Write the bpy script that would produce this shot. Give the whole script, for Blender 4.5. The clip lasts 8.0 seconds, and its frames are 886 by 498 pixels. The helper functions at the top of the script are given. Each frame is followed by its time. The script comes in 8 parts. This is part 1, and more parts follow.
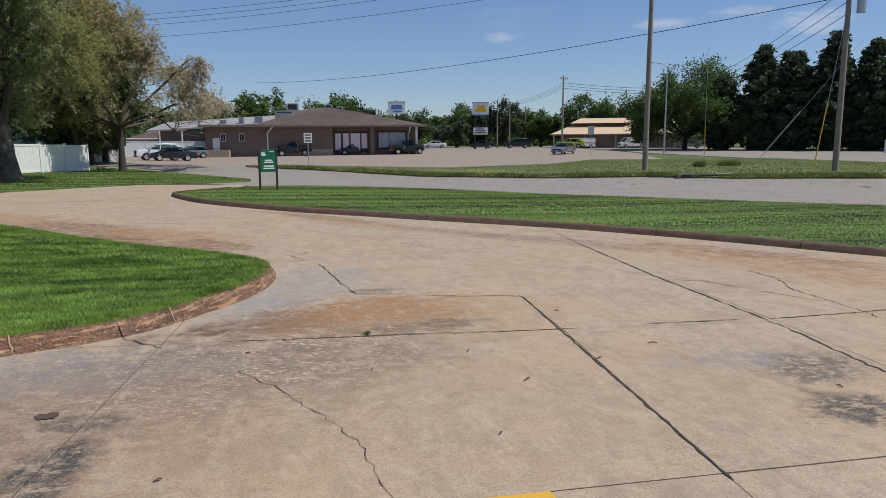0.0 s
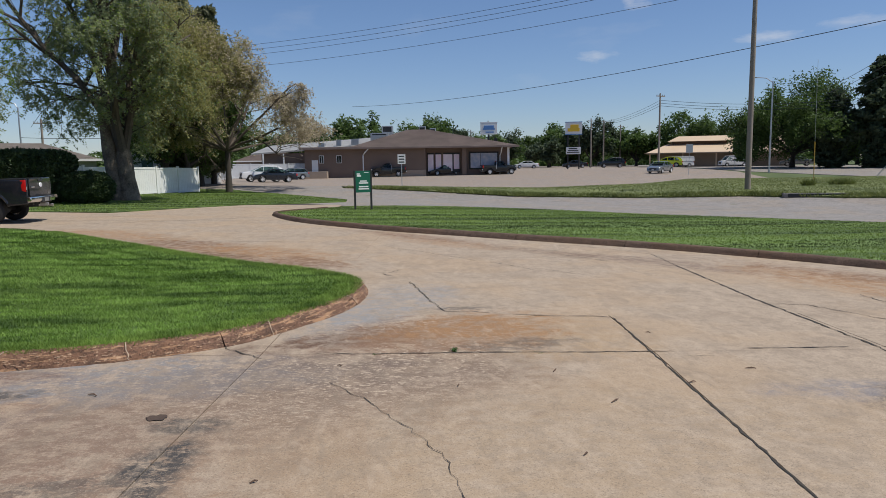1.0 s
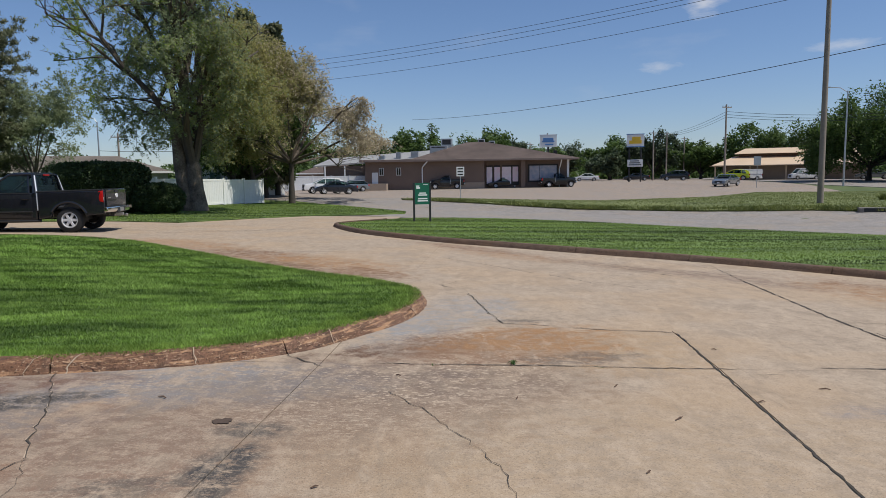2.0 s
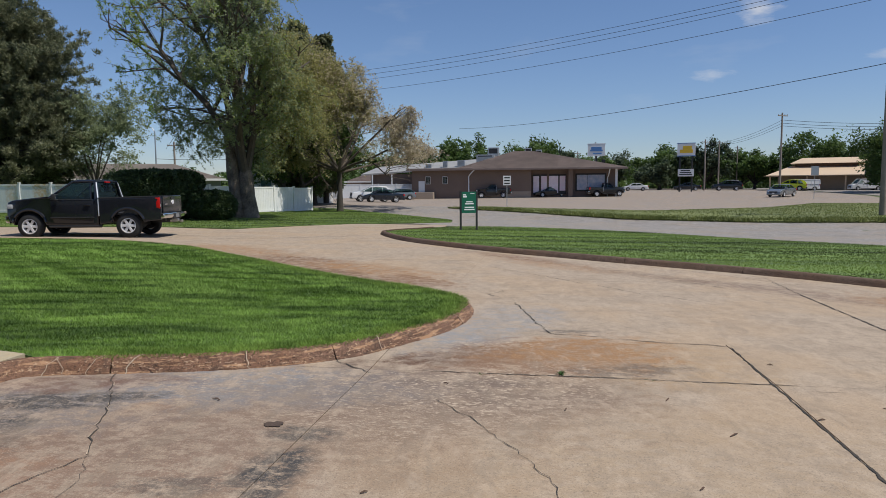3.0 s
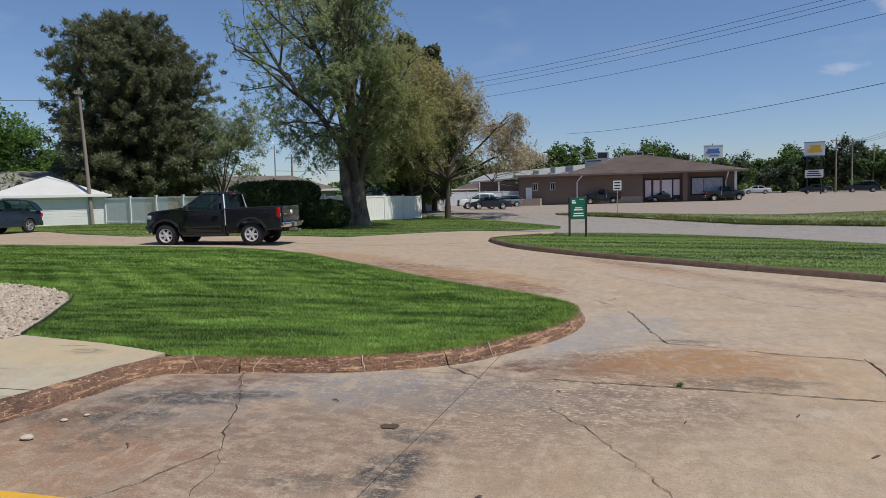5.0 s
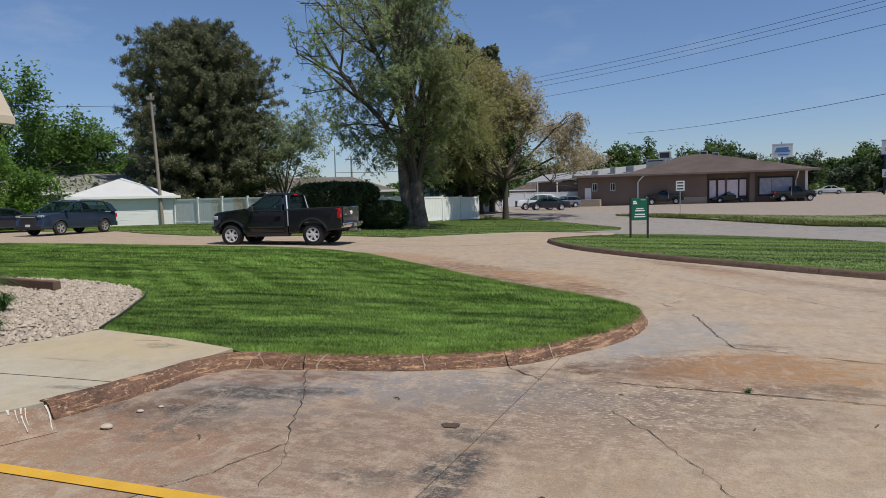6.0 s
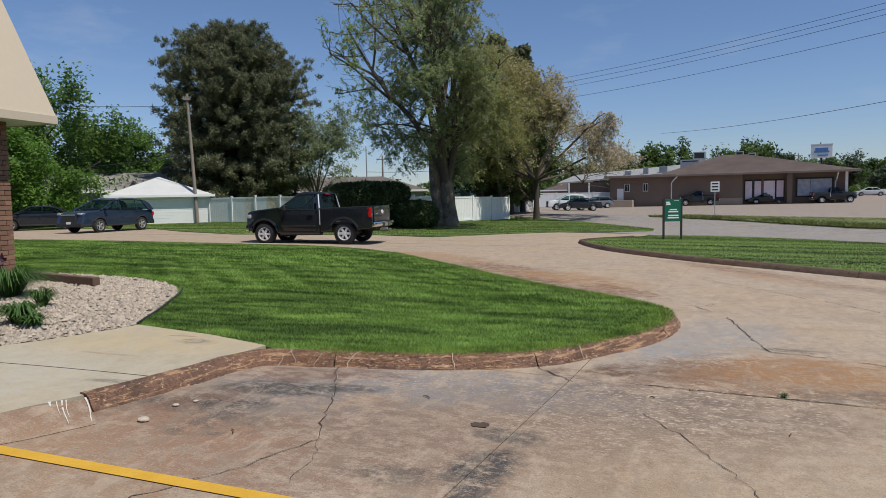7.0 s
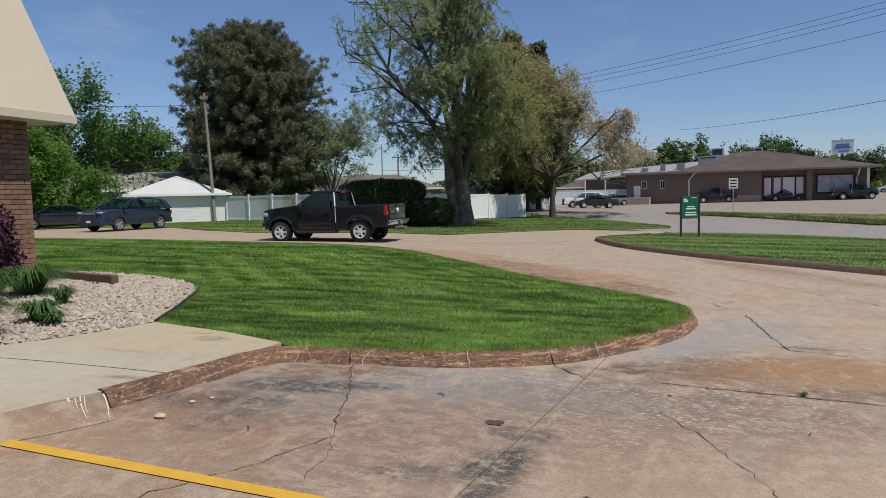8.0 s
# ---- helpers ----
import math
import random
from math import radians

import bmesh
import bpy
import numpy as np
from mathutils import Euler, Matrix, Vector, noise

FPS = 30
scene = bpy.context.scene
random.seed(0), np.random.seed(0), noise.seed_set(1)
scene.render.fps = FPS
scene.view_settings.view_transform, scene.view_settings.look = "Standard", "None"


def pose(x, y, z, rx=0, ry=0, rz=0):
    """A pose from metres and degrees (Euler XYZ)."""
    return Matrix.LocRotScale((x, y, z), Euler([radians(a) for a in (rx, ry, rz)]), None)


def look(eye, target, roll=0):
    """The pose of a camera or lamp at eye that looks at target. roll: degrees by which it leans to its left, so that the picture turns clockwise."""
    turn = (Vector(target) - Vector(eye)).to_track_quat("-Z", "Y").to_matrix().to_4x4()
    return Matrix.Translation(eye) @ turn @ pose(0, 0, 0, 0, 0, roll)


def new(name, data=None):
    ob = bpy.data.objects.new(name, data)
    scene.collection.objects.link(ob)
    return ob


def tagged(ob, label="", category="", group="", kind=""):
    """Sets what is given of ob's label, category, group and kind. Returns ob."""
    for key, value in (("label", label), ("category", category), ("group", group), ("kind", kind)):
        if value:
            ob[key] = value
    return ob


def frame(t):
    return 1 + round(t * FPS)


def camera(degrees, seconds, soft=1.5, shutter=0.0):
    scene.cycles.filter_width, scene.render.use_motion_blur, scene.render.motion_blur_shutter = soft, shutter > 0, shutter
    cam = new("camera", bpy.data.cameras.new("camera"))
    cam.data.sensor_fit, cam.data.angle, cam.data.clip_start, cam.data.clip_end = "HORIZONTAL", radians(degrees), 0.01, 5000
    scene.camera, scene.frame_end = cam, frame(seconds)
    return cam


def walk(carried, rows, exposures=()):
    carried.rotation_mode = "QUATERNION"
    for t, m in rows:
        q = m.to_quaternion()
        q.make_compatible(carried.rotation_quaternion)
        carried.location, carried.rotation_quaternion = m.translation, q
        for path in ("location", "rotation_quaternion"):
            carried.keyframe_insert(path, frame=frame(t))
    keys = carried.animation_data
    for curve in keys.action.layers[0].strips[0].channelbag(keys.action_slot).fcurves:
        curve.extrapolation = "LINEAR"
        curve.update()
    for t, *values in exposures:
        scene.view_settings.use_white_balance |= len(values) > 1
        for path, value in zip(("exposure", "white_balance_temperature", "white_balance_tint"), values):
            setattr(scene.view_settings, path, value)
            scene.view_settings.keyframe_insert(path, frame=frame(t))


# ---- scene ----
cam = camera(66.3, 8.0, 0.85)
PATH = [
    (0, (0.146, 0.105, 1.668), (0.697, 2.002, 1.36), -0.3),
    (0.5, (0.161, 0.044, 1.666), (0.648, 1.961, 1.369), -0.3),
    (1, (0.161, 0.037, 1.659), (0.453, 2.0, 1.412), -0.8),
    (2.3, (0.129, 0.028, 1.65), (0.213, 2.016, 1.449), -0.4),
    (2.5, (0.119, 0.02, 1.653), (0.165, 2.01, 1.46), -0.2),
    (3, (0.11, 0.021, 1.652), (0.101, 2.012, 1.47), -0.4),
    (3.5, (0.106, 0.024, 1.651), (0.068, 2.017, 1.484), -0.4),
    (4, (0.097, 0.026, 1.648), (0.016, 2.018, 1.488), -0.6),
    (4.5, (0.091, 0.007, 1.649), (-0.105, 1.991, 1.49), -1.0),
    (5, (0.073, -0.011, 1.655), (-0.249, 1.957, 1.498), -1.3),
    (5.2, (0.06, -0.021, 1.653), (-0.324, 1.936, 1.499), -1.3),
    (6.5, (0.041, -0.04, 1.652), (-0.473, 1.887, 1.502), -1.3),
    (7, (0.041, -0.05, 1.651), (-0.531, 1.861, 1.502), -1.1),
    (7.5, (0.043, -0.046, 1.649), (-0.552, 1.857, 1.496), -1.2),
    (8, (0.046, -0.032, 1.644), (-0.57, 1.864, 1.49), -1.3),
]
walk(cam, [(t, look(eye, target, roll)) for t, eye, target, roll in PATH])

# ---------------------------------------------------------------- world, sun
SUN_TO = Vector((0.45, -0.18, 0.875)).normalized()
world = bpy.data.worlds.new("world")
scene.world = world
world.use_nodes = True
wn, wl = world.node_tree.nodes, world.node_tree.links
sky = wn.new("ShaderNodeTexSky")
sky.sky_type, sky.sun_disc = "NISHITA", False
sky.sun_elevation = math.asin(SUN_TO.z)
sky.sun_rotation = math.atan2(SUN_TO.x, SUN_TO.y)
sky.air_density, sky.dust_density, sky.ozone_density = 1.0, 0.15, 2.8
cool = wn.new("ShaderNodeMix")
cool.data_type, cool.blend_type = "RGBA", "MULTIPLY"
cool.inputs["Factor"].default_value = 1.0
wl.new(sky.outputs["Color"], cool.inputs["A"])
# the air is clear down to the horizon: bluer low down than the plain model
sky_dir = wn.new("ShaderNodeTexCoord")
height = wn.new("ShaderNodeSeparateXYZ")
wl.new(sky_dir.outputs["Generated"], height.inputs[0])
low_air = wn.new("ShaderNodeMapRange")
low_air.inputs["From Min"].default_value, low_air.inputs["From Max"].default_value = 0.0, 0.30
wl.new(height.outputs["Z"], low_air.inputs["Value"])
tint = wn.new("ShaderNodeMix")
tint.data_type = "RGBA"
tint.inputs["A"].default_value, tint.inputs["B"].default_value = (0.80, 0.865, 1.07, 1), (0.87, 0.95, 1.11, 1)
wl.new(low_air.outputs[0], tint.inputs["Factor"])
wl.new(tint.outputs["Result"], cool.inputs["B"])
SKY_OUT = cool.outputs["Result"]
# thin fair-weather wisps all over the sky
wisp = wn.new("ShaderNodeTexNoise")
wisp.inputs["Scale"].default_value, wisp.inputs["Detail"].default_value, wisp.inputs["Roughness"].default_value = 5.0, 6, 0.55
squash = wn.new("ShaderNodeMapping")
squash.inputs["Scale"].default_value = (1, 1, 3.5)
wl.new(wn.new("ShaderNodeTexCoord").outputs["Generated"], squash.inputs["Vector"])
wl.new(squash.outputs[0], wisp.inputs["Vector"])
veil = wn.new("ShaderNodeMapRange")
for socket, value in (("From Min", 0.60), ("From Max", 0.78), ("To Max", 0.12)):
    veil.inputs[socket].default_value = value
wl.new(wisp.outputs["Fac"], veil.inputs["Value"])
cloud = wn.new("ShaderNodeMix")
cloud.data_type = "RGBA"
wl.new(veil.outputs[0], cloud.inputs["Factor"])
wl.new(SKY_OUT, cloud.inputs["A"])
cloud.inputs["B"].default_value = (7.5, 7.6, 7.8, 1)
SKY_OUT = cloud.outputs["Result"]
# a few small fair-weather puffs
ragged = wn.new("ShaderNodeTexNoise")
ragged.inputs["Scale"].default_value, ragged.inputs["Detail"].default_value, ragged.inputs["Roughness"].default_value = 26.0, 6, 0.62
wl.new(squash.outputs[0], ragged.inputs["Vector"])
for way, wide, tall, much in (((0.399, 0.890, 0.2215), 0.020, 0.012, 0.85), ((0.359, 0.922, 0.146), 0.018, 0.006, 0.4), ((0.551, 0.820, 0.156), 0.030, 0.007, 0.6), ((0.687, 0.711, 0.146), 0.035, 0.012, 0.75),
                              ((0.357, 0.922, 0.1473), 0.02, 0.006, 0.3), ((0.62, 0.77, 0.165), 0.03, 0.006, 0.45), ((-0.678, 0.701, 0.222), 0.05, 0.02, 0.14)):
    off = wn.new("ShaderNodeVectorMath")
    off.operation = "SUBTRACT"
    wl.new(sky_dir.outputs["Generated"], off.inputs[0])
    off.inputs[1].default_value = way
    flat = wn.new("ShaderNodeVectorMath")
    flat.operation = "MULTIPLY"
    flat.inputs[1].default_value = (1 / wide, 1 / wide, 1 / tall)
    wl.new(off.outputs[0], flat.inputs[0])
    gone = wn.new("ShaderNodeVectorMath")
    gone.operation = "LENGTH"
    wl.new(flat.outputs[0], gone.inputs[0])
    rough_edge = wn.new("ShaderNodeMath")
    rough_edge.operation = "MULTIPLY_ADD"
    wl.new(ragged.outputs["Fac"], rough_edge.inputs[0])
    rough_edge.inputs[1].default_value = -3.2
    wl.new(gone.outputs["Value"], rough_edge.inputs[2])
    body_of = wn.new("ShaderNodeMapRange")
    for socket, value in (("From Min", -0.2), ("From Max", -1.9), ("To Max", 0.75 * much)):
        body_of.inputs[socket].default_value = value
    wl.new(rough_edge.outputs[0], body_of.inputs["Value"])
    puff = wn.new("ShaderNodeMix")
    puff.data_type = "RGBA"
    wl.new(body_of.outputs[0], puff.inputs["Factor"])
    wl.new(SKY_OUT, puff.inputs["A"])
    puff.inputs["B"].default_value = (8.6, 8.5, 8.5, 1)
    SKY_OUT = puff.outputs["Result"]
wl.new(SKY_OUT, wn["Background"].inputs["Color"])
wn["Background"].inputs["Strength"].default_value = 0.088
sun = new("sun", bpy.data.lights.new("sun", "SUN"))
sun.data.energy, sun.data.angle, sun.data.color = 4.3, radians(0.53), (1.0, 0.955, 0.88)
sun.matrix_basis = look((60, 20, 140), Vector((60, 20, 140)) - SUN_TO)
scene.view_settings.exposure = 0.0


# ---------------------------------------------------------------- materials
def grained(name, base, rough=0.8, spread=0.12, scales=(3.0, 40.0), bump=0.15, metal=0.0, hue=None, mix=0.35, spec=0.5, island=0.0, obj=0.0, drag=None, half=0.42):
    """Principled material with variation at two scales, fine relief, and a shift per piece."""
    m = bpy.data.materials.new(name)
    m.use_nodes = True
    n, l = m.node_tree.nodes, m.node_tree.links
    p = n["Principled BSDF"]
    p.inputs["Roughness"].default_value, p.inputs["Metallic"].default_value = rough, metal
    p.inputs["Specular IOR Level"].default_value = spec
    co = n.new("ShaderNodeTexCoord")
    a, b = n.new("ShaderNodeTexNoise"), n.new("ShaderNodeTexNoise")
    src_co = co.outputs["Object"]
    if drag:
        mp = n.new("ShaderNodeMapping")
        mp.inputs["Rotation"].default_value, mp.inputs["Scale"].default_value = (0, 0, -drag[0]), (drag[1], drag[2], 1)
        l.new(src_co, mp.inputs["Vector"])
        src_co = mp.outputs[0]
    for t, s in ((a, scales[0]), (b, scales[1])):
        t.inputs["Scale"].default_value, t.inputs["Detail"].default_value = s, 5
        l.new(src_co, t.inputs["Vector"])
    add = n.new("ShaderNodeMath")
    add.operation = "MULTIPLY_ADD"
    l.new(b.outputs["Fac"], add.inputs[0])
    add.inputs[1].default_value = 0.6
    l.new(a.outputs["Fac"], add.inputs[2])
    shift = add
    for kind, socket, amount in (("ShaderNodeNewGeometry", "Random Per Island", island), ("ShaderNodeObjectInfo", "Random", obj)):
        if amount:
            src = n.new(kind)
            more = n.new("ShaderNodeMath")
            more.operation = "MULTIPLY_ADD"
            l.new(src.outputs[socket], more.inputs[0])
            more.inputs[1].default_value = amount
            l.new(shift.outputs[0], more.inputs[2])
            shift = more
    total = 0.8 + 0.5 * (island + obj)
    ramp = n.new("ShaderNodeMapRange")
    ramp.inputs["From Min"].default_value, ramp.inputs["From Max"].default_value = total - half - 0.4 * (island + obj), total + half + 0.4 * (island + obj)
    l.new(shift.outputs[0], ramp.inputs["Value"])
    col = n.new("ShaderNodeMix")
    col.data_type = "RGBA"
    lo = [max(c * (1 - spread), 0.002) for c in base]
    hi = [min(c * (1 + spread), 0.95) for c in base]
    if hue:
        hi = [h * (1 - mix) + q * mix for h, q in zip(hi, hue)]
    col.inputs["A"].default_value, col.inputs["B"].default_value = (*lo, 1), (*hi, 1)
    l.new(ramp.outputs[0], col.inputs["Factor"])
    l.new(col.outputs["Result"], p.inputs["Base Color"])
    if bump:
        bp = n.new("ShaderNodeBump")
        bp.inputs["Strength"].default_value, bp.inputs["Distance"].default_value = bump, 0.02
        l.new(b.outputs["Fac"], bp.inputs["Height"])
        l.new(bp.outputs["Normal"], p.inputs["Normal"])
    return m


def leafy(name, base, hue, trans=0.25, scales=(0.35, 3.0), drag=None, each=0.7, half=0.42, spread=0.45):
    m = grained(name, base, rough=0.55, half=half, spread=spread, scales=scales, bump=0, hue=hue, mix=0.6, spec=0.3, island=each, drag=drag)
    n, l = m.node_tree.nodes, m.node_tree.links
    p = n["Principled BSDF"]
    tr = n.new("ShaderNodeBsdfTranslucent")
    l.new(p.inputs["Base Color"].links[0].from_socket, tr.inputs["Color"])
    ms = n.new("ShaderNodeMixShader")
    ms.inputs[0].default_value = trans
    l.new(p.outputs[0], ms.inputs[1])
    l.new(tr.outputs[0], ms.inputs[2])
    l.new(ms.outputs[0], n["Material Output"].inputs["Surface"])
    return m


def glassy(name, tint, rough=0.02, alpha=0.5):
    """Tinted pane: part clear, part coloured gloss."""
    m = bpy.data.materials.new(name)
    m.use_nodes = True
    n, l = m.node_tree.nodes, m.node_tree.links
    p = n["Principled BSDF"]
    p.inputs["Base Color"].default_value, p.inputs["Roughness"].default_value = (*tint, 1), rough
    p.inputs["Specular IOR Level"].default_value = 0.6
    tr = n.new("ShaderNodeBsdfTransparent")
    tr.inputs["Color"].default_value = (0.70, 0.80, 0.78, 1)
    ms = n.new("ShaderNodeMixShader")
    ms.inputs[0].default_value = 1 - alpha
    l.new(p.outputs[0], ms.inputs[1])
    l.new(tr.outputs[0], ms.inputs[2])
    l.new(ms.outputs[0], n["Material Output"].inputs["Surface"])
    return m


def paint(name, base, flake=0.0, rough=0.25):
    m = grained(name, base, rough=rough, spread=0.1, scales=(2.0, 300.0), bump=0.0, metal=flake)
    p = m.node_tree.nodes["Principled BSDF"]
    p.inputs["Coat Weight"].default_value, p.inputs["Coat Roughness"].default_value = 0.7, 0.05
    p.inputs["Specular IOR Level"].default_value = 0.25
    return m


def stained(name, base, spots, rough=0.85, fine=90.0, bump=0.25, scraped=False, grit=1.0, wear=1.0):
    """Old concrete: speckle, broad patches, and stains (x, y, rx, ry, turn, colour, strength) at their places."""
    m = bpy.data.materials.new(name)
    m.use_nodes = True
    n, l = m.node_tree.nodes, m.node_tree.links
    p = n["Principled BSDF"]
    p.inputs["Roughness"].default_value, p.inputs["Specular IOR Level"].default_value = rough, 0.25
    geo = n.new("ShaderNodeNewGeometry")
    pos = geo.outputs["Position"]

    def noise_of(scale, detail=5, rough_=0.6, stretch=None, distort=0.0):
        t = n.new("ShaderNodeTexNoise")
        t.inputs["Scale"].default_value, t.inputs["Detail"].default_value, t.inputs["Roughness"].default_value = scale, detail, rough_
        t.inputs["Distortion"].default_value = distort
        if stretch:
            mp = n.new("ShaderNodeMapping")
            mp.inputs["Rotation"].default_value, mp.inputs["Scale"].default_value = (0, 0, stretch[0]), (stretch[1], stretch[2], stretch[3] if len(stretch) > 3 else 1)
            l.new(pos, mp.inputs["Vector"])
            l.new(mp.outputs[0], t.inputs["Vector"])
        else:
            l.new(pos, t.inputs["Vector"])
        return t.outputs["Fac"]

    def remap(v, a, b, c=0.0, d=1.0):
        r = n.new("ShaderNodeMapRange")
        for k, q in zip(("From Min", "From Max", "To Min", "To Max"), (a, b, c, d)):
            r.inputs[k].default_value = q
        l.new(v, r.inputs["Value"])
        return r.outputs[0]

    def blend(x, colour, fac, mode="MIX"):
        k = n.new("ShaderNodeMix")
        k.data_type, k.blend_type = "RGBA", mode
        l.new(fac, k.inputs["Factor"])
        if isinstance(x, tuple):
            k.inputs["A"].default_value = (*x, 1)
        else:
            l.new(x, k.inputs["A"])
        k.inputs["B"].default_value = (*colour, 1)
        return k.outputs["Result"]

    def times(a, b):
        k = n.new("ShaderNodeMath")
        k.operation = "MULTIPLY"
        l.new(a, k.inputs[0])
        if isinstance(b, float):
            k.inputs[1].default_value = b
        else:
            l.new(b, k.inputs[1])
        return k.outputs[0]

    speck, mid, wide = noise_of(fine, 3), noise_of(7.0, 6, 0.65), noise_of(0.45, 4)
    dark, light = tuple(c * 0.62 for c in base), tuple(min(c * 1.28, 0.8) for c in base)
    col = blend(base, dark, remap(mid, 0.48, 0.62, 0, 0.7 * wear))
    col = blend(col, tuple(c * 0.5 for c in base), remap(noise_of(26.0, 6, 0.75, (0.25, 0.85, 1.15)), 0.525, 0.60, 0, 0.65 * grit))
    col = blend(col, tuple(min(c * 1.45, 0.85) for c in base), remap(noise_of(34.0, 6, 0.75, (-0.5, 0.85, 1.1)), 0.55, 0.63, 0, 0.55 * grit))
    col = blend(col, light, remap(noise_of(11.0, 5, 0.7, (0.4, 0.9, 1.3)), 0.55, 0.75, 0, 0.55 * wear))
    col = blend(col, (base[0] * 1.04, base[1] * 0.93, base[2] * 0.78), remap(wide, 0.46, 0.58, 0, 0.65 * wear))
    col = blend(col, (base[0] * 0.62, base[1] * 0.6, base[2] * 0.58), remap(noise_of(0.8, 6, 0.65, (0.9, 1, 1.8)), 0.52, 0.64, 0, 0.55 * wear))
    patch = remap(noise_of(6.0, 8, 0.74, (0.5, 0.8, 1.3)), 0.45, 0.55, 0.34, 1.0)
    edge = noise_of(2.6, 6, 0.7, None, 0.6)
    rubbed = remap(noise_of(8.0, 9, 0.8, (-0.12, 0.85, 1.3)), 0.42, 0.51, 0.0, 1.0)
    fleck = remap(noise_of(30.0, 3, 0.6, (0.1, 0.6, 1.2)), 0.57, 0.62, 0.0, 1.0)
    for x, y, rx, ry, turn, colour, strength in spots:
        mp = n.new("ShaderNodeMapping")
        mp.vector_type = "TEXTURE"
        mp.inputs["Location"].default_value = (x, y, 0)
        mp.inputs["Rotation"].default_value = (0, 0, radians(turn))
        mp.inputs["Scale"].default_value = (rx, ry, 1e4)
        l.new(pos, mp.inputs["Vector"])
        ln = n.new("ShaderNodeVectorMath")
        ln.operation = "LENGTH"
        l.new(mp.outputs[0], ln.inputs[0])
        ad = n.new("ShaderNodeMath")
        ad.operation = "MULTIPLY_ADD"
        l.new(edge, ad.inputs[0])
        ad.inputs[1].default_value = 2.2
        l.new(ln.outputs["Value"], ad.inputs[2])
        fac = remap(ad.outputs[0], 2.4, 1.75, 0, strength)
        col = blend(col, colour, times(fac, {SOOT: rubbed, FLECK: fleck}.get(colour, patch)))
    col = blend(col, tuple(c * 0.35 for c in base), remap(speck, 0.54, 0.63, 0, 0.8 * grit))
    col = blend(col, tuple(min(c * 1.5, 0.85) for c in base), remap(noise_of(fine * 0.7, 2), 0.56, 0.66, 0, 0.38 * grit))
    col = blend(col, tuple(c * 0.6 for c in base), remap(noise_of(2.6, 9, 0.74, (0.25, 1.5, 0.65), 0.5), 0.50, 0.60, 0, 0.50 * wear))
    col = blend(col, tuple(min(c * 1.25, 0.8) for c in base), remap(noise_of(3.4, 9, 0.74, (0.15, 1.5, 0.65), 0.5), 0.53, 0.62, 0, 0.42 * wear))
    if scraped:
        # level scrapes by wheels, pale where the face is fresh and dark where rubber stuck
        col = blend(col, (0.42, 0.25, 0.14), remap(noise_of(2.4, 7, 0.75, (0, 1, 1, 14)), 0.535, 0.575, 0, 0.75))
        col = blend(col, (0.055, 0.038, 0.03), remap(noise_of(4.0, 7, 0.75, (0.7, 1, 1, 3)), 0.52, 0.62, 0, 0.6))
        col = blend(col, (0.47, 0.32, 0.205), remap(noise_of(20.0, 4, 0.7, (0.3, 1, 1, 2)), 0.59, 0.63, 0, 0.75))
    l.new(col, p.inputs["Base Color"])
    bp = n.new("ShaderNodeBump")
    bp.inputs["Strength"].default_value, bp.inputs["Distance"].default_value = bump, 0.01
    l.new(speck, bp.inputs["Height"])
    l.new(bp.outputs["Normal"], p.inputs["Normal"])
    return m


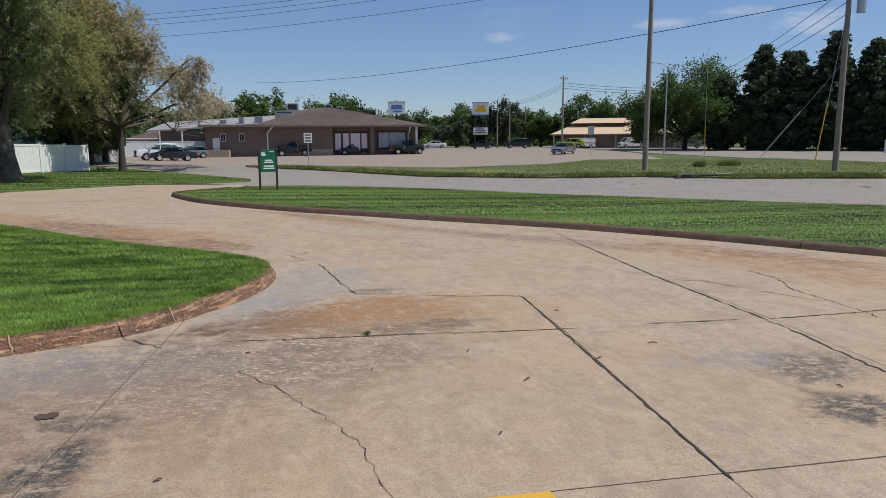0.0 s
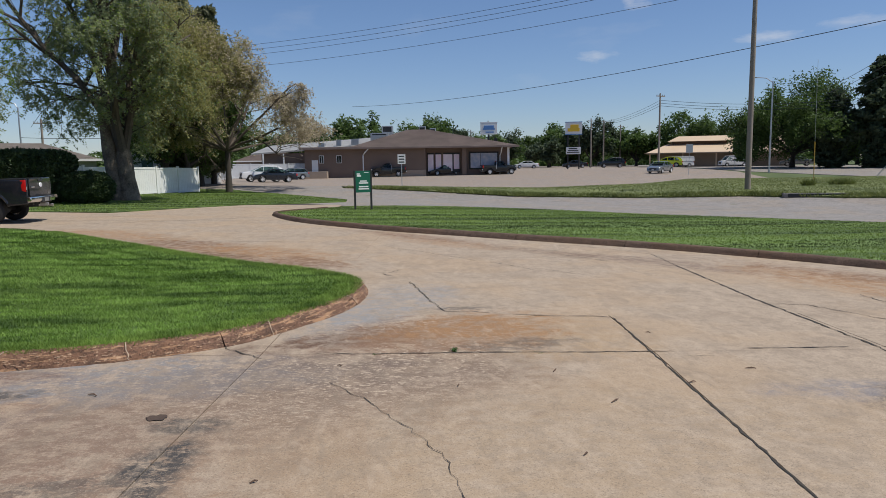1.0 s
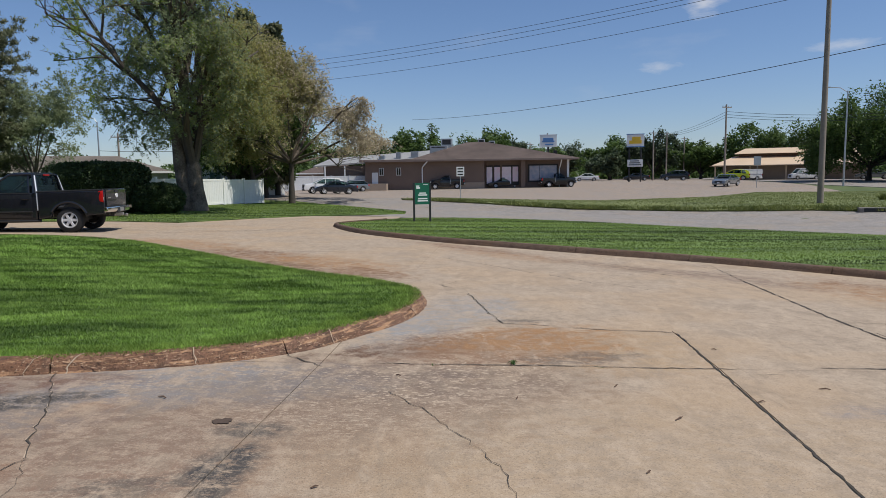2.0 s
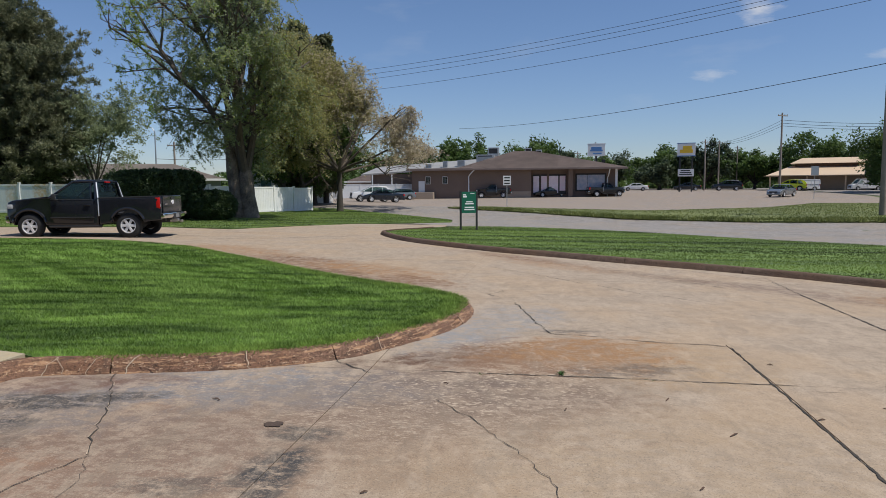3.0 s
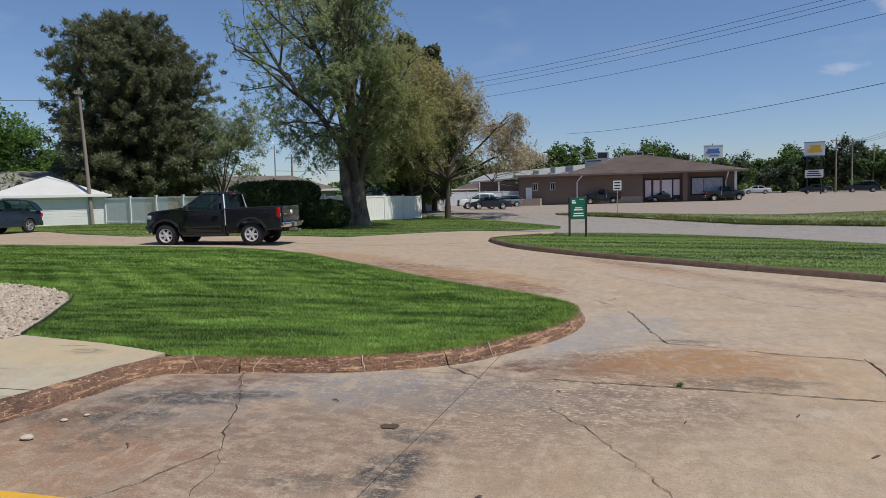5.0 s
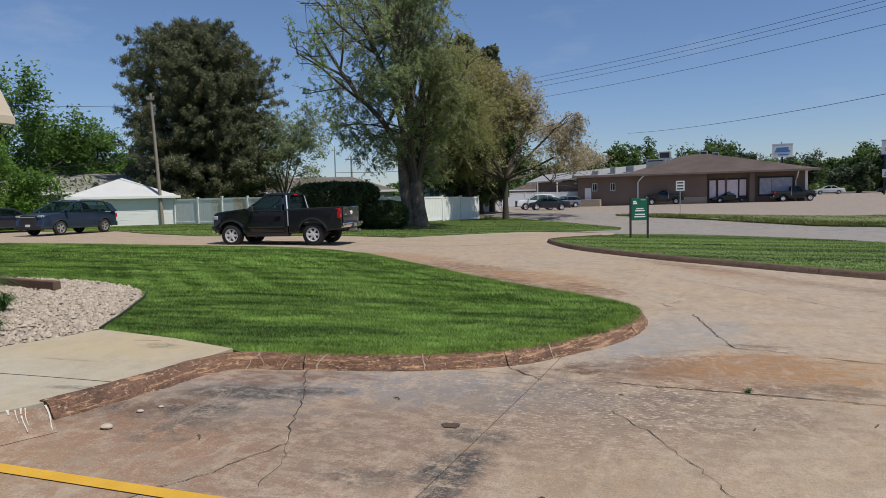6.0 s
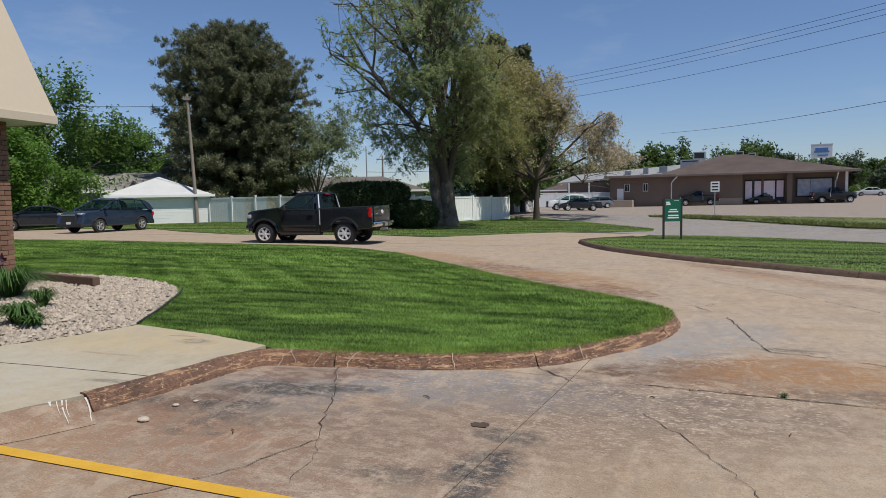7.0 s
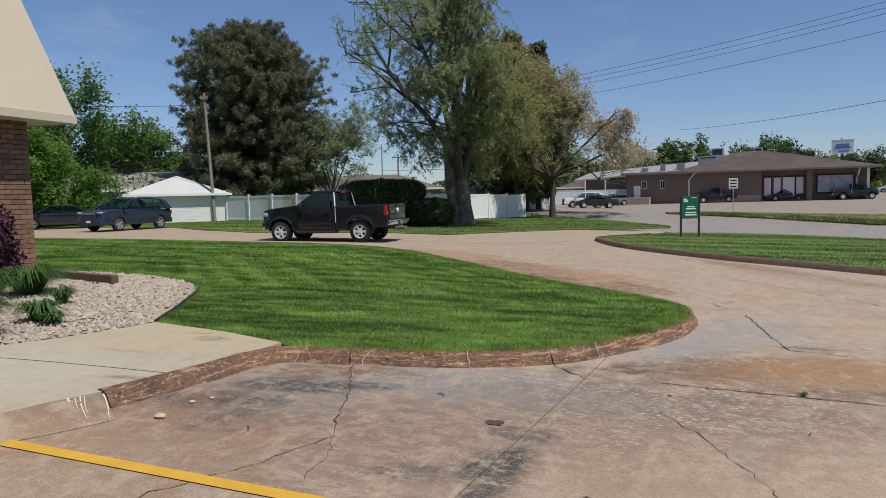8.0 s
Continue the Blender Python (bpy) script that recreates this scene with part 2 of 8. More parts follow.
RUST, ORANGE, GREYISH, SOOT = (0.175, 0.092, 0.05), (0.30, 0.165, 0.075), (0.215, 0.21, 0.21), (0.06, 0.056, 0.054)
FLECK = (0.50, 0.40, 0.30)
DRIVE_SPOTS = [
    # broad tones
    (-2.4, 4.3, 2.4, 1.9, 0, (0.235, 0.155, 0.11), 0.9), (0.1, 5.4, 1.7, 1.1, 10, (0.225, 0.155, 0.108), 0.75), (1.6, 4.0, 2.2, 1.1, 0, (0.35, 0.255, 0.16), 0.55),
    (-0.6, 5.0, 1.8, 1.0, 10, (0.20, 0.145, 0.108), 0.55), (2.2, 6.6, 1.0, 0.9, 20, (0.36, 0.25, 0.145), 0.7),
    # bluish bare patches along the kerb
    (-1.75, 5.65, 1.25, 0.55, 8, GREYISH, 0.95), (-2.95, 5.35, 0.8, 0.6, 20, GREYISH, 0.7), (0.3, 7.8, 0.6, 0.75, -20, (0.25, 0.25, 0.25), 0.95), (0.1, 6.9, 0.5, 0.4, 10, GREYISH, 0.8),
    # rust washed down from the kerb's end
    (0.25, 6.72, 1.0, 0.26, 20, (0.12, 0.07, 0.046), 1.0), (0.95, 7.05, 1.0, 0.5, 18, RUST, 1.0), (1.55, 7.0, 0.95, 0.75, 30, ORANGE, 0.95), (0.9, 6.35, 0.9, 0.3, 5, (0.20, 0.115, 0.07), 0.75),
    (-0.3, 5.6, 1.0, 0.5, 10, (0.15, 0.12, 0.105), 0.7), (0.5, 5.5, 1.1, 0.5, 15, (0.17, 0.125, 0.095), 0.6), (-2.6, 4.2, 1.2, 0.8, 10, (0.175, 0.12, 0.09), 0.55),
    (0.3, 5.65, 1.3, 0.55, 12, FLECK, 0.85), (-1.5, 5.75, 1.2, 0.4, 8, FLECK, 0.6), (0.4, 7.3, 0.7, 0.3, 15, FLECK, 0.7), (-0.2, 4.9, 1.2, 0.5, 10, FLECK, 0.5), (1.0, 6.2, 0.8, 0.3, 10, FLECK, 0.6),
    (-3.0, 4.8, 0.9, 0.5, 8, (0.20, 0.18, 0.165), 0.7), (-0.9, 5.4, 0.9, 0.35, 8, (0.2, 0.175, 0.16), 0.6),
    # oil, soot and tyre rubber
    (-2.98, 5.08, 0.55, 0.22, 6, SOOT, 1.0), (-3.35, 4.58, 0.62, 0.16, 12, SOOT, 1.0), (-2.96, 4.0, 0.34, 0.16, 10, SOOT, 1.0), (-3.2, 4.3, 0.6, 0.3, -10, SOOT, 0.75), (-2.5, 5.25, 0.4, 0.12, 10, SOOT, 0.8),
    (-0.93, 3.92, 0.19, 0.30, -18, SOOT, 1.0), (-0.90, 3.55, 0.11, 0.26, -12, SOOT, 0.9), (-1.34, 3.68, 0.36, 0.12, 8, SOOT, 0.6), (-0.88, 4.48, 0.28, 0.16, 0, SOOT, 0.9),
    (1.8, 6.3, 0.7, 0.2, 10, SOOT, 0.55), (1.55, 8.1, 0.4, 0.12, 0, SOOT, 0.6),
    (4.55, 4.35, 0.5, 0.35, 30, SOOT, 0.75), (4.05, 3.5, 0.4, 0.28, 10, SOOT, 0.95), (3.96, 4.65, 0.6, 0.22, 0, (0.20, 0.19, 0.20), 0.7),
    (1.0, 9.0, 0.7, 0.9, -20, (0.26, 0.255, 0.25), 0.8),
    # dirt against the walk's edge and rust along the far kerbs
    (-3.9, 4.2, 0.35, 0.9, -42, (0.15, 0.09, 0.06), 0.8), (-3.2, 3.7, 1.0, 0.6, 0, (0.27, 0.16, 0.10), 0.8), (-3.0, 5.6, 0.9, 0.25, 8, (0.15, 0.085, 0.06), 0.9), (-3.2, 3.1, 1.0, 0.4, -20, (0.30, 0.2, 0.12), 0.6),
    (-3.2, 15.6, 2.2, 0.8, -47, RUST, 1.0), (-1.4, 14.0, 2.0, 0.9, -45, ORANGE, 1.0), (-5.6, 18.4, 2.2, 0.8, -40, ORANGE, 0.85), (-0.6, 12.6, 1.0, 0.55, -50, RUST, 0.9), (-2.0, 13.6, 1.2, 0.3, -47, (0.13, 0.07, 0.04), 0.9),
    (2.0, 17.3, 2.2, 0.45, -55, RUST, 0.85), (4.4, 13.8, 1.8, 0.4, -52, (0.2, 0.14, 0.1), 0.8), (6.3, 11.7, 2.2, 0.5, -52, (0.19, 0.13, 0.095), 0.8), (9.4, 8.6, 2.4, 0.6, -52, ORANGE, 0.7), (8.2, 8.6, 3.0, 0.8, -72, ORANGE, 0.8), (8.6, 10.0, 2.0, 0.5, -60, RUST, 0.7),
    (2.6, 15.6, 1.6, 0.5, -52, ORANGE, 0.55),
]
M_CHIP = grained("chipped_concrete", (0.42, 0.33, 0.24), 0.9, 0.25, (8, 60), 0.2)
M_DRIVE = stained("driveway_concrete", (0.388, 0.308, 0.228), DRIVE_SPOTS, grit=0.6, wear=0.72)
M_KERB = stained("kerb_concrete", (0.175, 0.10, 0.067), [], fine=45.0, bump=0.9, scraped=True)
M_KERB_DARK = stained("dirty_kerb_concrete", (0.145, 0.098, 0.072), [], fine=45.0, bump=0.9)
M_WALK = stained("walk_concrete", (0.40, 0.348, 0.258), [(-4.9, 6.0, 1.3, 0.7, 10, (0.43, 0.34, 0.20), 0.8), (-4.6, 6.05, 0.22, 0.12, 0, SOOT, 0.5), (-4.9, 6.25, 0.16, 0.03, 10, (0.2, 0.11, 0.07), 0.9), (-5.6, 4.4, 1.2, 0.8, 0, (0.40, 0.385, 0.33), 0.6),
                                  (-4.25, 4.5, 0.25, 0.05, 5, SOOT, 0.5), (-5.0, 5.3, 0.3, 0.03, 0, (0.22, 0.15, 0.1), 0.6)], bump=0.1, grit=0.25, wear=0.3)
M_STREET = stained("street_concrete", (0.285, 0.262, 0.24), [], fine=40.0)
M_LOT = stained("lot_gravelled", (0.31, 0.262, 0.22), [], fine=20.0)
M_SUBBASE = grained("joint_dirt", (0.055, 0.045, 0.035), 0.95, 0.4, (4, 60), 0.4)
M_SOIL = grained("lawn_soil", (0.085, 0.135, 0.035), 0.95, 0.4, (1.2, 25), 0.4, hue=(0.08, 0.16, 0.03))
# stretched noise puts the mower's light and dark stripes into the turf colour
M_TURF = grained("close_turf", (0.085, 0.14, 0.03), 0.95, 0.5, (1.1, 9.0), 0.3, hue=(0.16, 0.215, 0.05), drag=(-0.80, 0.06, 1.0), half=0.16)
M_TURF_DRY = grained("verge_turf", (0.125, 0.16, 0.045), 0.95, 0.4, (0.35, 6.0), 0.3, hue=(0.24, 0.215, 0.10), half=0.22)
M_FIELD = grained("field_grass", (0.075, 0.11, 0.03), 0.95, 0.35, (0.08, 2.0), 0.3, hue=(0.12, 0.13, 0.05))
# blades with drag also carry in their colour the stripes that leaning grass shows
M_GRASS = leafy("grass_blades", (0.115, 0.24, 0.036), (0.36, 0.50, 0.11), 0.4, (2.0, 8.0), (0.10, 0.22, 1.0), 0.16, 0.13, 0.62)
M_GRASS_FRINGE = leafy("fringe_blades", (0.14, 0.27, 0.04), (0.42, 0.55, 0.12), 0.4, (2.5, 9.0), None, 0.2, 0.2, 0.5)
M_GRASS_ISLE = leafy("island_blades", (0.085, 0.155, 0.026), (0.27, 0.345, 0.075), 0.4, (1.3, 5.0), (-0.80, 0.05, 1.0), 0.12, 0.09, 0.75)
M_GRASS_STRIP = leafy("strip_blades", (0.115, 0.205, 0.032), (0.37, 0.455, 0.105), 0.4, (0.9, 4.0), (-0.35, 0.08, 1.0), 0.12, 0.12, 0.7)
M_GRASS_DRY = leafy("verge_blades", (0.12, 0.165, 0.04), (0.30, 0.31, 0.105), 0.4, (0.5, 3.0), None, 0.3, 0.2)
M_YELLOW = grained("yellow_paint", (0.62, 0.345, 0.02), 0.7, 0.2, (4, 60), 0.2, hue=(0.48, 0.30, 0.08))
M_BARK = grained("grey_bark", (0.13, 0.10, 0.075), 0.95, 0.45, (3, 18), 0.9)
M_BARK_PALE = grained("pale_bark", (0.15, 0.118, 0.088), 0.95, 0.7, (2.0, 14), 0.9, half=0.25)
M_BARK_LIMB = grained("limb_bark", (0.095, 0.076, 0.058), 0.95, 0.5, (2.0, 14), 0.9)
M_BARK_DARK = grained("dark_bark", (0.06, 0.05, 0.04), 0.95, 0.4, (3, 18), 0.9)
M_LEAF = leafy("fresh_leaves", (0.19, 0.30, 0.05), (0.46, 0.55, 0.13), 0.62)
M_LEAF_SAGE = leafy("sage_leaves", (0.22, 0.275, 0.14), (0.44, 0.48, 0.28), 0.6)
M_LEAF_OLIVE = leafy("olive_leaves", (0.27, 0.26, 0.085), (0.50, 0.465, 0.18), 0.5)
M_LEAF_PALE = leafy("pale_seed_leaves", (0.46, 0.39, 0.26), (0.68, 0.59, 0.44), 0.5)
M_LEAF_DEEP = leafy("deep_leaves", (0.075, 0.13, 0.032), (0.14, 0.21, 0.055), 0.4)
# the wide dark-to-pale range paints highlights into the needle colour
M_NEEDLE = leafy("pine_needles", (0.095, 0.135, 0.07), (0.36, 0.325, 0.185), 0.4, (0.5, 2.5), None, 0.5, 0.25)
M_CEDAR = leafy("cedar_needles", (0.06, 0.09, 0.048), (0.125, 0.16, 0.08), 0.35)
M_HEDGE = leafy("yew_leaves", (0.035, 0.06, 0.022), (0.085, 0.125, 0.04), 0.25)
M_PURPLE = leafy("purple_leaves", (0.05, 0.022, 0.032), (0.13, 0.05, 0.08), 0.25)
M_LILY = leafy("lily_leaves", (0.045, 0.11, 0.022), (0.11, 0.2, 0.05), 0.3)
M_VINYL = grained("white_vinyl", (0.72, 0.73, 0.72), 0.45, 0.06, (1.0, 12), 0.03)
FENCE_RUST = (0.55, 0.34, 0.11)
M_FENCE_OLD = stained("weathered_fence", (0.76, 0.77, 0.74), [(-24.3, 41.0, 0.5, 2.0, 0, FENCE_RUST, 0.85), (-23.0, 40.8, 0.35, 2.0, 0, FENCE_RUST, 0.6), (-26.4, 41.5, 0.4, 2.0, 0, FENCE_RUST, 0.5), (-21.3, 40.4, 0.4, 2.0, 0, FENCE_RUST, 0.45)], 0.6, bump=0.05, grit=0.1, wear=0.2)
M_WHITE = grained("white_paint", (0.78, 0.78, 0.76), 0.5, 0.05, (2, 30), 0.05)
M_BLACK = grained("black_paint", (0.02, 0.02, 0.02), 0.5, 0.2, (3, 40), 0.05)
M_GREEN = grained("sign_green", (0.005, 0.11, 0.06), 0.45, 0.06, (3, 40), 0.02)
M_BRICK = grained("brown_brick", (0.20, 0.108, 0.068), 0.85, 0.5, (8, 60), 0.4, obj=0.9, island=0.0)
M_MORTAR = grained("mortar", (0.25, 0.22, 0.185), 0.95, 0.15, (6, 70), 0.5)
M_BEIGE = grained("beige_metal_roof", (0.55, 0.46, 0.34), 0.55, 0.05, (0.8, 12), 0.05)
M_STORE = grained("brown_store_brick", (0.19, 0.135, 0.105), 0.9, 0.15, (0.5, 9), 0.2)
M_STORE_LOW = grained("tan_stone_base", (0.33, 0.26, 0.2), 0.9, 0.2, (0.8, 9), 0.3)
M_SHINGLE = grained("brown_shingles", (0.20, 0.155, 0.135), 0.9, 0.3, (0.5, 14), 0.3)
M_SHINGLE_GREY = grained("grey_shingles", (0.42, 0.40, 0.37), 0.9, 0.18, (0.5, 14), 0.3)
M_TAN_ROOF = grained("tan_metal_roof", (0.60, 0.45, 0.30), 0.5, 0.08, (0.3, 6), 0.05)
M_STEEL = grained("galvanised_steel", (0.5, 0.5, 0.5), 0.4, 0.12, (2, 30), 0.05, metal=0.8)
M_WOOD = grained("weathered_pole_wood", (0.26, 0.22, 0.18), 0.9, 0.3, (1.5, 20), 0.5)
M_TIMBER = grained("dark_timber", (0.12, 0.075, 0.05), 0.9, 0.3, (4, 40), 0.5)
M_STONE = grained("bench_stone", (0.30, 0.23, 0.17), 0.9, 0.2, (4, 40), 0.3)
M_PEBBLE = grained("pale_pebbles", (0.36, 0.30, 0.235), 0.85, 0.42, (6, 50), 0.2, island=1.0)
M_CHROME = grained("chrome", (0.75, 0.75, 0.76), 0.12, 0.05, (3, 30), 0.0, metal=1.0)
M_ALLOY = grained("alloy_rim", (0.72, 0.72, 0.73), 0.35, 0.08, (5, 50), 0.0, metal=0.25)
M_TYRE = grained("tyre_rubber", (0.018, 0.018, 0.018), 0.85, 0.3, (6, 60), 0.2)
M_PLASTIC = grained("black_plastic", (0.022, 0.022, 0.023), 0.6, 0.2, (5, 80), 0.1)
M_INSIDE = grained("dark_upholstery", (0.03, 0.03, 0.032), 0.9, 0.3, (5, 50), 0.1)
M_GLASS = glassy("tinted_glass", (0.02, 0.03, 0.032), 0.02, 0.32)
M_GLASS_DARK = glassy("privacy_glass", (0.008, 0.009, 0.010), 0.02, 0.12)
M_PANE = glassy("window_pane", (0.02, 0.025, 0.03), 0.03, 0.1)
M_RED_LENS = grained("red_lens", (0.55, 0.012, 0.012), 0.15, 0.1, (5, 60), 0.0)
M_CLEAR_LENS = grained("clear_lens", (0.42, 0.43, 0.44), 0.1, 0.05, (5, 60), 0.0)
M_GREY = grained("grey_siding", (0.33, 0.34, 0.34), 0.7, 0.1, (1, 20), 0.1)
M_WIRE = grained("black_cable", (0.025, 0.025, 0.027), 0.6, 0.2, (3, 30), 0.0)
M_CURB_WHITE = grained("plaster_smear", (0.52, 0.48, 0.42), 0.8, 0.1, (8, 60), 0.2)
M_LEAF_BRIGHT = leafy("bright_leaves", (0.10, 0.215, 0.03), (0.23, 0.38, 0.065), 0.5)
M_LEAF_MID = leafy("summer_leaves", (0.085, 0.17, 0.03), (0.19, 0.31, 0.065), 0.45)
M_ROOF_PALE = grained("pale_grey_shingles", (0.50, 0.50, 0.485), 0.8, 0.1, (1, 16), 0.2)
M_SHINGLE_MID = grained("brown_grey_shingles", (0.27, 0.235, 0.205), 0.9, 0.18, (0.5, 14), 0.3)
M_TAR = grained("old_tar", (0.075, 0.05, 0.036), 0.9, 0.3, (20, 90), 0.3)


# ---------------------------------------------------------------- mesh helpers
def smin(a, b, k):
    h = max(k - abs(a - b), 0.0) / k
    return min(a, b) - h * h * k * 0.25


def sstep(x, a, b):
    t = min(max((x - a) / (b - a), 0.0), 1.0)
    return t * t * (3 - 2 * t)


def gz(x, y):
    """Height of the ground: the drive falls gently to the street and the land beyond rises a little."""
    u = 0.0236 * x + 0.0073 * y
    s = 0.632 * x + 0.775 * y
    return -smin(-smin(-u, 0.2, 0.12), 0.5, 0.12) + 0.4 * sstep(s, 36.5, 43) + 0.8 * sstep(s, 60, 125)


def gz_all(x, y):
    """gz for arrays, at a coarse lattice where many points are wanted."""
    n = 160
    xa, ya = np.linspace(x.min() - 0.1, x.max() + 0.1, n), np.linspace(y.min() - 0.1, y.max() + 0.1, n)
    g = np.array([[gz(a, b) for b in ya] for a in xa])
    i, j = np.clip(((x - xa[0]) / (xa[1] - xa[0])).astype(int), 0, n - 2), np.clip(((y - ya[0]) / (ya[1] - ya[0])).astype(int), 0, n - 2)
    u, v = (x - xa[i]) / (xa[1] - xa[0]), (y - ya[j]) / (ya[1] - ya[0])
    return (g[i, j] * (1 - u) + g[i + 1, j] * u) * (1 - v) + (g[i, j + 1] * (1 - u) + g[i + 1, j + 1] * u) * v


def thing(name, m, label, category, group="", kind=""):
    ob = new(name)
    ob.empty_display_size = 0.2
    ob.matrix_basis = m
    return tagged(ob, label, category, group, kind)


def to_mesh(bm, name, mat, smooth=False):
    me = bpy.data.meshes.new(name)
    bm.to_mesh(me)
    bm.free()
    me.materials.append(mat)
    if smooth:
        me.polygons.foreach_set("use_smooth", [True] * len(me.polygons))
        me.set_sharp_from_angle(angle=radians(38))
    return me


def part(name, bm, mat, parent=None, label="", smooth=False, at=None):
    ob = new(name, to_mesh(bm, name, mat, smooth))
    ob.parent = parent
    if at is not None:
        ob.matrix_basis = at
    if label:
        ob["label"] = label
    return ob


def whole(name, bm, mat, label, category, kind="", group="", smooth=False, m=None):
    ob = new(name, to_mesh(bm, name, mat, smooth))
    if m is not None:
        ob.matrix_basis = m
    return tagged(ob, label, category, group, kind)


def box(bm, lo, hi, bevel=0.0, m=None, segs=2):
    lo, hi = Vector(lo), Vector(hi)
    mat = Matrix.Translation((lo + hi) / 2) @ Matrix.Diagonal((*(hi - lo), 1))
    if m is not None:
        mat = m @ mat
    made = bmesh.ops.create_cube(bm, size=1, matrix=mat)["verts"]
    if bevel:
        edges = list({e for v in made for e in v.link_edges})
        bmesh.ops.bevel(bm, geom=edges, offset=bevel, segments=segs, affect="EDGES", profile=0.6)
    return bm


def boxed(lo, hi, bevel=0.0, m=None):
    return box(bmesh.new(), lo, hi, bevel, m)


def tube(bm, pts, radii, sides=8, cap=True):
    pts = [Vector(p) for p in pts]
    rings = []
    for i, p in enumerate(pts):
        d = (pts[min(i + 1, len(pts) - 1)] - pts[max(i - 1, 0)]).normalized()
        a = d.orthogonal().normalized() if abs(d.z) > 0.9 else Vector((0, 0, 1)).cross(d).normalized()
        b = d.cross(a)
        r = radii[i] if isinstance(radii, (list, tuple)) else radii
        rings.append([bm.verts.new(p + r * (math.cos(t) * a + math.sin(t) * b)) for t in (2 * math.pi * k / sides for k in range(sides))])
    for q, w in zip(rings, rings[1:]):
        for k in range(sides):
            bm.faces.new((q[k], q[(k + 1) % sides], w[(k + 1) % sides], w[k]))
    if cap:
        bm.faces.new(rings[0][::-1])
        bm.faces.new(rings[-1])
    return bm


def tubed(pts, radii, sides=8):
    return tube(bmesh.new(), pts, radii, sides)


def prism(bm, outline, y0, y1, bevel=0.0, segs=2, m=None):
    """An outline in x and z, drawn out from y0 to y1."""
    a = [bm.verts.new((x, y0, z)) for x, z in outline]
    b = [bm.verts.new((x, y1, z)) for x, z in outline]
    f1, f2 = bm.faces.new(a), bm.faces.new(b[::-1])
    side = []
    for i in range(len(a)):
        j = (i + 1) % len(a)
        side.append(bm.faces.new((a[j], a[i], b[i], b[j])))
    bmesh.ops.recalc_face_normals(bm, faces=[f1, f2, *side])
    if bevel:
        edges = [e for f in (f1, f2) for e in f.edges]
        bmesh.ops.bevel(bm, geom=edges, offset=bevel, segments=segs, affect="EDGES", profile=0.6)
    if m is not None:
        bm.transform(m)
    return bm


def solid(bm, bottom, top):
    """A closed body between two rings of as many points."""
    a, b = [bm.verts.new(p) for p in bottom], [bm.verts.new(p) for p in top]
    fs = [bm.faces.new(a[::-1]), bm.faces.new(b)]
    for i in range(len(a)):
        j = (i + 1) % len(a)
        fs.append(bm.faces.new((a[i], a[j], b[j], b[i])))
    bmesh.ops.recalc_face_normals(bm, faces=fs)
    return bm


def slab(bm, corners, thick):
    """A pane or panel: corners in order, thickened along its normal to both sides."""
    c = [Vector(p) for p in corners]
    n = (c[1] - c[0]).cross(c[2] - c[0]).normalized() * thick / 2
    return solid(bm, [p - n for p in c], [p + n for p in c])


def catmull(pts, step):
    out = []
    p = [Vector((*q, 0)) for q in pts]
    p = [2 * p[0] - p[1], *p, 2 * p[-1] - p[-2]]
    for a, b, c, d in zip(p, p[1:], p[2:], p[3:]):
        k = max(1, int((c - b).length / step))
        for i in range(k):
            t = i / k
            out.append(0.5 * (2 * b + (c - a) * t + (2 * a - 5 * b + 4 * c - d) * t * t + (3 * b - a - 3 * c + d) * t ** 3))
    out.append(p[-2])
    return [(q.x, q.y) for q in out]


def inside(poly, x, y):
    hit = False
    for (x0, y0), (x1, y1) in zip(poly, poly[1:] + poly[:1]):
        if (y0 > y) != (y1 > y) and x < (x1 - x0) * (y - y0) / (y1 - y0) + x0:
            hit = not hit
    return hit


def sheet(name, poly, mat, dz, label, category, step=2.0, skirt=0.25):
    """A piece of ground over the land's height, with an edge that goes down."""
    from mathutils.geometry import delaunay_2d_cdt
    xs, ys = [p[0] for p in poly], [p[1] for p in poly]
    inner = [Vector((x, y)) for x in np.arange(min(xs) + step / 2, max(xs), step) for y in np.arange(min(ys) + step / 2, max(ys), step) if inside(poly, x, y)]
    edge = []
    for (x0, y0), (x1, y1) in zip(poly, poly[1:] + poly[:1]):
        k = max(1, int(math.hypot(x1 - x0, y1 - y0) / step))
        edge += [Vector((x0 + (x1 - x0) * i / k, y0 + (y1 - y0) * i / k)) for i in range(k)]
    vs, _, fs, *_ = delaunay_2d_cdt(edge + inner, [], [list(range(len(edge)))], 1, 1e-5)
    bm = bmesh.new()
    bv = [bm.verts.new((v.x, v.y, gz(v.x, v.y) + dz)) for v in vs]
    for f in fs:
        bm.faces.new([bv[i] for i in f])
    rim = [e for e in bm.edges if e.is_boundary]
    ext = bmesh.ops.extrude_edge_only(bm, edges=rim)["geom"]
    for v in ext:
        if isinstance(v, bmesh.types.BMVert):
            v.co.z -= skirt
    bmesh.ops.recalc_face_normals(bm, faces=bm.faces[:])
    return whole(name, bm, mat, label, category, "structure")


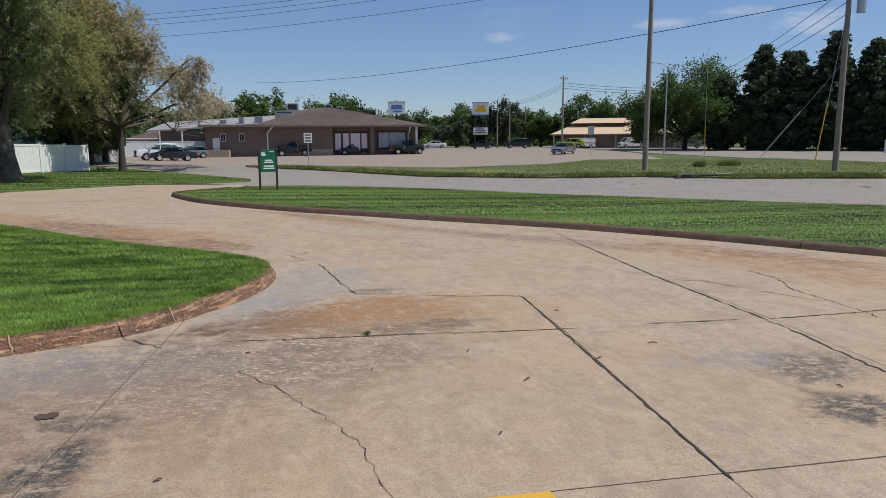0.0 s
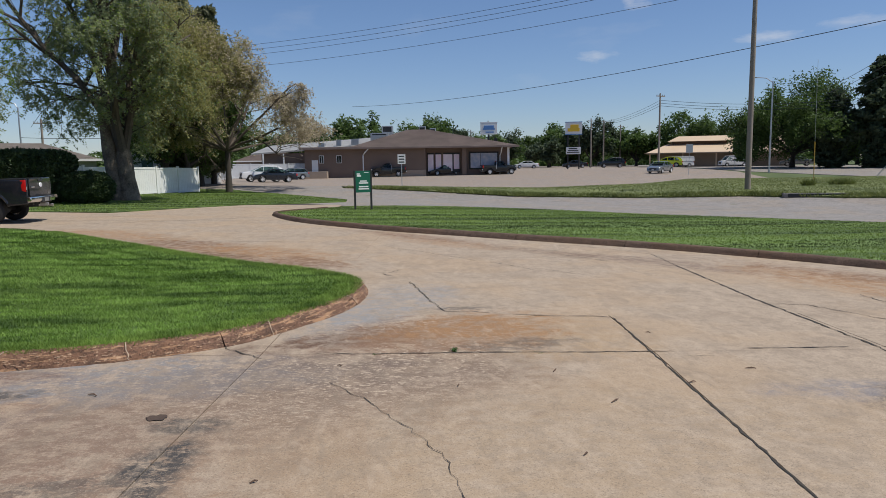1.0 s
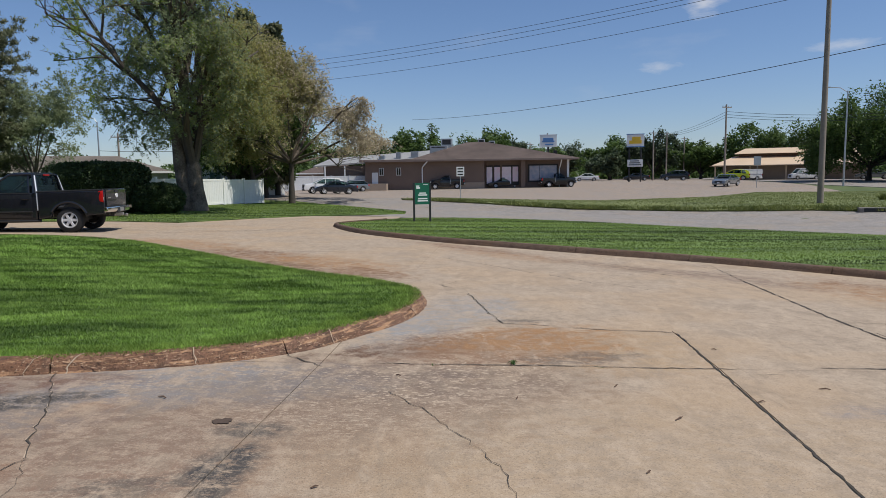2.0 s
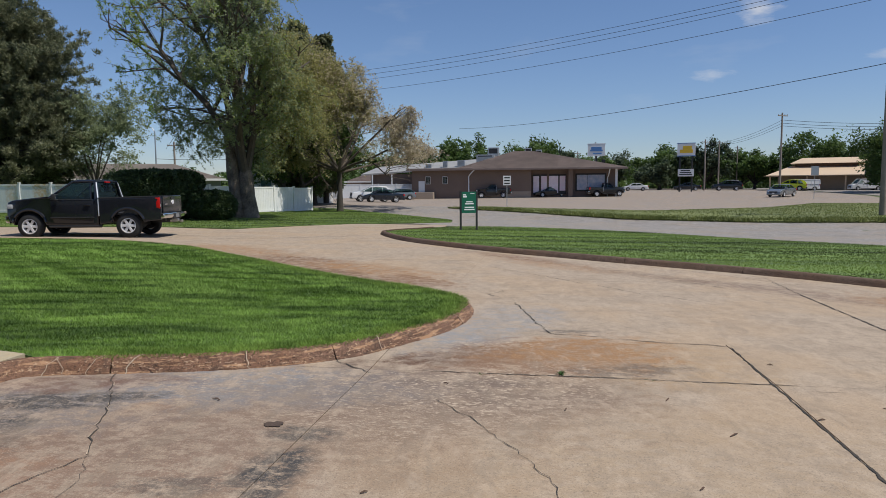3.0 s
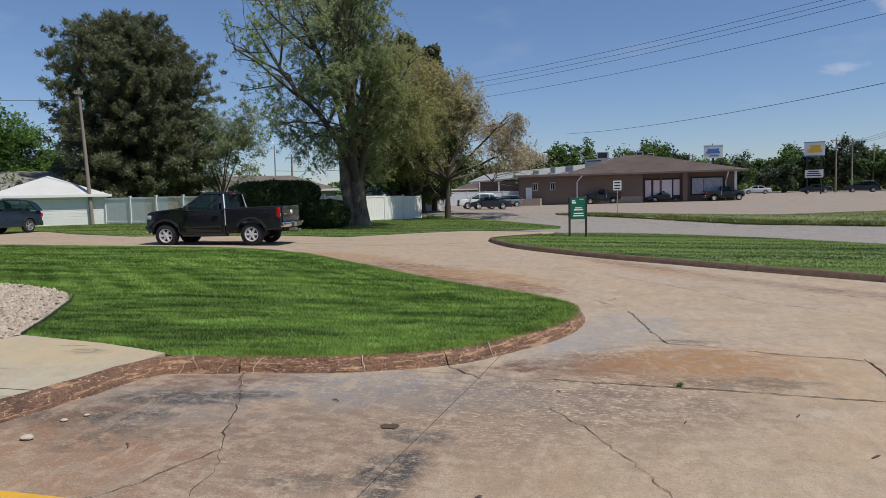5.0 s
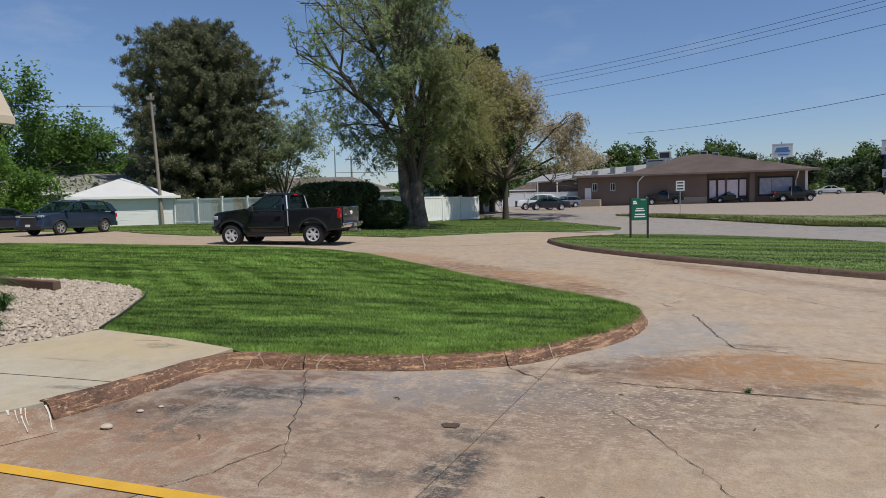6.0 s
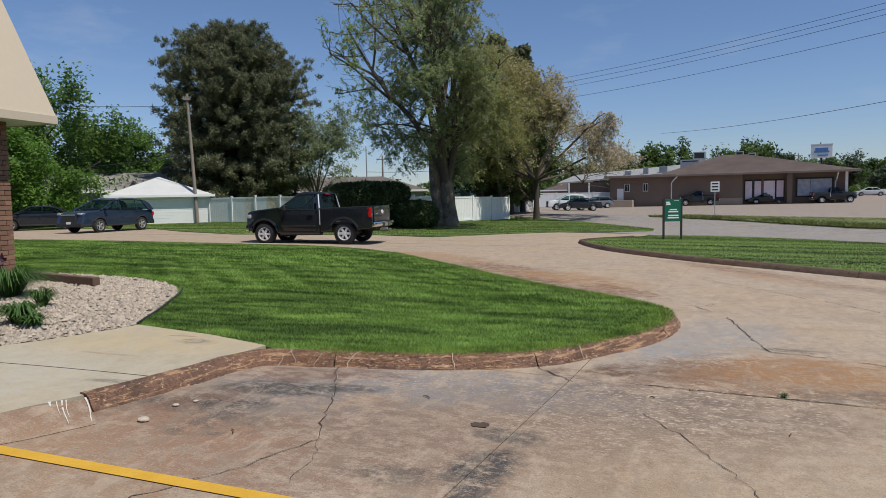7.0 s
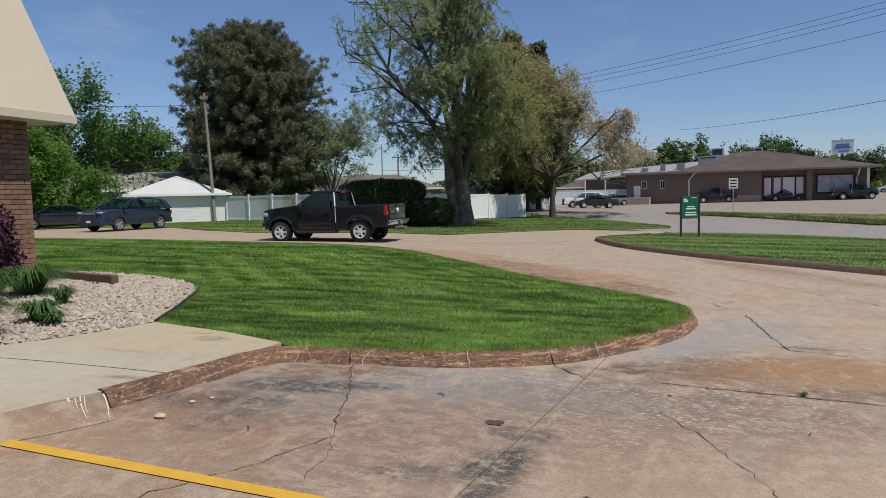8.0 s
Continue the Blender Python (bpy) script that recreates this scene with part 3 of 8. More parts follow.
def quad_mesh(name, v, mat, sides=4):
    """A mesh of loose faces from an array of corners."""
    me = bpy.data.meshes.new(name)
    n = len(v) // sides
    me.vertices.add(len(v))
    me.vertices.foreach_set("co", np.ascontiguousarray(v, dtype=np.float32).ravel())
    me.loops.add(n * sides)
    me.loops.foreach_set("vertex_index", np.arange(n * sides, dtype=np.int32))
    me.polygons.add(n)
    me.polygons.foreach_set("loop_start", np.arange(0, n * sides, sides, dtype=np.int32))
    me.update()
    me.materials.append(mat)
    return me


def leaf_quads(centres, size, rng, long=1.6, droop=0.0, up=0.35, radiate=False, face=None):
    """A pointed leaf for each centre, about it or out from it; face: how far the leaves turn their flat side to the sky's brightest part."""
    n = len(centres)
    d = rng.normal(size=(n, 3))
    d[:, 2] = d[:, 2] * 0.7 - droop
    if face is not None:
        flat = rng.normal(size=(n, 3)) * (1 - face) + np.array(SUN_TO) * 1.6 * face
        flat /= np.linalg.norm(flat, axis=1, keepdims=True) + 1e-9
        d -= (d * flat).sum(1, keepdims=True) * flat
        s = np.cross(d, flat)
    else:
        s = np.cross(d, rng.normal(size=(n, 3)) + (0, 0, up))
    d /= np.linalg.norm(d, axis=1, keepdims=True) + 1e-9
    s /= np.linalg.norm(s, axis=1, keepdims=True) + 1e-9
    k = size * rng.uniform(0.6, 1.35, (n, 1))
    a, b = d * k * long / 2, s * k / 2
    if radiate:
        centres = centres + a
    return np.stack([centres - a + b, centres + a, centres - a - b], 1).reshape(-1, 3)


def grass_on(name, poly, label, mat, count, tall, wide, rng, dz, stripe=None, hold=None, along_edge=None, comb=0.45):
    """Blades of grass over a piece of lawn, one object; stripe: the mower's direction and width, in which the blades lean."""
    xs, ys = np.array([p[0] for p in poly]), np.array([p[1] for p in poly])
    px, py = rng.uniform(xs.min(), xs.max(), count), rng.uniform(ys.min(), ys.max(), count)
    ok = np.zeros(count, bool)
    x0, y0, x1, y1 = xs, ys, np.roll(xs, -1), np.roll(ys, -1)
    for a, b, c, d in zip(x0, y0, x1, y1):
        if b != d:
            ok ^= ((b > py) != (d > py)) & (px < (c - a) * (py - b) / (d - b) + a)
    if hold is not None:
        ok &= hold(px, py)
    px, py = px[ok], py[ok]
    n = len(px)
    z = gz_all(px, py) + dz
    turn = rng.uniform(0, 2 * np.pi, n)
    h = tall * rng.uniform(0.55, 1.3, n)
    w = wide * rng.uniform(0.7, 1.3, n)
    lean = rng.normal(0, 0.75, (n, 2))
    if stripe:
        ang, width = stripe
        along = px * math.cos(ang) + py * math.sin(ang)
        across = px * -math.sin(ang) + py * math.cos(ang)
        if along_edge is not None:
            # the mower follows the kerb round
            far = np.full(n, 1e9)
            for (ax, ay), (bx, by) in zip(along_edge, along_edge[1:]):
                ex, ey = bx - ax, by - ay
                f = np.clip(((px - ax) * ex + (py - ay) * ey) / (ex * ex + ey * ey), 0, 1)
                far = np.minimum(far, (px - ax - f * ex) ** 2 + (py - ay - f * ey) ** 2)
            across = np.sqrt(far)
        q = across / width
        wave = np.zeros(n)
        for _ in range(14):
            ka, kl = rng.uniform(1.0, 9.0), rng.normal(0, 1.6 if along_edge is None else 0.5)
            wave += np.sin(ka * q + kl * along + rng.uniform(0, 6.3)) / ka ** 0.35
        way = np.tanh(0.75 * wave)
        lean += comb * way[:, None] * np.array([-math.sin(ang), math.cos(ang)])
        h *= 1 + 0.22 * way
    base = np.stack([px, py, z], 1)
    side = np.stack([np.cos(turn), np.sin(turn), 0 * turn], 1) * w[:, None] / 2
    tip = base + np.concatenate([lean * h[:, None] * 0.8, h[:, None]], 1)
    v = np.stack([base - side, base + side, tip], 1).reshape(-1, 3)
    ob = new(name, quad_mesh(name, v, mat, 3))
    return tagged(ob, label, "grass", "", "stuff")


RNG = np.random.default_rng(7)

# ---------------------------------------------------------------- ground, drive, street, lots
near = list(np.arange(-90, 131, 3.0))
far = [140, 160, 190, 230, 300, 420, 600, 900, 1400, 2200]
gx = [-f for f in far[::-1] if f > 95] + near + [f for f in far if f > 135]
gy = gx
bm = bmesh.new()
grid = [[bm.verts.new((x, y, gz(x, y) - 0.09)) for y in gy] for x in gx]
for a, b in zip(grid, grid[1:]):
    for i in range(len(gy) - 1):
        bm.faces.new((a[i], b[i], b[i + 1], a[i + 1]))
whole("ground", bm, M_FIELD, "flat grassy town land reaching the horizon", "ground", "structure")

STREET_NEAR = [(60, -22), (40, -2), (27, 11.2), (20.6, 17.4), (15.6, 22.2), (11.4, 25.9), (8.2, 29.4), (4.2, 31.8), (0.6, 33.4)]
VERGE_FRONT = [(0.3, 54.2), (4.6, 49.4), (11, 41.4), (17.1, 36.6), (21.8, 34.2), (25.4, 31.0), (31.6, 27.2), (52, 9), (72, -12)]
VERGE_BACK = [(90, 2), (66, 28), (50, 43), (50, 56), (40, 58), (33, 61), (24, 51), (14, 46.5), (8, 52), (3.4, 57.8)]
sheet("road", STREET_NEAR + [(-4, 38), (-10, 50), (-14, 60), (0.2, 60)] + VERGE_FRONT, M_STREET, -0.035, "light grey worn concrete side street", "road", 2.5)
sheet("parking_lot", [(-14, 60), (0, 60)] + [VERGE_BACK[-1]] + VERGE_BACK[-2:3:-1] + [(50, 80), (62, 130), (75, 210), (40, 230), (-60, 230), (-60, 100), (-30, 85), (-20, 70)],
      M_LOT, -0.045, "wide pale dusty concrete parking lot", "parking lot", 3.5)
sheet("far_road", [(110, -20), (66, 28.1), (50.1, 43), (50.1, 56), (51, 80), (63, 130), (78, 230), (110, 230), (92, 130), (78, 88), (80, 70), (130, 30)],
      M_STREET, -0.04, "grey main road beyond the verge", "road", 4.0)

# the concrete drive: a dirty base and cast slabs on it with open joints
DRIVE = [(-75, 19), (-75, 34), (-30, 34), (-27, 33.5), (-18, 27.2), (-11.5, 28.4), (-9, 27.9), (-7, 31), (-4.6, 34.2), (-4, 38), (0.6, 33.4), (0, 28), (8, 18), (16, 4), (16, -14), (-20, -14), (-20, 19)]
drive = sheet("driveway", DRIVE, M_SUBBASE, -0.026, "old stained concrete driveway with cracked slabs", "driveway", 2.0, 0.05)
# column lines of joints run slightly off the y axis, row lines along x
COLS = [(-74, -0.05), (-66, -0.05), (-58, -0.05), (-50, -0.05), (-43, -0.05), (-37, -0.05), (-31.2, -0.05), (-26.2, -0.05), (-21.5, -0.05), (-17.2, -0.05), (-13.2, -0.04),
        (-9.6, -0.02), (-6.6, 0.0), (-1.52, 0.150), (2.06, 0.158), (4.36, 0.165), (8.0, 0.17), (11.6, 0.17), (15.2, 0.17)]
ROWS_Y = [-13.5, -9.5, -5.6, -1.2, 2.93, 5.93, 7.42, 11.6, 12.9, 16.4, 19.9, 23.4, 26.9, 30.4, 33.9, 37.4]


def joint(i, j):
    y = ROWS_Y[j]
    x0, k = COLS[i]
    if j == 5:
        x = x0 + k * 6.1
        return Vector((x, 6.155 - 0.085 * max(-8, min(8, x)), 0))
    if j == 4:
        x = x0 + k * 3.0
        return Vector((x, 3.085 - 0.055 * x, 0))
    return Vector((x0 + k * y, y - (0.03 * (x0 + k * y) if 0 < j < 6 else (0.055 * (x0 + k * y) - 0.25 if j == 6 else 0.0)), 0))


DRIVE_CUT = [(x, y) for x, y in DRIVE]
for i in range(len(COLS) - 1):
    for j in range(len(ROWS_Y) - 1):
        wide = j >= 6 and i == 13
        if j >= 6 and i == 14:
            continue
        e = i + 2 if wide else i + 1
        c = [joint(i, j), joint(e, j), joint(e, j + 1), joint(i, j + 1)]
        mid = sum(c, Vector()) / 4
        if not any(inside(DRIVE_CUT, p.x, p.y) for p in (*c, mid)):
            continue
        # the cross joint at row 6 was cast through, and the far slabs have closed up
        gap = 0.006 if j < 6 else (0.0 if j < 8 else 0.003)
        flat = {5: (2, 3), 6: (0, 1)}.get(j, ())
        along = (c[2] - c[3]).normalized() if j == 5 else (c[1] - c[0]).normalized()
        c = [p + (along * gap * (1 if n in (0, 3) else -1) if n in flat else (mid - p).normalized() * gap) for n, p in enumerate(c)]
        # clip the slab to the drive's outline
        bm = bmesh.new()
        k = 6
        q = [[c[0].lerp(c[1], a / k).lerp(c[3].lerp(c[2], a / k), b / k) for b in range(k + 1)] for a in range(k + 1)]
        lift = 0.0015 * math.sin(i * 7.3 + j * 3.1) if j < 5 or j > 7 else 0.0
        vs = [[bm.verts.new((p.x, p.y, gz(p.x, p.y) + lift)) for p in row] for row in q]
        for a in range(k):
            for b in range(k):
                m4 = (q[a][b] + q[a + 1][b + 1]) / 2
                if all(inside(DRIVE_CUT, p.x, p.y) for p in (m4,)):
                    bm.faces.new((vs[a][b], vs[a + 1][b], vs[a + 1][b + 1], vs[a][b + 1]))
        if not bm.faces:
            bm.free()
            continue
        for v in [v for v in bm.verts if not v.link_faces]:
            bm.verts.remove(v)
        ext = bmesh.ops.extrude_edge_only(bm, edges=[e for e in bm.edges if e.is_boundary])["geom"]
        for v in ext:
            if isinstance(v, bmesh.types.BMVert):
                v.co.z -= 0.06
        bmesh.ops.recalc_face_normals(bm, faces=bm.faces[:])
        part("slab", bm, M_DRIVE, drive)


def crack(pts, width, seed, mat=M_SUBBASE, worn=False, jig=0.014):
    """A jagged crack with dirt in it, flush with the slab."""
    r = random.Random(seed)
    line = []
    for (x0, y0), (x1, y1) in zip(pts, pts[1:]):
        k = max(2, int(math.hypot(x1 - x0, y1 - y0) / 0.07))
        for i in range(k):
            t = i / k
            line.append((x0 + (x1 - x0) * t + r.gauss(0, jig), y0 + (y1 - y0) * t + r.gauss(0, jig)))
    line.append(pts[-1])
    bm = bmesh.new()
    last = None
    for i, (x, y) in enumerate(line):
        a, b = line[max(i - 1, 0)], line[min(i + 1, len(line) - 1)]
        d = Vector((b[0] - a[0], b[1] - a[1], 0)).normalized()
        n = Vector((-d.y, d.x, 0)) * width * r.uniform(0.25, 1.0) * (0.4 if i in (0, len(line) - 1) else 1)
        z = gz(x, y) + 0.0065
        pair = bm.verts.new((x + n.x, y + n.y, z)), bm.verts.new((x - n.x, y - n.y, z))
        if last:
            bm.faces.new((last[0], last[1], pair[1], pair[0]))
        last = pair
    part("crack", bm, mat, drive, "thin jagged crack filled with dirt")
    if worn:
        # chipped pale edges beside the crack, in short runs
        bm = bmesh.new()
        for (x, y), (u, v) in zip(line, line[1:]):
            if r.random() < 0.4:
                d = Vector((u - x, v - y, 0)).normalized()
                n = Vector((-d.y, d.x, 0)) * r.choice((-1, 1))
                a, b = width * 0.9, width * r.uniform(1.3, 2.2)
                bm.faces.new([bm.verts.new((p + n.x * w, q + n.y * w, gz(p, q) + 0.0055)) for p, q, w in ((x, y, a), (u, v, a), (u, v, b), (x - d.x * 0.01, y - d.y * 0.01, b * 0.6))])
        bmesh.ops.recalc_face_normals(bm, faces=bm.faces[:])
        part("chipped_edge", bm, M_CHIP, drive, "pale chipped crack edge")


crack([(3.23, 7.36), (2.99, 5.85), (2.76, 4.4), (2.52, 2.86)], 0.013, 30, jig=0.004)
crack([(5.3, 5.77), (5.60, 8.2), (6.17, 11.56)], 0.018, 31, jig=0.006)
crack([(5.3, 5.77), (5.06, 4.6), (4.95, 3.9)], 0.014, 32)
crack([(3.99, 5.89), (4.5, 5.85), (5.01, 5.83)], 0.012, 40, jig=0.005)
crack([(5.34, 5.78), (6.61, 5.81), (7.6, 5.88)], 0.012, 41, jig=0.005)
crack([(5.70, 7.95), (6.04, 7.83), (6.16, 7.52), (6.63, 6.33)], 0.009, 42, M_SUBBASE, True)
crack([(7.3, 8.45), (7.24, 7.75), (6.84, 7.07), (6.64, 5.8), (6.5, 5.0)], 0.010, 43)
crack([(-0.1, 6.2), (0.23, 6.13), (0.71, 6.09), (1.74, 6.02), (2.45, 5.93), (3.20, 5.88)], 0.010, 33, M_SUBBASE, True, 0.007)
crack([(3.24, 5.72), (3.53, 5.68)], 0.006, 34)
crack([(2.08, 7.69), (2.58, 7.53), (3.06, 7.46), (3.24, 7.37)], 0.010, 35, jig=0.006)
crack([(-2.84, 5.91), (-2.62, 5.4), (-2.4, 4.88), (-2.28, 4.45), (-2.11, 4.07)], 0.0065, 1, M_SUBBASE, True)
crack([(-2.11, 4.07), (-2.22, 3.75), (-2.32, 3.48), (-2.66, 2.87), (-3.1, 2.3)], 0.004, 2, M_SUBBASE, True)
crack([(-2.11, 4.07), (-1.98, 3.7), (-1.93, 3.35)], 0.002, 3)
crack([(0.02, 5.3), (0.31, 4.81), (0.52, 4.33), (0.70, 3.84), (0.73, 3.49), (0.76, 3.13), (0.86, 2.6)], 0.004, 4, M_SUBBASE, True)
crack([(1.9, 7.83), (1.34, 7.93), (1.27, 8.5), (1.22, 9.2), (1.14, 10.2)], 0.010, 5)
crack([(-0.59, 6.08), (-0.9, 6.4), (-1.06, 6.72)], 0.010, 6)
crack([(1.15, 14.98), (2.25, 13.26), (2.64, 12.49)], 0.008, 9)
crack([(2.86, 12.30), (3.44, 11.16)], 0.009, 14)
crack([(3.60, 11.24), (4.23, 10.29)], 0.006, 15)
crack([(4.61, 13.25), (5.16, 12.16)], 0.010, 16)
crack([(0.64, 11.12), (0.88, 11.09), (1.14, 11.44)], 0.007, 17)
crack([(0.78, 11.01), (0.99, 10.62)], 0.008, 18)
crack([(6.17, 11.56), (6.5, 13.2), (5.4, 15.0)], 0.008, 10)
crack([(-9.0, 21.4), (-5.5, 23.0), (-3.2, 24.6)], 0.02, 11)
crack([(-13.0, 23.8), (-8.6, 24.8), (-6.1, 26.4)], 0.02, 12)

# an old tar spot on the slab
bm = bmesh.new()
r = random.Random(5)
bm.faces.new([bm.verts.new((-1.115 + 0.07 * math.cos(a) * k, 4.66 + 0.058 * math.sin(a) * k, gz(-1.115, 4.66) + 0.006)) for a, k in ((2 * math.pi * i / 22, r.uniform(0.75, 1.15)) for i in range(22))])
part("tar_spot", bm, M_TAR, drive, "dark round tar spot")

# the yellow bay line
bm = bmesh.new()
last = None
for i in range(40):
    x = -4.12 + i * 0.145
    yc = 3.022 - 0.055 * x
    hw = 0.052
    pair = bm.verts.new((x, yc + hw, gz(x, yc) + 0.0085)), bm.verts.new((x, yc - hw, gz(x, yc) + 0.0085))
    if last:
        bm.faces.new((last[0], last[1], pair[1], pair[0]))
    last = pair
bmesh.ops.recalc_face_normals(bm, faces=bm.faces[:])
part("painted_line", bm, M_YELLOW, drive, "worn yellow parking line")

# ---------------------------------------------------------------- lawns and kerbs
KERB_A = catmull([(-3.69, 5.45), (-3.56, 5.74), (-2.87, 5.88), (-1.89, 6.09), (-0.97, 6.52), (-0.36, 7.22), (0.22, 8.18), (0.48, 9.2), (0.38, 10.05), (-0.3, 10.95),
                  (-1.9, 12.4), (-4.6, 15.55), (-7.2, 18.35), (-9.67, 19.55), (-12.9, 19.8), (-16.6, 20.1), (-23.8, 21.1), (-40, 22.4), (-60, 23)], 0.22)
ISLAND = catmull([(60, -32), (30, -8.5), (18, 1.2), (13.6, 5.4), (10.8, 9.05), (9.4, 11.15), (8.2, 12.75), (6.7, 14.4), (4.4, 16.35), (2.85, 17.75), (1.14, 19.3), (-1.2, 22.4), (-2.35, 25.6),
                  (-2.2, 26.9), (-1.2, 28.6), (0.7, 31.2), (4.2, 31.4), (8.1, 29.2), (11.2, 25.8), (15.4, 22.0), (20.4, 17.2), (27, 11.0), (40, -2.2), (60, -22.2)], 0.3)


def inward(path, d):
    """The path moved to its left by d."""
    out = []
    for i, (x, y) in enumerate(path):
        a, b = path[max(i - 1, 0)], path[min(i + 1, len(path) - 1)]
        t = Vector((b[0] - a[0], b[1] - a[1])).normalized()
        out.append((x - t.y * d, y + t.x * d))
    return out


def kerb(name, path, label, side, breaks, wide=0.18, high=0.135, rugged=1.0, mat=M_KERB):
    """A cast kerb along a path, in lengths with open cracks between them."""
    base = tagged(new(name), label, "kerb", "", "structure")
    prof = [(-0.02, -0.05), (0.0, 0.004), (0.008, high * 0.14), (0.018, high * 0.28), (0.03, high * 0.42), (0.044, high * 0.6), (0.06, high * 0.78), (0.075, high * 0.88), (0.09, high * 0.95), (0.12, high), (0.15, high * 1.01), (wide, high), (wide + 0.01, -0.05)]
    cuts = [0, *breaks, len(path) - 1]
    for a, b in zip(cuts, cuts[1:]):
        if b - a < 1:
            continue
        seg = []
        for i in range(a, b):
            (x0, y0), (x1, y1) = path[i], path[i + 1]
            k = max(1, int(math.hypot(x1 - x0, y1 - y0) / (0.035 if math.hypot(x0, y0) < 11 else 0.11)))
            seg += [(x0 + (x1 - x0) * j / k, y0 + (y1 - y0) * j / k) for j in range(k)]
        seg.append(path[b])
        bm = bmesh.new()
        rings = []
        for i, (x, y) in enumerate(seg):
            p, q = seg[max(i - 2, 0)], seg[min(i + 2, len(seg) - 1)]
            t = Vector((q[0] - p[0], q[1] - p[1])).normalized()
            n = Vector((-t.y, t.x)) * side
            e = Vector((0.008 * t.x, 0.008 * t.y)) * ((i == 0) - (i == len(seg) - 1))
            ring = []
            for u, v in prof:
                px, py = x + n.x * u, y + n.y * u
                # lumps, and flakes broken away in level beds
                lump = 0.010 * rugged * noise.noise(Vector((px * 5, py * 5, v * 6)))
                grain = 0.009 * rugged * noise.noise(Vector((px * 19, py * 19, v * 30)))
                bed = noise.noise(Vector((px * 3.2, py * 3.2, v * 60 + 7)))
                flake = 0.016 * rugged * max(0.0, bed - 0.12) if 0.005 < v < high * 0.99 else 0.0
                chip = 0.03 * rugged * max(0.0, noise.noise(Vector((px * 7 + 40, py * 7, 0))) - 0.28) if v > high * 0.7 and u < 0.14 else 0.0
                out = lump + grain - flake - chip
                ring.append(bm.verts.new((px - n.x * out + e.x, py - n.y * out + e.y, gz(x, y) + v + 0.5 * grain - 0.8 * chip)))
            rings.append(ring)
        for s, w in zip(rings, rings[1:]):
            for k in range(len(prof) - 1):
                bm.faces.new((s[k], s[k + 1], w[k + 1], w[k]))
        bm.faces.new(rings[0])
        bm.faces.new(rings[-1])
        bmesh.ops.recalc_face_normals(bm, faces=bm.faces[:])
        part("kerb_length", bm, mat, base, smooth=True)
    return base


def kerb_seam(base, path, x, y, side, width, mat, label, seed, high=0.135, slant=0.0):
    """An old mended crack that runs up the kerb's face and over its top."""
    i = min(range(1, len(path) - 1), key=lambda k: (path[k][0] - x) ** 2 + (path[k][1] - y) ** 2)
    t = Vector((path[i + 1][0] - path[i - 1][0], path[i + 1][1] - path[i - 1][1])).normalized()
    n = Vector((-t.y, t.x)) * side
    f = (Vector((x, y)) - Vector(path[i])).dot(t)
    r = random.Random(seed)
    bm, last = bmesh.new(), None
    for k, (u, v) in enumerate(((-0.012, 0.0), (-0.004, high * 0.14), (0.012, high * 0.38), (0.034, high * 0.66), (0.062, high * 0.90), (0.09, high * 1.02), (0.12, high * 1.05))):
        d = f + slant * u + r.gauss(0, 0.008)
        w = width * r.uniform(0.5, 1.3)
        c = Vector((path[i][0] + t.x * d + n.x * u, path[i][1] + t.y * d + n.y * u))
        pair = [bm.verts.new((c.x + t.x * h, c.y + t.y * h, gz(c.x, c.y) + v)) for h in (-w, w)]
        if last:
            bm.faces.new((last[0], last[1], pair[1], pair[0]))
        last = pair
    part("mended_crack", bm, mat, base, label)


def nearest(path, x, y):
    return min(range(len(path)), key=lambda i: (path[i][0] - x) ** 2 + (path[i][1] - y) ** 2)


KERB_ALL = catmull([(-4.02, 4.06), (-3.86, 4.6), (-3.74, 5.1), (-3.69, 5.45)], 0.12)[:-1] + KERB_A
kerb_lawn = kerb("kerb_lawn", KERB_ALL, "rust-stained flaking concrete kerb round the lawn and walk", 1,
     sorted({nearest(KERB_ALL, *p) for p in ((-2.8, 5.85), (-1.05, 6.5), (0.3, 8.5), (0.2, 10.3), (-2.5, 13), (-5, 16), (-8, 18.8), (-12, 19.8), (-18, 20.3), (-26, 21.3), (-36, 22))}), 0.18, 0.13, 1.35)
for k, (x, y, w, sl) in enumerate(((-3.05, 5.84, 0.004, 1.0), (-2.74, 5.91, 0.008, 1.0), (-1.72, 6.14, 0.006, 0.0), (-0.55, 6.92, 0.005, 0.4), (0.30, 8.45, 0.007, -1.2), (-3.4, 5.8, 0.005, 1.0), (-3.25, 5.82, 0.004, -0.8))):
    kerb_seam(kerb_lawn, KERB_A, x, y, 1, 0.75 * w, M_CHIP, "pale mortar in an old crack", k, slant=sl)
# pale tyre scrapes on the kerb's face
bm = bmesh.new()
r = random.Random(12)
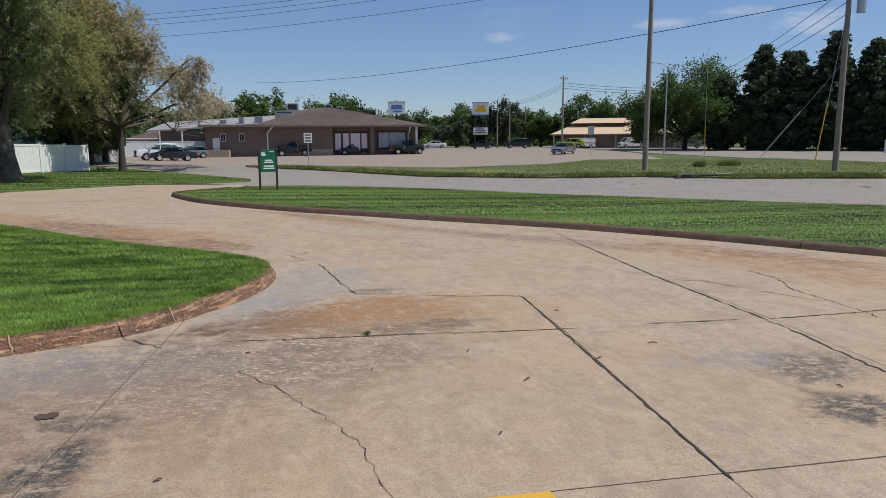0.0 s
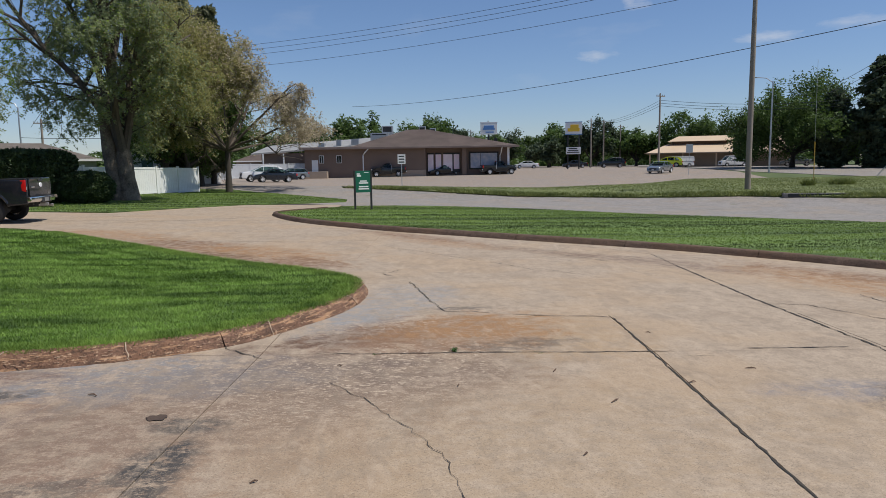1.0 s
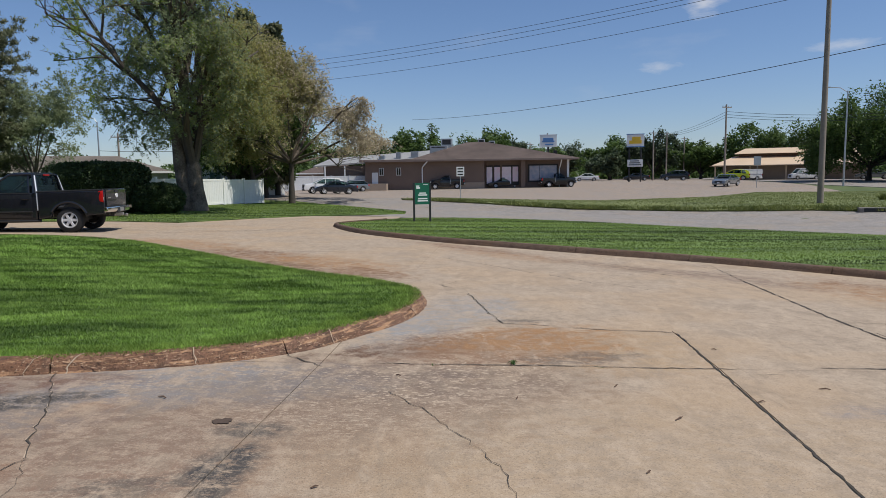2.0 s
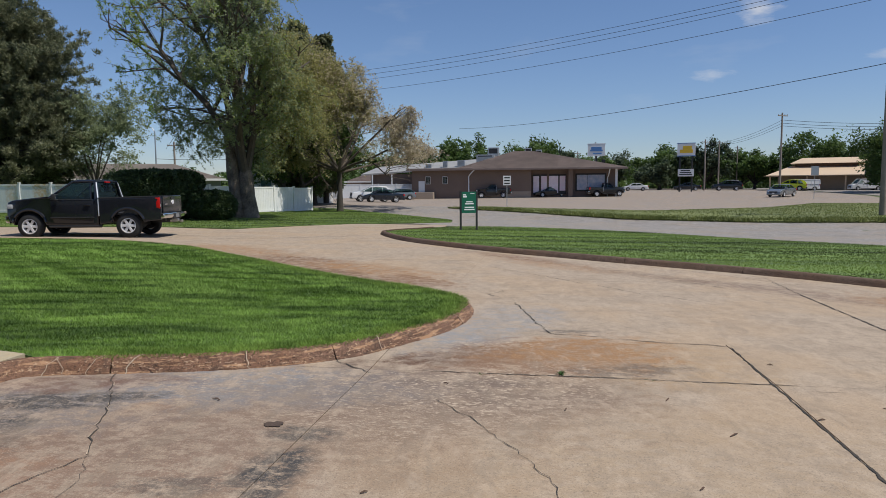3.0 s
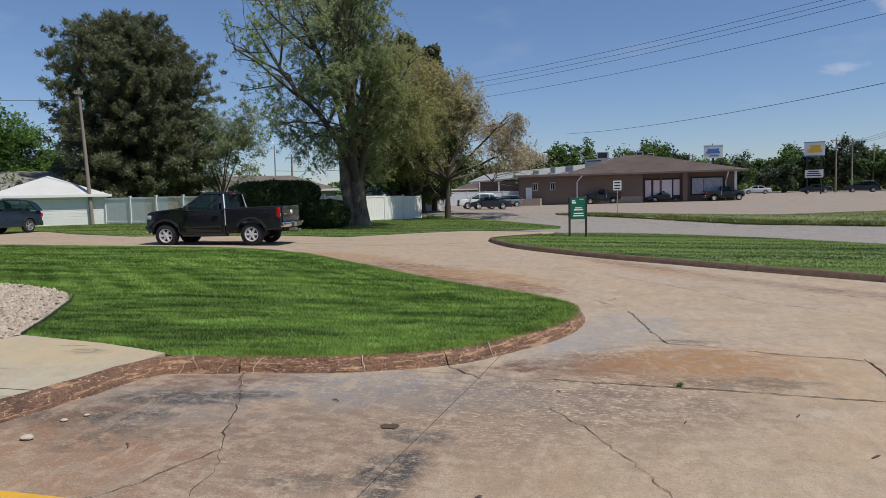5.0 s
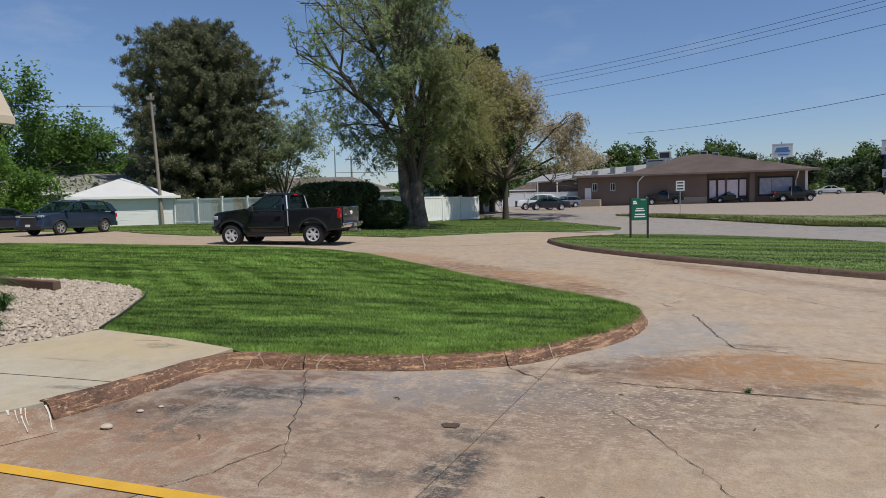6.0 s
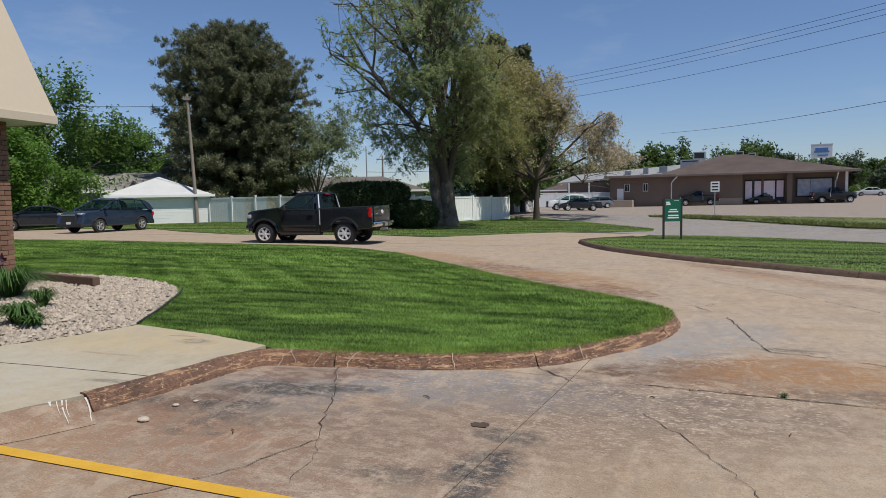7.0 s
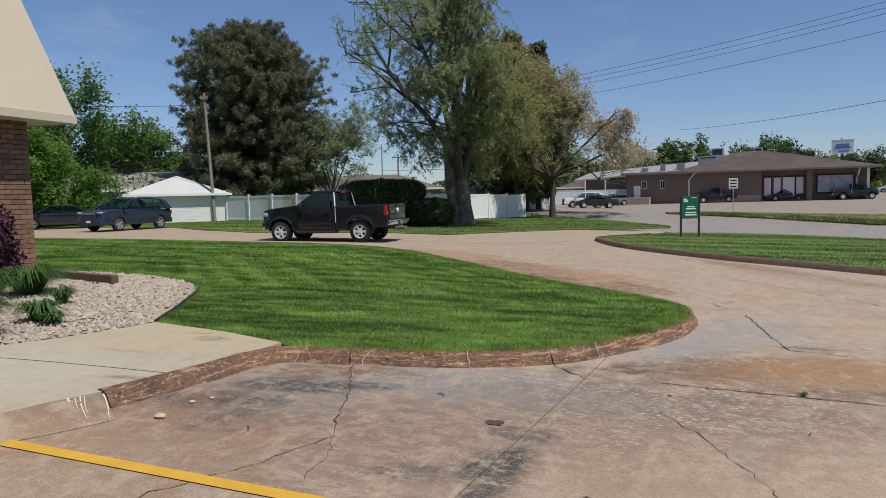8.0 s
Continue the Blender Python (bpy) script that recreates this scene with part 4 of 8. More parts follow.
for _ in range(150):
    i = r.randrange(3, 42)
    (xa, ya), (xb, yb) = KERB_A[i], KERB_A[i + 1]
    t = Vector((xb - xa, yb - ya)).normalized()
    nrm = Vector((-t.y, t.x))
    u, f = r.uniform(0.012, 0.075), r.uniform(0, 1)
    zc = 0.135 * min(0.95, 0.06 + u * 11.5) + 0.004
    l, h = r.uniform(0.01, 0.07), r.uniform(0.002, 0.006)
    px, py = xa + (xb - xa) * f + nrm.x * (u - 0.008), ya + (yb - ya) * f + nrm.y * (u - 0.008)
    m = Matrix.Translation((px, py, gz(px, py) + zc)) @ Matrix.Rotation(math.atan2(t.y, t.x) + r.gauss(0, 0.03), 4, "Z") @ Matrix.Rotation(radians(-62) + r.gauss(0, 0.1), 4, "X") @ Matrix.Rotation(r.gauss(0, 0.25) + (1.3 if r.random() < 0.18 else 0), 4, "Y")
    box(bm, (-l / 2, -0.0008, -h / 2), (l / 2, 0.0008, h / 2), 0, m)
scr = new("kerb_scrape", to_mesh(bm, "kerb_scrape", grained("scraped_concrete", (0.36, 0.245, 0.165), 0.9, 0.3, (9, 60), 0.3)))
tagged(scr, "pale scrapes on the kerb face", "scrape", "", "stuff")
cut_a = nearest(ISLAND, -2.2, 26.9) + 3
kerb("kerb_island", ISLAND[:cut_a + 8], "rust-stained concrete kerb round the sign island", -1,
     list(range(10, cut_a, 9)), mat=M_KERB_DARK)

LAWN_A = inward(KERB_A, 0.13)[2:]
LAWN_A = LAWN_A + [(-60, 10.9), (-12.4, 10.9), (-10.4, 10.85), (-9.2, 10.62), (-8.3, 10.2), (-7.55, 9.65), (-7.1, 9.0), (-6.4, 7.7), (-5.85, 6.66), (-4.6, 6.42), (-3.9, 6.2)]
sheet("lawn", LAWN_A, M_SOIL, 0.10, "mown green lawn inside the kerb", "lawn", 0.9)
LAWN_B = inward(ISLAND, -0.13)
sheet("lawn_island", LAWN_B, M_TURF, 0.09, "mown grass island with the green sign", "lawn", 1.6)
LAWN_N = [(-75, 36), (-40, 33.5), (-29, 33.2), (-27, 32.6), (-22.5, 29.2), (-18, 26.9), (-14.5, 27.4), (-11.5, 28.1), (-8.6, 27.5), (-6.8, 30.4), (-4.6, 33.4), (0.4, 37.8), (0.5, 39.9), (-4.7, 50.6), (-8.4, 56.5), (-13, 60), (-20, 69.5), (-30, 84.5), (-75, 84)]
sheet("lawn_north", LAWN_N, M_TURF, 0.03, "grass strip with trees along the fence", "lawn", 2.0)
VERGE = VERGE_FRONT + VERGE_BACK
sheet("verge", VERGE, M_TURF_DRY, 0.06, "rough grass verge with utility poles", "verge", 2.0)

# storm drain opening in the verge's edge
inlet = thing("storm_inlet", pose(24.7, 31.95, gz(24.7, 31.95), 0, 0, -22), "concrete kerb inlet with a dark drain slot", "drain")
part("cover_slab", boxed((-1.75, -0.05, 0.13), (1.75, 0.4, 0.165), 0.01), M_STREET, inlet)
# no hollow here: a solid black block paints the shade in the opening
part("drain_shade_block", boxed((-1.55, -0.06, -0.05), (1.55, 0.3, 0.129)), M_BLACK, inlet, "black block for the shade inside the drain")
for sx in (-1.66, 1.66):
    part("cheek", boxed((sx - 0.1, -0.09, -0.1), (sx + 0.1, 0.35, 0.131), 0.01), M_STREET, inlet)

STRIPE = (radians(8), 0.5)
for count, tall, lo, hi in ((500000, 0.036, 0, 9.6), (360000, 0.04, 9.6, 14.0), (250000, 0.05, 14.0, 30)):
    poly = [(max(x, -27), min(max(y, lo), hi)) for x, y in LAWN_A]
    grass_on("lawn_grass", poly, "short mown green grass in faint stripes", M_GRASS, count, tall, 0.012 if lo < 5 else (0.02 if lo < 12 else 0.035), RNG, 0.095, STRIPE, None, KERB_A[::4], 0.75)
grass_on("island_grass", [(min(max(x, -4), 26), max(y, 2)) for x, y in LAWN_B], "mown grass on the island in dark and light stripes", M_GRASS_ISLE, 330000, 0.034, 0.026, RNG, 0.085, (radians(-46), 0.55), None, ISLAND[::4], 0.9)
grass_on("strip_grass", [(max(x, -42), min(y, 62)) for x, y in LAWN_N], "mown grass under the trees", M_GRASS_STRIP, 200000, 0.04, 0.045, RNG, 0.025, (radians(-20), 1.1))
grass_on("verge_grass", [(min(x, 56), max(y, 10)) for x, y in VERGE], "uneven rough verge grass going to seed", M_GRASS_DRY, 170000, 0.055, 0.05, RNG, 0.05)
# a longer fringe where the mower misses, leaning over the kerb
edge_in, edge_out = inward(KERB_A, 0.42)[3:75], inward(KERB_A, 0.10)[3:75]
grass_on("lawn_fringe", edge_out + edge_in[::-1], "longer bright grass fringe along the kerb", M_GRASS_FRINGE, 900000, 0.058, 0.012, RNG, 0.095)
# taller weeds where the verge meets the street
band = [(0.4, 53.6), (4.7, 49.0), (11, 41.1), (17.1, 36.4), (21.8, 34.0), (25.4, 30.8), (31.6, 27.0), (52, 9.0), (52.4, 9.8), (32.1, 28.0), (26, 31.9), (22.1, 35.1), (17.5, 37.4), (11.4, 42.2), (5.1, 50.2)]
grass_on("verge_weeds", band, "tall dark weeds along the street's edge", M_GRASS_DRY, 1000000, 0.19, 0.06, RNG, 0.03, None, lambda x, y: np.sin(1.7 * x) + np.sin(0.63 * x + 1) + 0.8 * np.sin(4.1 * y) > RNG.uniform(-2.6, 1.6, len(x)))


for x, y, r0 in ((33.7, 41.6, 0.9), (30.6, 40.8, 0.4)):
    spot = [(x + r0 * math.cos(a), y + 0.5 * r0 * math.sin(a)) for a in np.arange(0, 6.2, 0.5)]
    grass_on("weed_tuft", spot, "tall unmown tuft of weeds on the verge", M_GRASS_DRY, 700, 0.42, 0.05, RNG, 0.03)


# ---------------------------------------------------------------- trees and shrubs
def branch(p, d, length, r, rng, bend=0.18, rise=0.0, k=5):
    pts, rad = [np.array(p, float)], [r]
    d = np.array(d, float) / np.linalg.norm(d)
    for i in range(k):
        d = d + rng.normal(0, bend, 3) + (0, 0, rise)
        d /= np.linalg.norm(d)
        pts.append(pts[-1] + d * length / k)
        rad.append(r * (1 - 0.75 * (i + 1) / k))
    return pts, rad, d


def hanging(tips, count, each, reach, fall, loose, rng):
    """Leaf places along many short hanging twigs that spring from the tips."""
    at = tips[rng.integers(0, len(tips), count)] + rng.normal(0, 0.18, (count, 3))
    way = rng.normal(size=(count, 3)) * (1, 1, 0.45)
    way /= np.linalg.norm(way, axis=1, keepdims=True)
    far = reach * rng.uniform(0.35, 1.25, (count, 1))
    t = rng.random((count, each, 1)) ** 0.8
    p = at[:, None] + way[:, None] * far[:, None] * t - np.array((0, 0, 1.0)) * fall * far[:, None] * t ** 1.8
    p = p + rng.normal(0, loose, p.shape)
    return p


def broad_tree(name, x, y, high, wide, trunk_r, leaf_mat, label, seed, leaves=30000, size=0.16, fork=0.22, bark=M_BARK, keep=None, levels=3, bare=0.0, droop=0.25, second=None, group="", spread=0.55, limbs=7, flare=1.6, env=None, steep=(0.55, 1.5), first=4, fuzz=0.045, skirt=0, limb_bark=None, twigs=None, twin=None, third=None, face=0.45):
    """A tapered trunk, limbs that fork, and loose leaves along the outer twigs."""
    rng = np.random.default_rng(seed)
    ob = thing(name, Matrix.Translation((x, y, gz(x, y))), label, "tree", group)
    bm = bmesh.new()
    lb = bmesh.new() if limb_bark else bm
    fz = high * fork
    lean = rng.normal(0, 0.03, 2)
    trunk = [(0, 0, -0.2), (0, 0, 0.15), (lean[0] * fz * 0.5, lean[1] * fz * 0.5, fz * 0.5), (lean[0] * fz, lean[1] * fz, fz)]
    crotch = (lean[0] * fz * 1.3, lean[1] * fz * 1.3, fz * 1.3)
    tube(bm, trunk + [crotch], [trunk_r * flare, trunk_r * (1 + (flare - 1) * 0.6), trunk_r, trunk_r * 0.9, trunk_r * 0.35], 12)
    if twin:
        # a second stem from the same foot
        tx, ty, tr, tz = twin
        tube(bm, [(tx * 0.4, ty * 0.4, -0.2), (tx * 0.75, ty * 0.75, fz * 0.5), (tx, ty, fz * 1.1), (tx * 1.25, ty * 1.25, tz)], [tr * 1.7, tr * 1.1, tr, tr * 0.55], 10)
    tips = []

    def grow(p, d, length, r, level):
        pts, rad, end = branch(p, d, length, r, rng, 0.16 if level else 0.12, 0.03 if level < 2 else -0.02, 5)
        if env is not None:
            ok = [bool(env(q)) for q in pts]
            stop = ok.index(False) if False in ok else len(ok)
            if stop < 2:
                return
            pts, rad = pts[:stop], rad[:stop]
        if r > (0.012 if limb_bark else 0.028) and (level < 3 or rng.random() < 0.5):
            tube(lb, pts, [max(q, 0.008) for q in rad], 7 if level < 2 else 4, False)
        if level >= levels - 1:
            for a, b in zip(pts[1:], pts[2:] + [pts[-1]]):
                tips.append((a + b) / 2)
        if level < levels:
            n = (first, 5, 5, 4)[min(level, 3)]
            last = len(pts) - 2
            for i in range(n):
                t = 0.3 + 0.7 * (i + rng.random()) / n
                j = min(int(t * 5), last)
                at = pts[j] + (pts[j + 1] - pts[j]) * min(t * 5 - j, 1.0)
                s = rng.normal(size=3)
                s -= s @ end * end
                s /= np.linalg.norm(s)
                go = end * 0.75 + s * 0.8 + (0, 0, 0.12)
                grow(at, go, length * rng.uniform(0.42, 0.62), rad[j] * 0.6, level + 1)

    top = np.array(trunk[-1], float)
    for i in range(limbs):
        a = 2 * math.pi * (i + rng.uniform(-0.3, 0.3)) / limbs
        up = rng.uniform(*steep) if i else max(3.0, steep[1])
        d = np.array([math.cos(a) * spread * 1.5, math.sin(a) * spread * 1.5, up])
        d /= np.linalg.norm(d)
        reach = (high - fz) * 0.66 * d[2] + wide * 0.5 * 0.72 * math.hypot(d[0], d[1])
        grow(top - (0, 0, rng.uniform(0, 0.12) * fz), d, reach, trunk_r * rng.uniform(0.5, 0.66), 0)
    for i in range(skirt):
        a = 2 * math.pi * (i + rng.uniform(-0.3, 0.3)) / skirt
        grow((0, 0, fz * rng.uniform(1.0, 2.6)), (math.cos(a), math.sin(a), rng.uniform(0.1, 0.7)), wide * rng.uniform(0.3, 0.42), trunk_r * 0.16, 1)
    part("trunk", bm, bark, ob, "", True)
    if limb_bark:
        part("branchwork", lb, limb_bark, ob, "dark forking limbs", True)
    tips = np.array(tips)
    if twigs:
        # whole hanging twigs are kept or left out, so that the crown has gaps
        each, reach, fall, loose = twigs
        p = hanging(tips, leaves // each, each, reach, fall, loose, rng)
        if keep is not None:
            p = p[keep(p[:, 0], rng)]
        c = p.reshape(-1, 3)
    else:
        share = rng.gamma(0.7, 1.0, len(tips))
        c = np.repeat(tips, np.minimum((leaves * share / share.sum() + 0.5).astype(int), 60 * leaves // len(tips) + 8), 0)
        c = c + np.clip(rng.normal(0, 1, c.shape), -1.5, 1.5) * (wide * fuzz, wide * fuzz, wide * fuzz * 1.1) + (0, 0, -0.02 * wide)
        if keep is not None:
            c = c[keep(c, rng)]
    c = c[rng.random(len(c)) > bare]
    c = c[c[:, 2] > 0.9]
    if second is not None:
        pick = second[1](c, rng)
        part("blossom", bmesh.new(), second[0], ob).data = quad_mesh("blossom", leaf_quads(c[pick], size, rng, 1.6, droop, face=face), second[0], 3)
        c = c[~pick]
    if third is not None:
        pick = third[1](c, rng)
        part("new_growth", bmesh.new(), third[0], ob).data = quad_mesh("new_growth", leaf_quads(c[pick], size, rng, 1.6, droop, face=face), third[0], 3)
        c = c[~pick]
    crown = part("crown", bmesh.new(), leaf_mat, ob)
    crown.data = quad_mesh("crown", leaf_quads(c, size, rng, 1.6, droop, face=face), leaf_mat, 3)
    return ob


def conifer(name, x, y, high, wide, label, seed, mat=M_NEEDLE, leaves=26000, size=0.3, shape=0.75, clear=0.12, group="", tufts=10, long=2.4, trunk_r=None, fuzz=0.028, dome=None):
    """A straight trunk with whorls of boughs and tufts of needles on them."""
    rng = np.random.default_rng(seed)
    ob = thing(name, Matrix.Translation((x, y, gz(x, y))), label, "tree", group)
    r0 = trunk_r or high * 0.018
    bm = bmesh.new()
    tube(bm, [(0, 0, -0.2), (0, 0, high * 0.5), (0, 0, high * 0.97)], [r0, r0 * 0.6, 0.03], 8)
    centres = []
    z = high * clear
    while z < high * 0.98:
        t = (z / high - clear) / (1 - clear)
        full = np.interp(t, *dome) if dome else None
        reach = wide * 0.5 * full * rng.uniform(0.86, 1.04) if dome else wide * 0.5 * (min(1.0, 0.55 + 1.6 * t) if t < 0.28 else (1 - (t - 0.28) / 0.74) ** shape) * rng.uniform(0.75, 1.15)
        n = rng.integers(12, 16) if dome else rng.integers(5, 8)
        off = rng.uniform(0, 6.3)
        for i in range(n):
            a = off + 2 * math.pi * i / n + rng.normal(0, 0.2)
            l = reach * (rng.uniform(0.72, 1.04) if dome else rng.uniform(0.6, 1.12))
            d = np.array([math.cos(a), math.sin(a), rng.uniform(-0.06, 0.1) + 0.22 * t if dome else rng.uniform(-0.05, 0.4) + 0.3 * t])
            pts, rad, _ = branch((0, 0, z), d, l, max(0.02, r0 * 0.28 * (1 - t)), rng, 0.06 if dome else 0.1, 0.03 if dome else 0.02, 4)
            tube(bm, pts, [max(q, 0.012) for q in rad], 5, False)
            m = max(2, int(tufts * l / (wide * 0.5)))
            for s in np.linspace(0.3, 1.05, m):
                j = min(int(s * 4), 3)
                centres.append(pts[j] + (pts[j + 1] - pts[j]) * (s * 4 - j) + rng.normal(0, (0.045 if dome else 0.06) * l + 0.1, 3) * (1, 1, 0.3 if dome else 0.5))
        z += high * (rng.uniform(0.027, 0.037) if dome else rng.uniform(0.03, 0.05))
    centres.append(np.array((0, 0, high * 0.97)))
    part("trunk", bm, M_BARK_DARK, ob, "", True)
    c = np.array(centres)
    c = np.repeat(c, max(1, int(leaves / len(c))), 0)
    c = c + rng.normal(0, 1, c.shape) * (wide * fuzz, wide * fuzz, wide * fuzz * (1.1 if dome else 0.7))
    crown = part("crown", bmesh.new(), mat, ob)
    crown.data = quad_mesh("crown", leaf_quads(c, size, rng, long, -0.7 if dome else -0.25, 0.35, bool(dome)), mat, 3)
    return ob


def clipped_shrub(name, m, lx, ly, hz, label, mat, seed, leaves, size, power=3.0, ruff=0.05, category="hedge", flare=0.0):
    """A trimmed shrub: a dark twig core and leaves over a rounded block."""
    rng = np.random.default_rng(seed)
    ob = thing(name, m, label, category)
    th, ph = rng.uniform(0, 2 * np.pi, leaves), np.arccos(rng.uniform(-1, 1, leaves))
    d = np.stack([np.sin(ph) * np.cos(th), np.sin(ph) * np.sin(th), np.cos(ph)], 1)
    k = (np.abs(d) ** power).sum(1) ** (-1 / power)
    p = d * k[:, None] * rng.uniform(0.88, 1.03, (leaves, 1))
    lumps = np.array([noise.noise(Vector(q * 2.2) + Vector((seed, 0, 0))) for q in p])
    p *= 1 + ruff * 2.4 * lumps[:, None]
    p = p * (lx / 2, ly / 2, hz / 2) + (0, 0, hz / 2)
    p[:, :2] *= (1 + flare * (p[:, 2:3] / hz - 0.5))
    p = p[p[:, 2] > 0.02]
    bm = bmesh.new()
    bmesh.ops.create_icosphere(bm, subdivisions=4, radius=1)
    for v in bm.verts:
        q = np.array(v.co)
        s = (np.abs(q) ** power).sum() ** (-1 / power) * 0.9
        v.co = Vector(q * s * (lx / 2, ly / 2, hz / 2)) + Vector((0, 0, hz / 2))
        w = 1 + flare * (v.co.z / hz - 0.5)
        v.co.x, v.co.y = v.co.x * w, v.co.y * w
    part("twig_core", bm, mat, ob, "", True)
    leaf = part("leaves", bmesh.new(), mat, ob)
    leaf.data = quad_mesh("leaves", leaf_quads(p, size, rng, 1.8), mat, 3)
    return ob


def at_ground(x, y, rz=0.0, dz=0.0):
    return pose(x, y, gz(x, y) + dz, 0, 0, rz)


# lateral axis across the view of the two big trees
LAT = np.array([0.953, 0.303])


# the great tree beside the hedge: wide and thin to one side, fuller low down
def in_great(c):
    u, z = c[..., :2] @ LAT, c[..., 2]
    w = u + 0.5 * np.sin(1.9 * z) + 0.35 * np.sin(4.7 * z + 1)
    left = -7.0 + 0.25 * np.clip(z - 9, 0, 9) + 0.75 * np.clip(8 - z, 0, 9)
    return (w > left) & (w < 4.2 - 0.55 * np.clip(z - 6.5, 0, 5) + 0.1 * np.clip(z - 12, 0, 9)) & ((z > 2.6 + 0.35 * np.clip(-u - 1, 0, 9)) | (np.abs(u) < 1.3))


def keep_great(c, rng):
    u, z = c[:, :2] @ LAT, c[:, 2]
    full = np.interp(u, (-7, -4.5, -2.4, -0.6, 2.0, 4), (0.55, 0.52, 0.5, 1.0, 1.0, 0.95)) * np.interp(z, (4, 8, 10, 12.5, 14.5), (1.0, 0.85, 0.5, 0.42, 0.10))
    gap = np.array([noise.noise(Vector(q * 0.55)) for q in c])
    return (rng.random(len(c)) < full * (0.9 + 2.8 * gap)) & in_great(c) & (u > -6.6 + 0.75 * np.clip(8 - z, 0, 9)) & (z > 2.6)


# the wide one: its outline falls away to one side
def in_wide(c):
    u, z = c[..., :2] @ LAT, c[..., 2]
    u = u + 0.45 * np.sin(2.3 * z) + 0.3 * np.sin(5.1 * z)
    top = np.interp(u, (-6.7, -4.7, -2.5, -0.4, 1.3, 2.4, 3.6, 5.6, 6.9), (13.2, 13.9, 13.0, 11.9, 11.0, 9.3, 8.3, 7.4, 5.4))
    return (z < top) & (u > -6.7) & (u < 7.0) & (np.abs(c[..., :2] @ np.array([-0.303, 0.953])) < 5.0)


def keep_wide(c, rng):
    u, z = c[:, :2] @ LAT, c[:, 2]
    full = np.interp(u, (-6, 0, 2, 4, 7), (1.0, 1.0, 0.95, 0.85, 0.75)) * np.interp(z - 0.5 * u, (7, 12), (1.0, 0.65))
    gap = np.array([noise.noise(Vector(q * 0.6)) for q in c])
    return (rng.random(len(c)) < full * (0.9 + 2.0 * gap)) & in_wide(c) & (z > 3.5 + 0.10 * np.clip(u, 0, 9))


def lateral(a, b, lo=0.05, hi=0.9):
    """Picks more leaves the farther they stand to one side, from a to b."""
    return lambda c, r: r.random(len(c)) < np.clip(np.interp(c[:, :2] @ LAT, (a, b), (lo, hi)), min(lo, hi), max(lo, hi))


broad_tree("shade_tree", -11.0, 38.2, 18.5, 14.5, 0.44, M_LEAF, "tall old shade tree with twin pale trunk and thin spring leaves", 5, 540000, 0.066, 0.13, M_BARK_PALE, keep_great, 3, 0.0, 0.6,
           (M_LEAF_OLIVE, lateral(0.6, 4.2)), limbs=6, spread=0.42, env=in_great, steep=(1.0, 2.6), first=8, flare=1.6, skirt=15, limb_bark=M_BARK_LIMB, twigs=(36, 0.8, 0.7, 0.05),
           twin=(-0.75, -0.15, 0.36, 5.2), third=(M_LEAF_SAGE, lateral(-2.2, -4.5, 0.1, 0.85)))
broad_tree("shade_tree", -8.2, 53.4, 16.5, 19.0, 0.20, M_LEAF_OLIVE, "wide olive and pale blossoming tree on a thin dark trunk", 11, 330000, 0.088, 0.20, M_BARK_DARK, keep_wide, 3, 0.0, 0.4,
           (M_LEAF_PALE, lateral(-2.5, 4.0, 0.1, 0.95)), limbs=13, spread=1.0, env=in_wide, twigs=(20, 1.0, 0.8, 0.07), limb_bark=M_BARK_LIMB, skirt=12, steep=(0.25, 1.5))
conifer("pine_tree", -32.9, 50.2, 16.1, 13.3, "broad dark pine with browned inner needles behind the fence", 3, M_NEEDLE, 330000, 0.075, 0.5, 0.08, tufts=19, long=3.2, fuzz=0.009, dome=((0, 0.12, 0.45, 0.70, 0.80, 0.88, 0.95, 1), (0.78, 0.97, 1, 0.98, 0.76, 0.55, 0.28, 0.06)))
conifer("pine_tree", -37.0, 58.5, 13.5, 9.0, "dark pine behind the fence", 4, M_NEEDLE, 26000, 0.3, 0.7, 0.1)
broad_tree("young_tree", -26.6, 51.8, 9.0, 6.0, 0.13, M_LEAF_SAGE, "young light green tree beside the pine", 21, 34000, 0.10, 0.2, M_BARK, None, 3, 0.1, twigs=(14, 0.6, 0.3, 0.08))
conifer("pine_tree", -13.7, 64.6, 16.9, 6.2, "dark pine rising behind the leafy trees", 6, M_NEEDLE, 20000, 0.42, 0.7, 0.1)
conifer("pine_tree", -11.7, 67.2, 16.1, 5.6, "dark pine rising behind the leafy trees", 8, M_NEEDLE, 20000, 0.42, 0.7, 0.1)
for k, (tx, ty, th) in enumerate(((-13.6, 57.5, 8.0), (-12.4, 59.0, 8.4), (-12.0, 62.5, 7.6))):
    broad_tree("dark_tree", tx, ty, th, 6.5, 0.24, M_LEAF_DEEP, "shaded leafy green tree in the yard behind the fence", 31 + k, 16000, 0.17, 0.25, M_BARK_DARK)
broad_tree("street_tree", -40.6, 33.6, 6.6, 7.0, 0.2, M_LEAF_BRIGHT, "low bright green tree above the parked cars", 41, 44000, 0.14, 0.16, M_BARK, limbs=10, spread=0.95, fuzz=0.05)
for k, (tx, ty, th, tw) in enumerate(((-48.5, 44, 12.0, 9), (-52, 57, 8.6, 8), (-60, 45, 11, 10))):
    broad_tree("backyard_tree", tx, ty, th, tw, 0.28, M_LEAF_MID, "full green tree in the yards behind the houses", 50 + k, 44000, 0.19, 0.16, M_BARK_DARK, limbs=10, spread=0.85, fuzz=0.05)

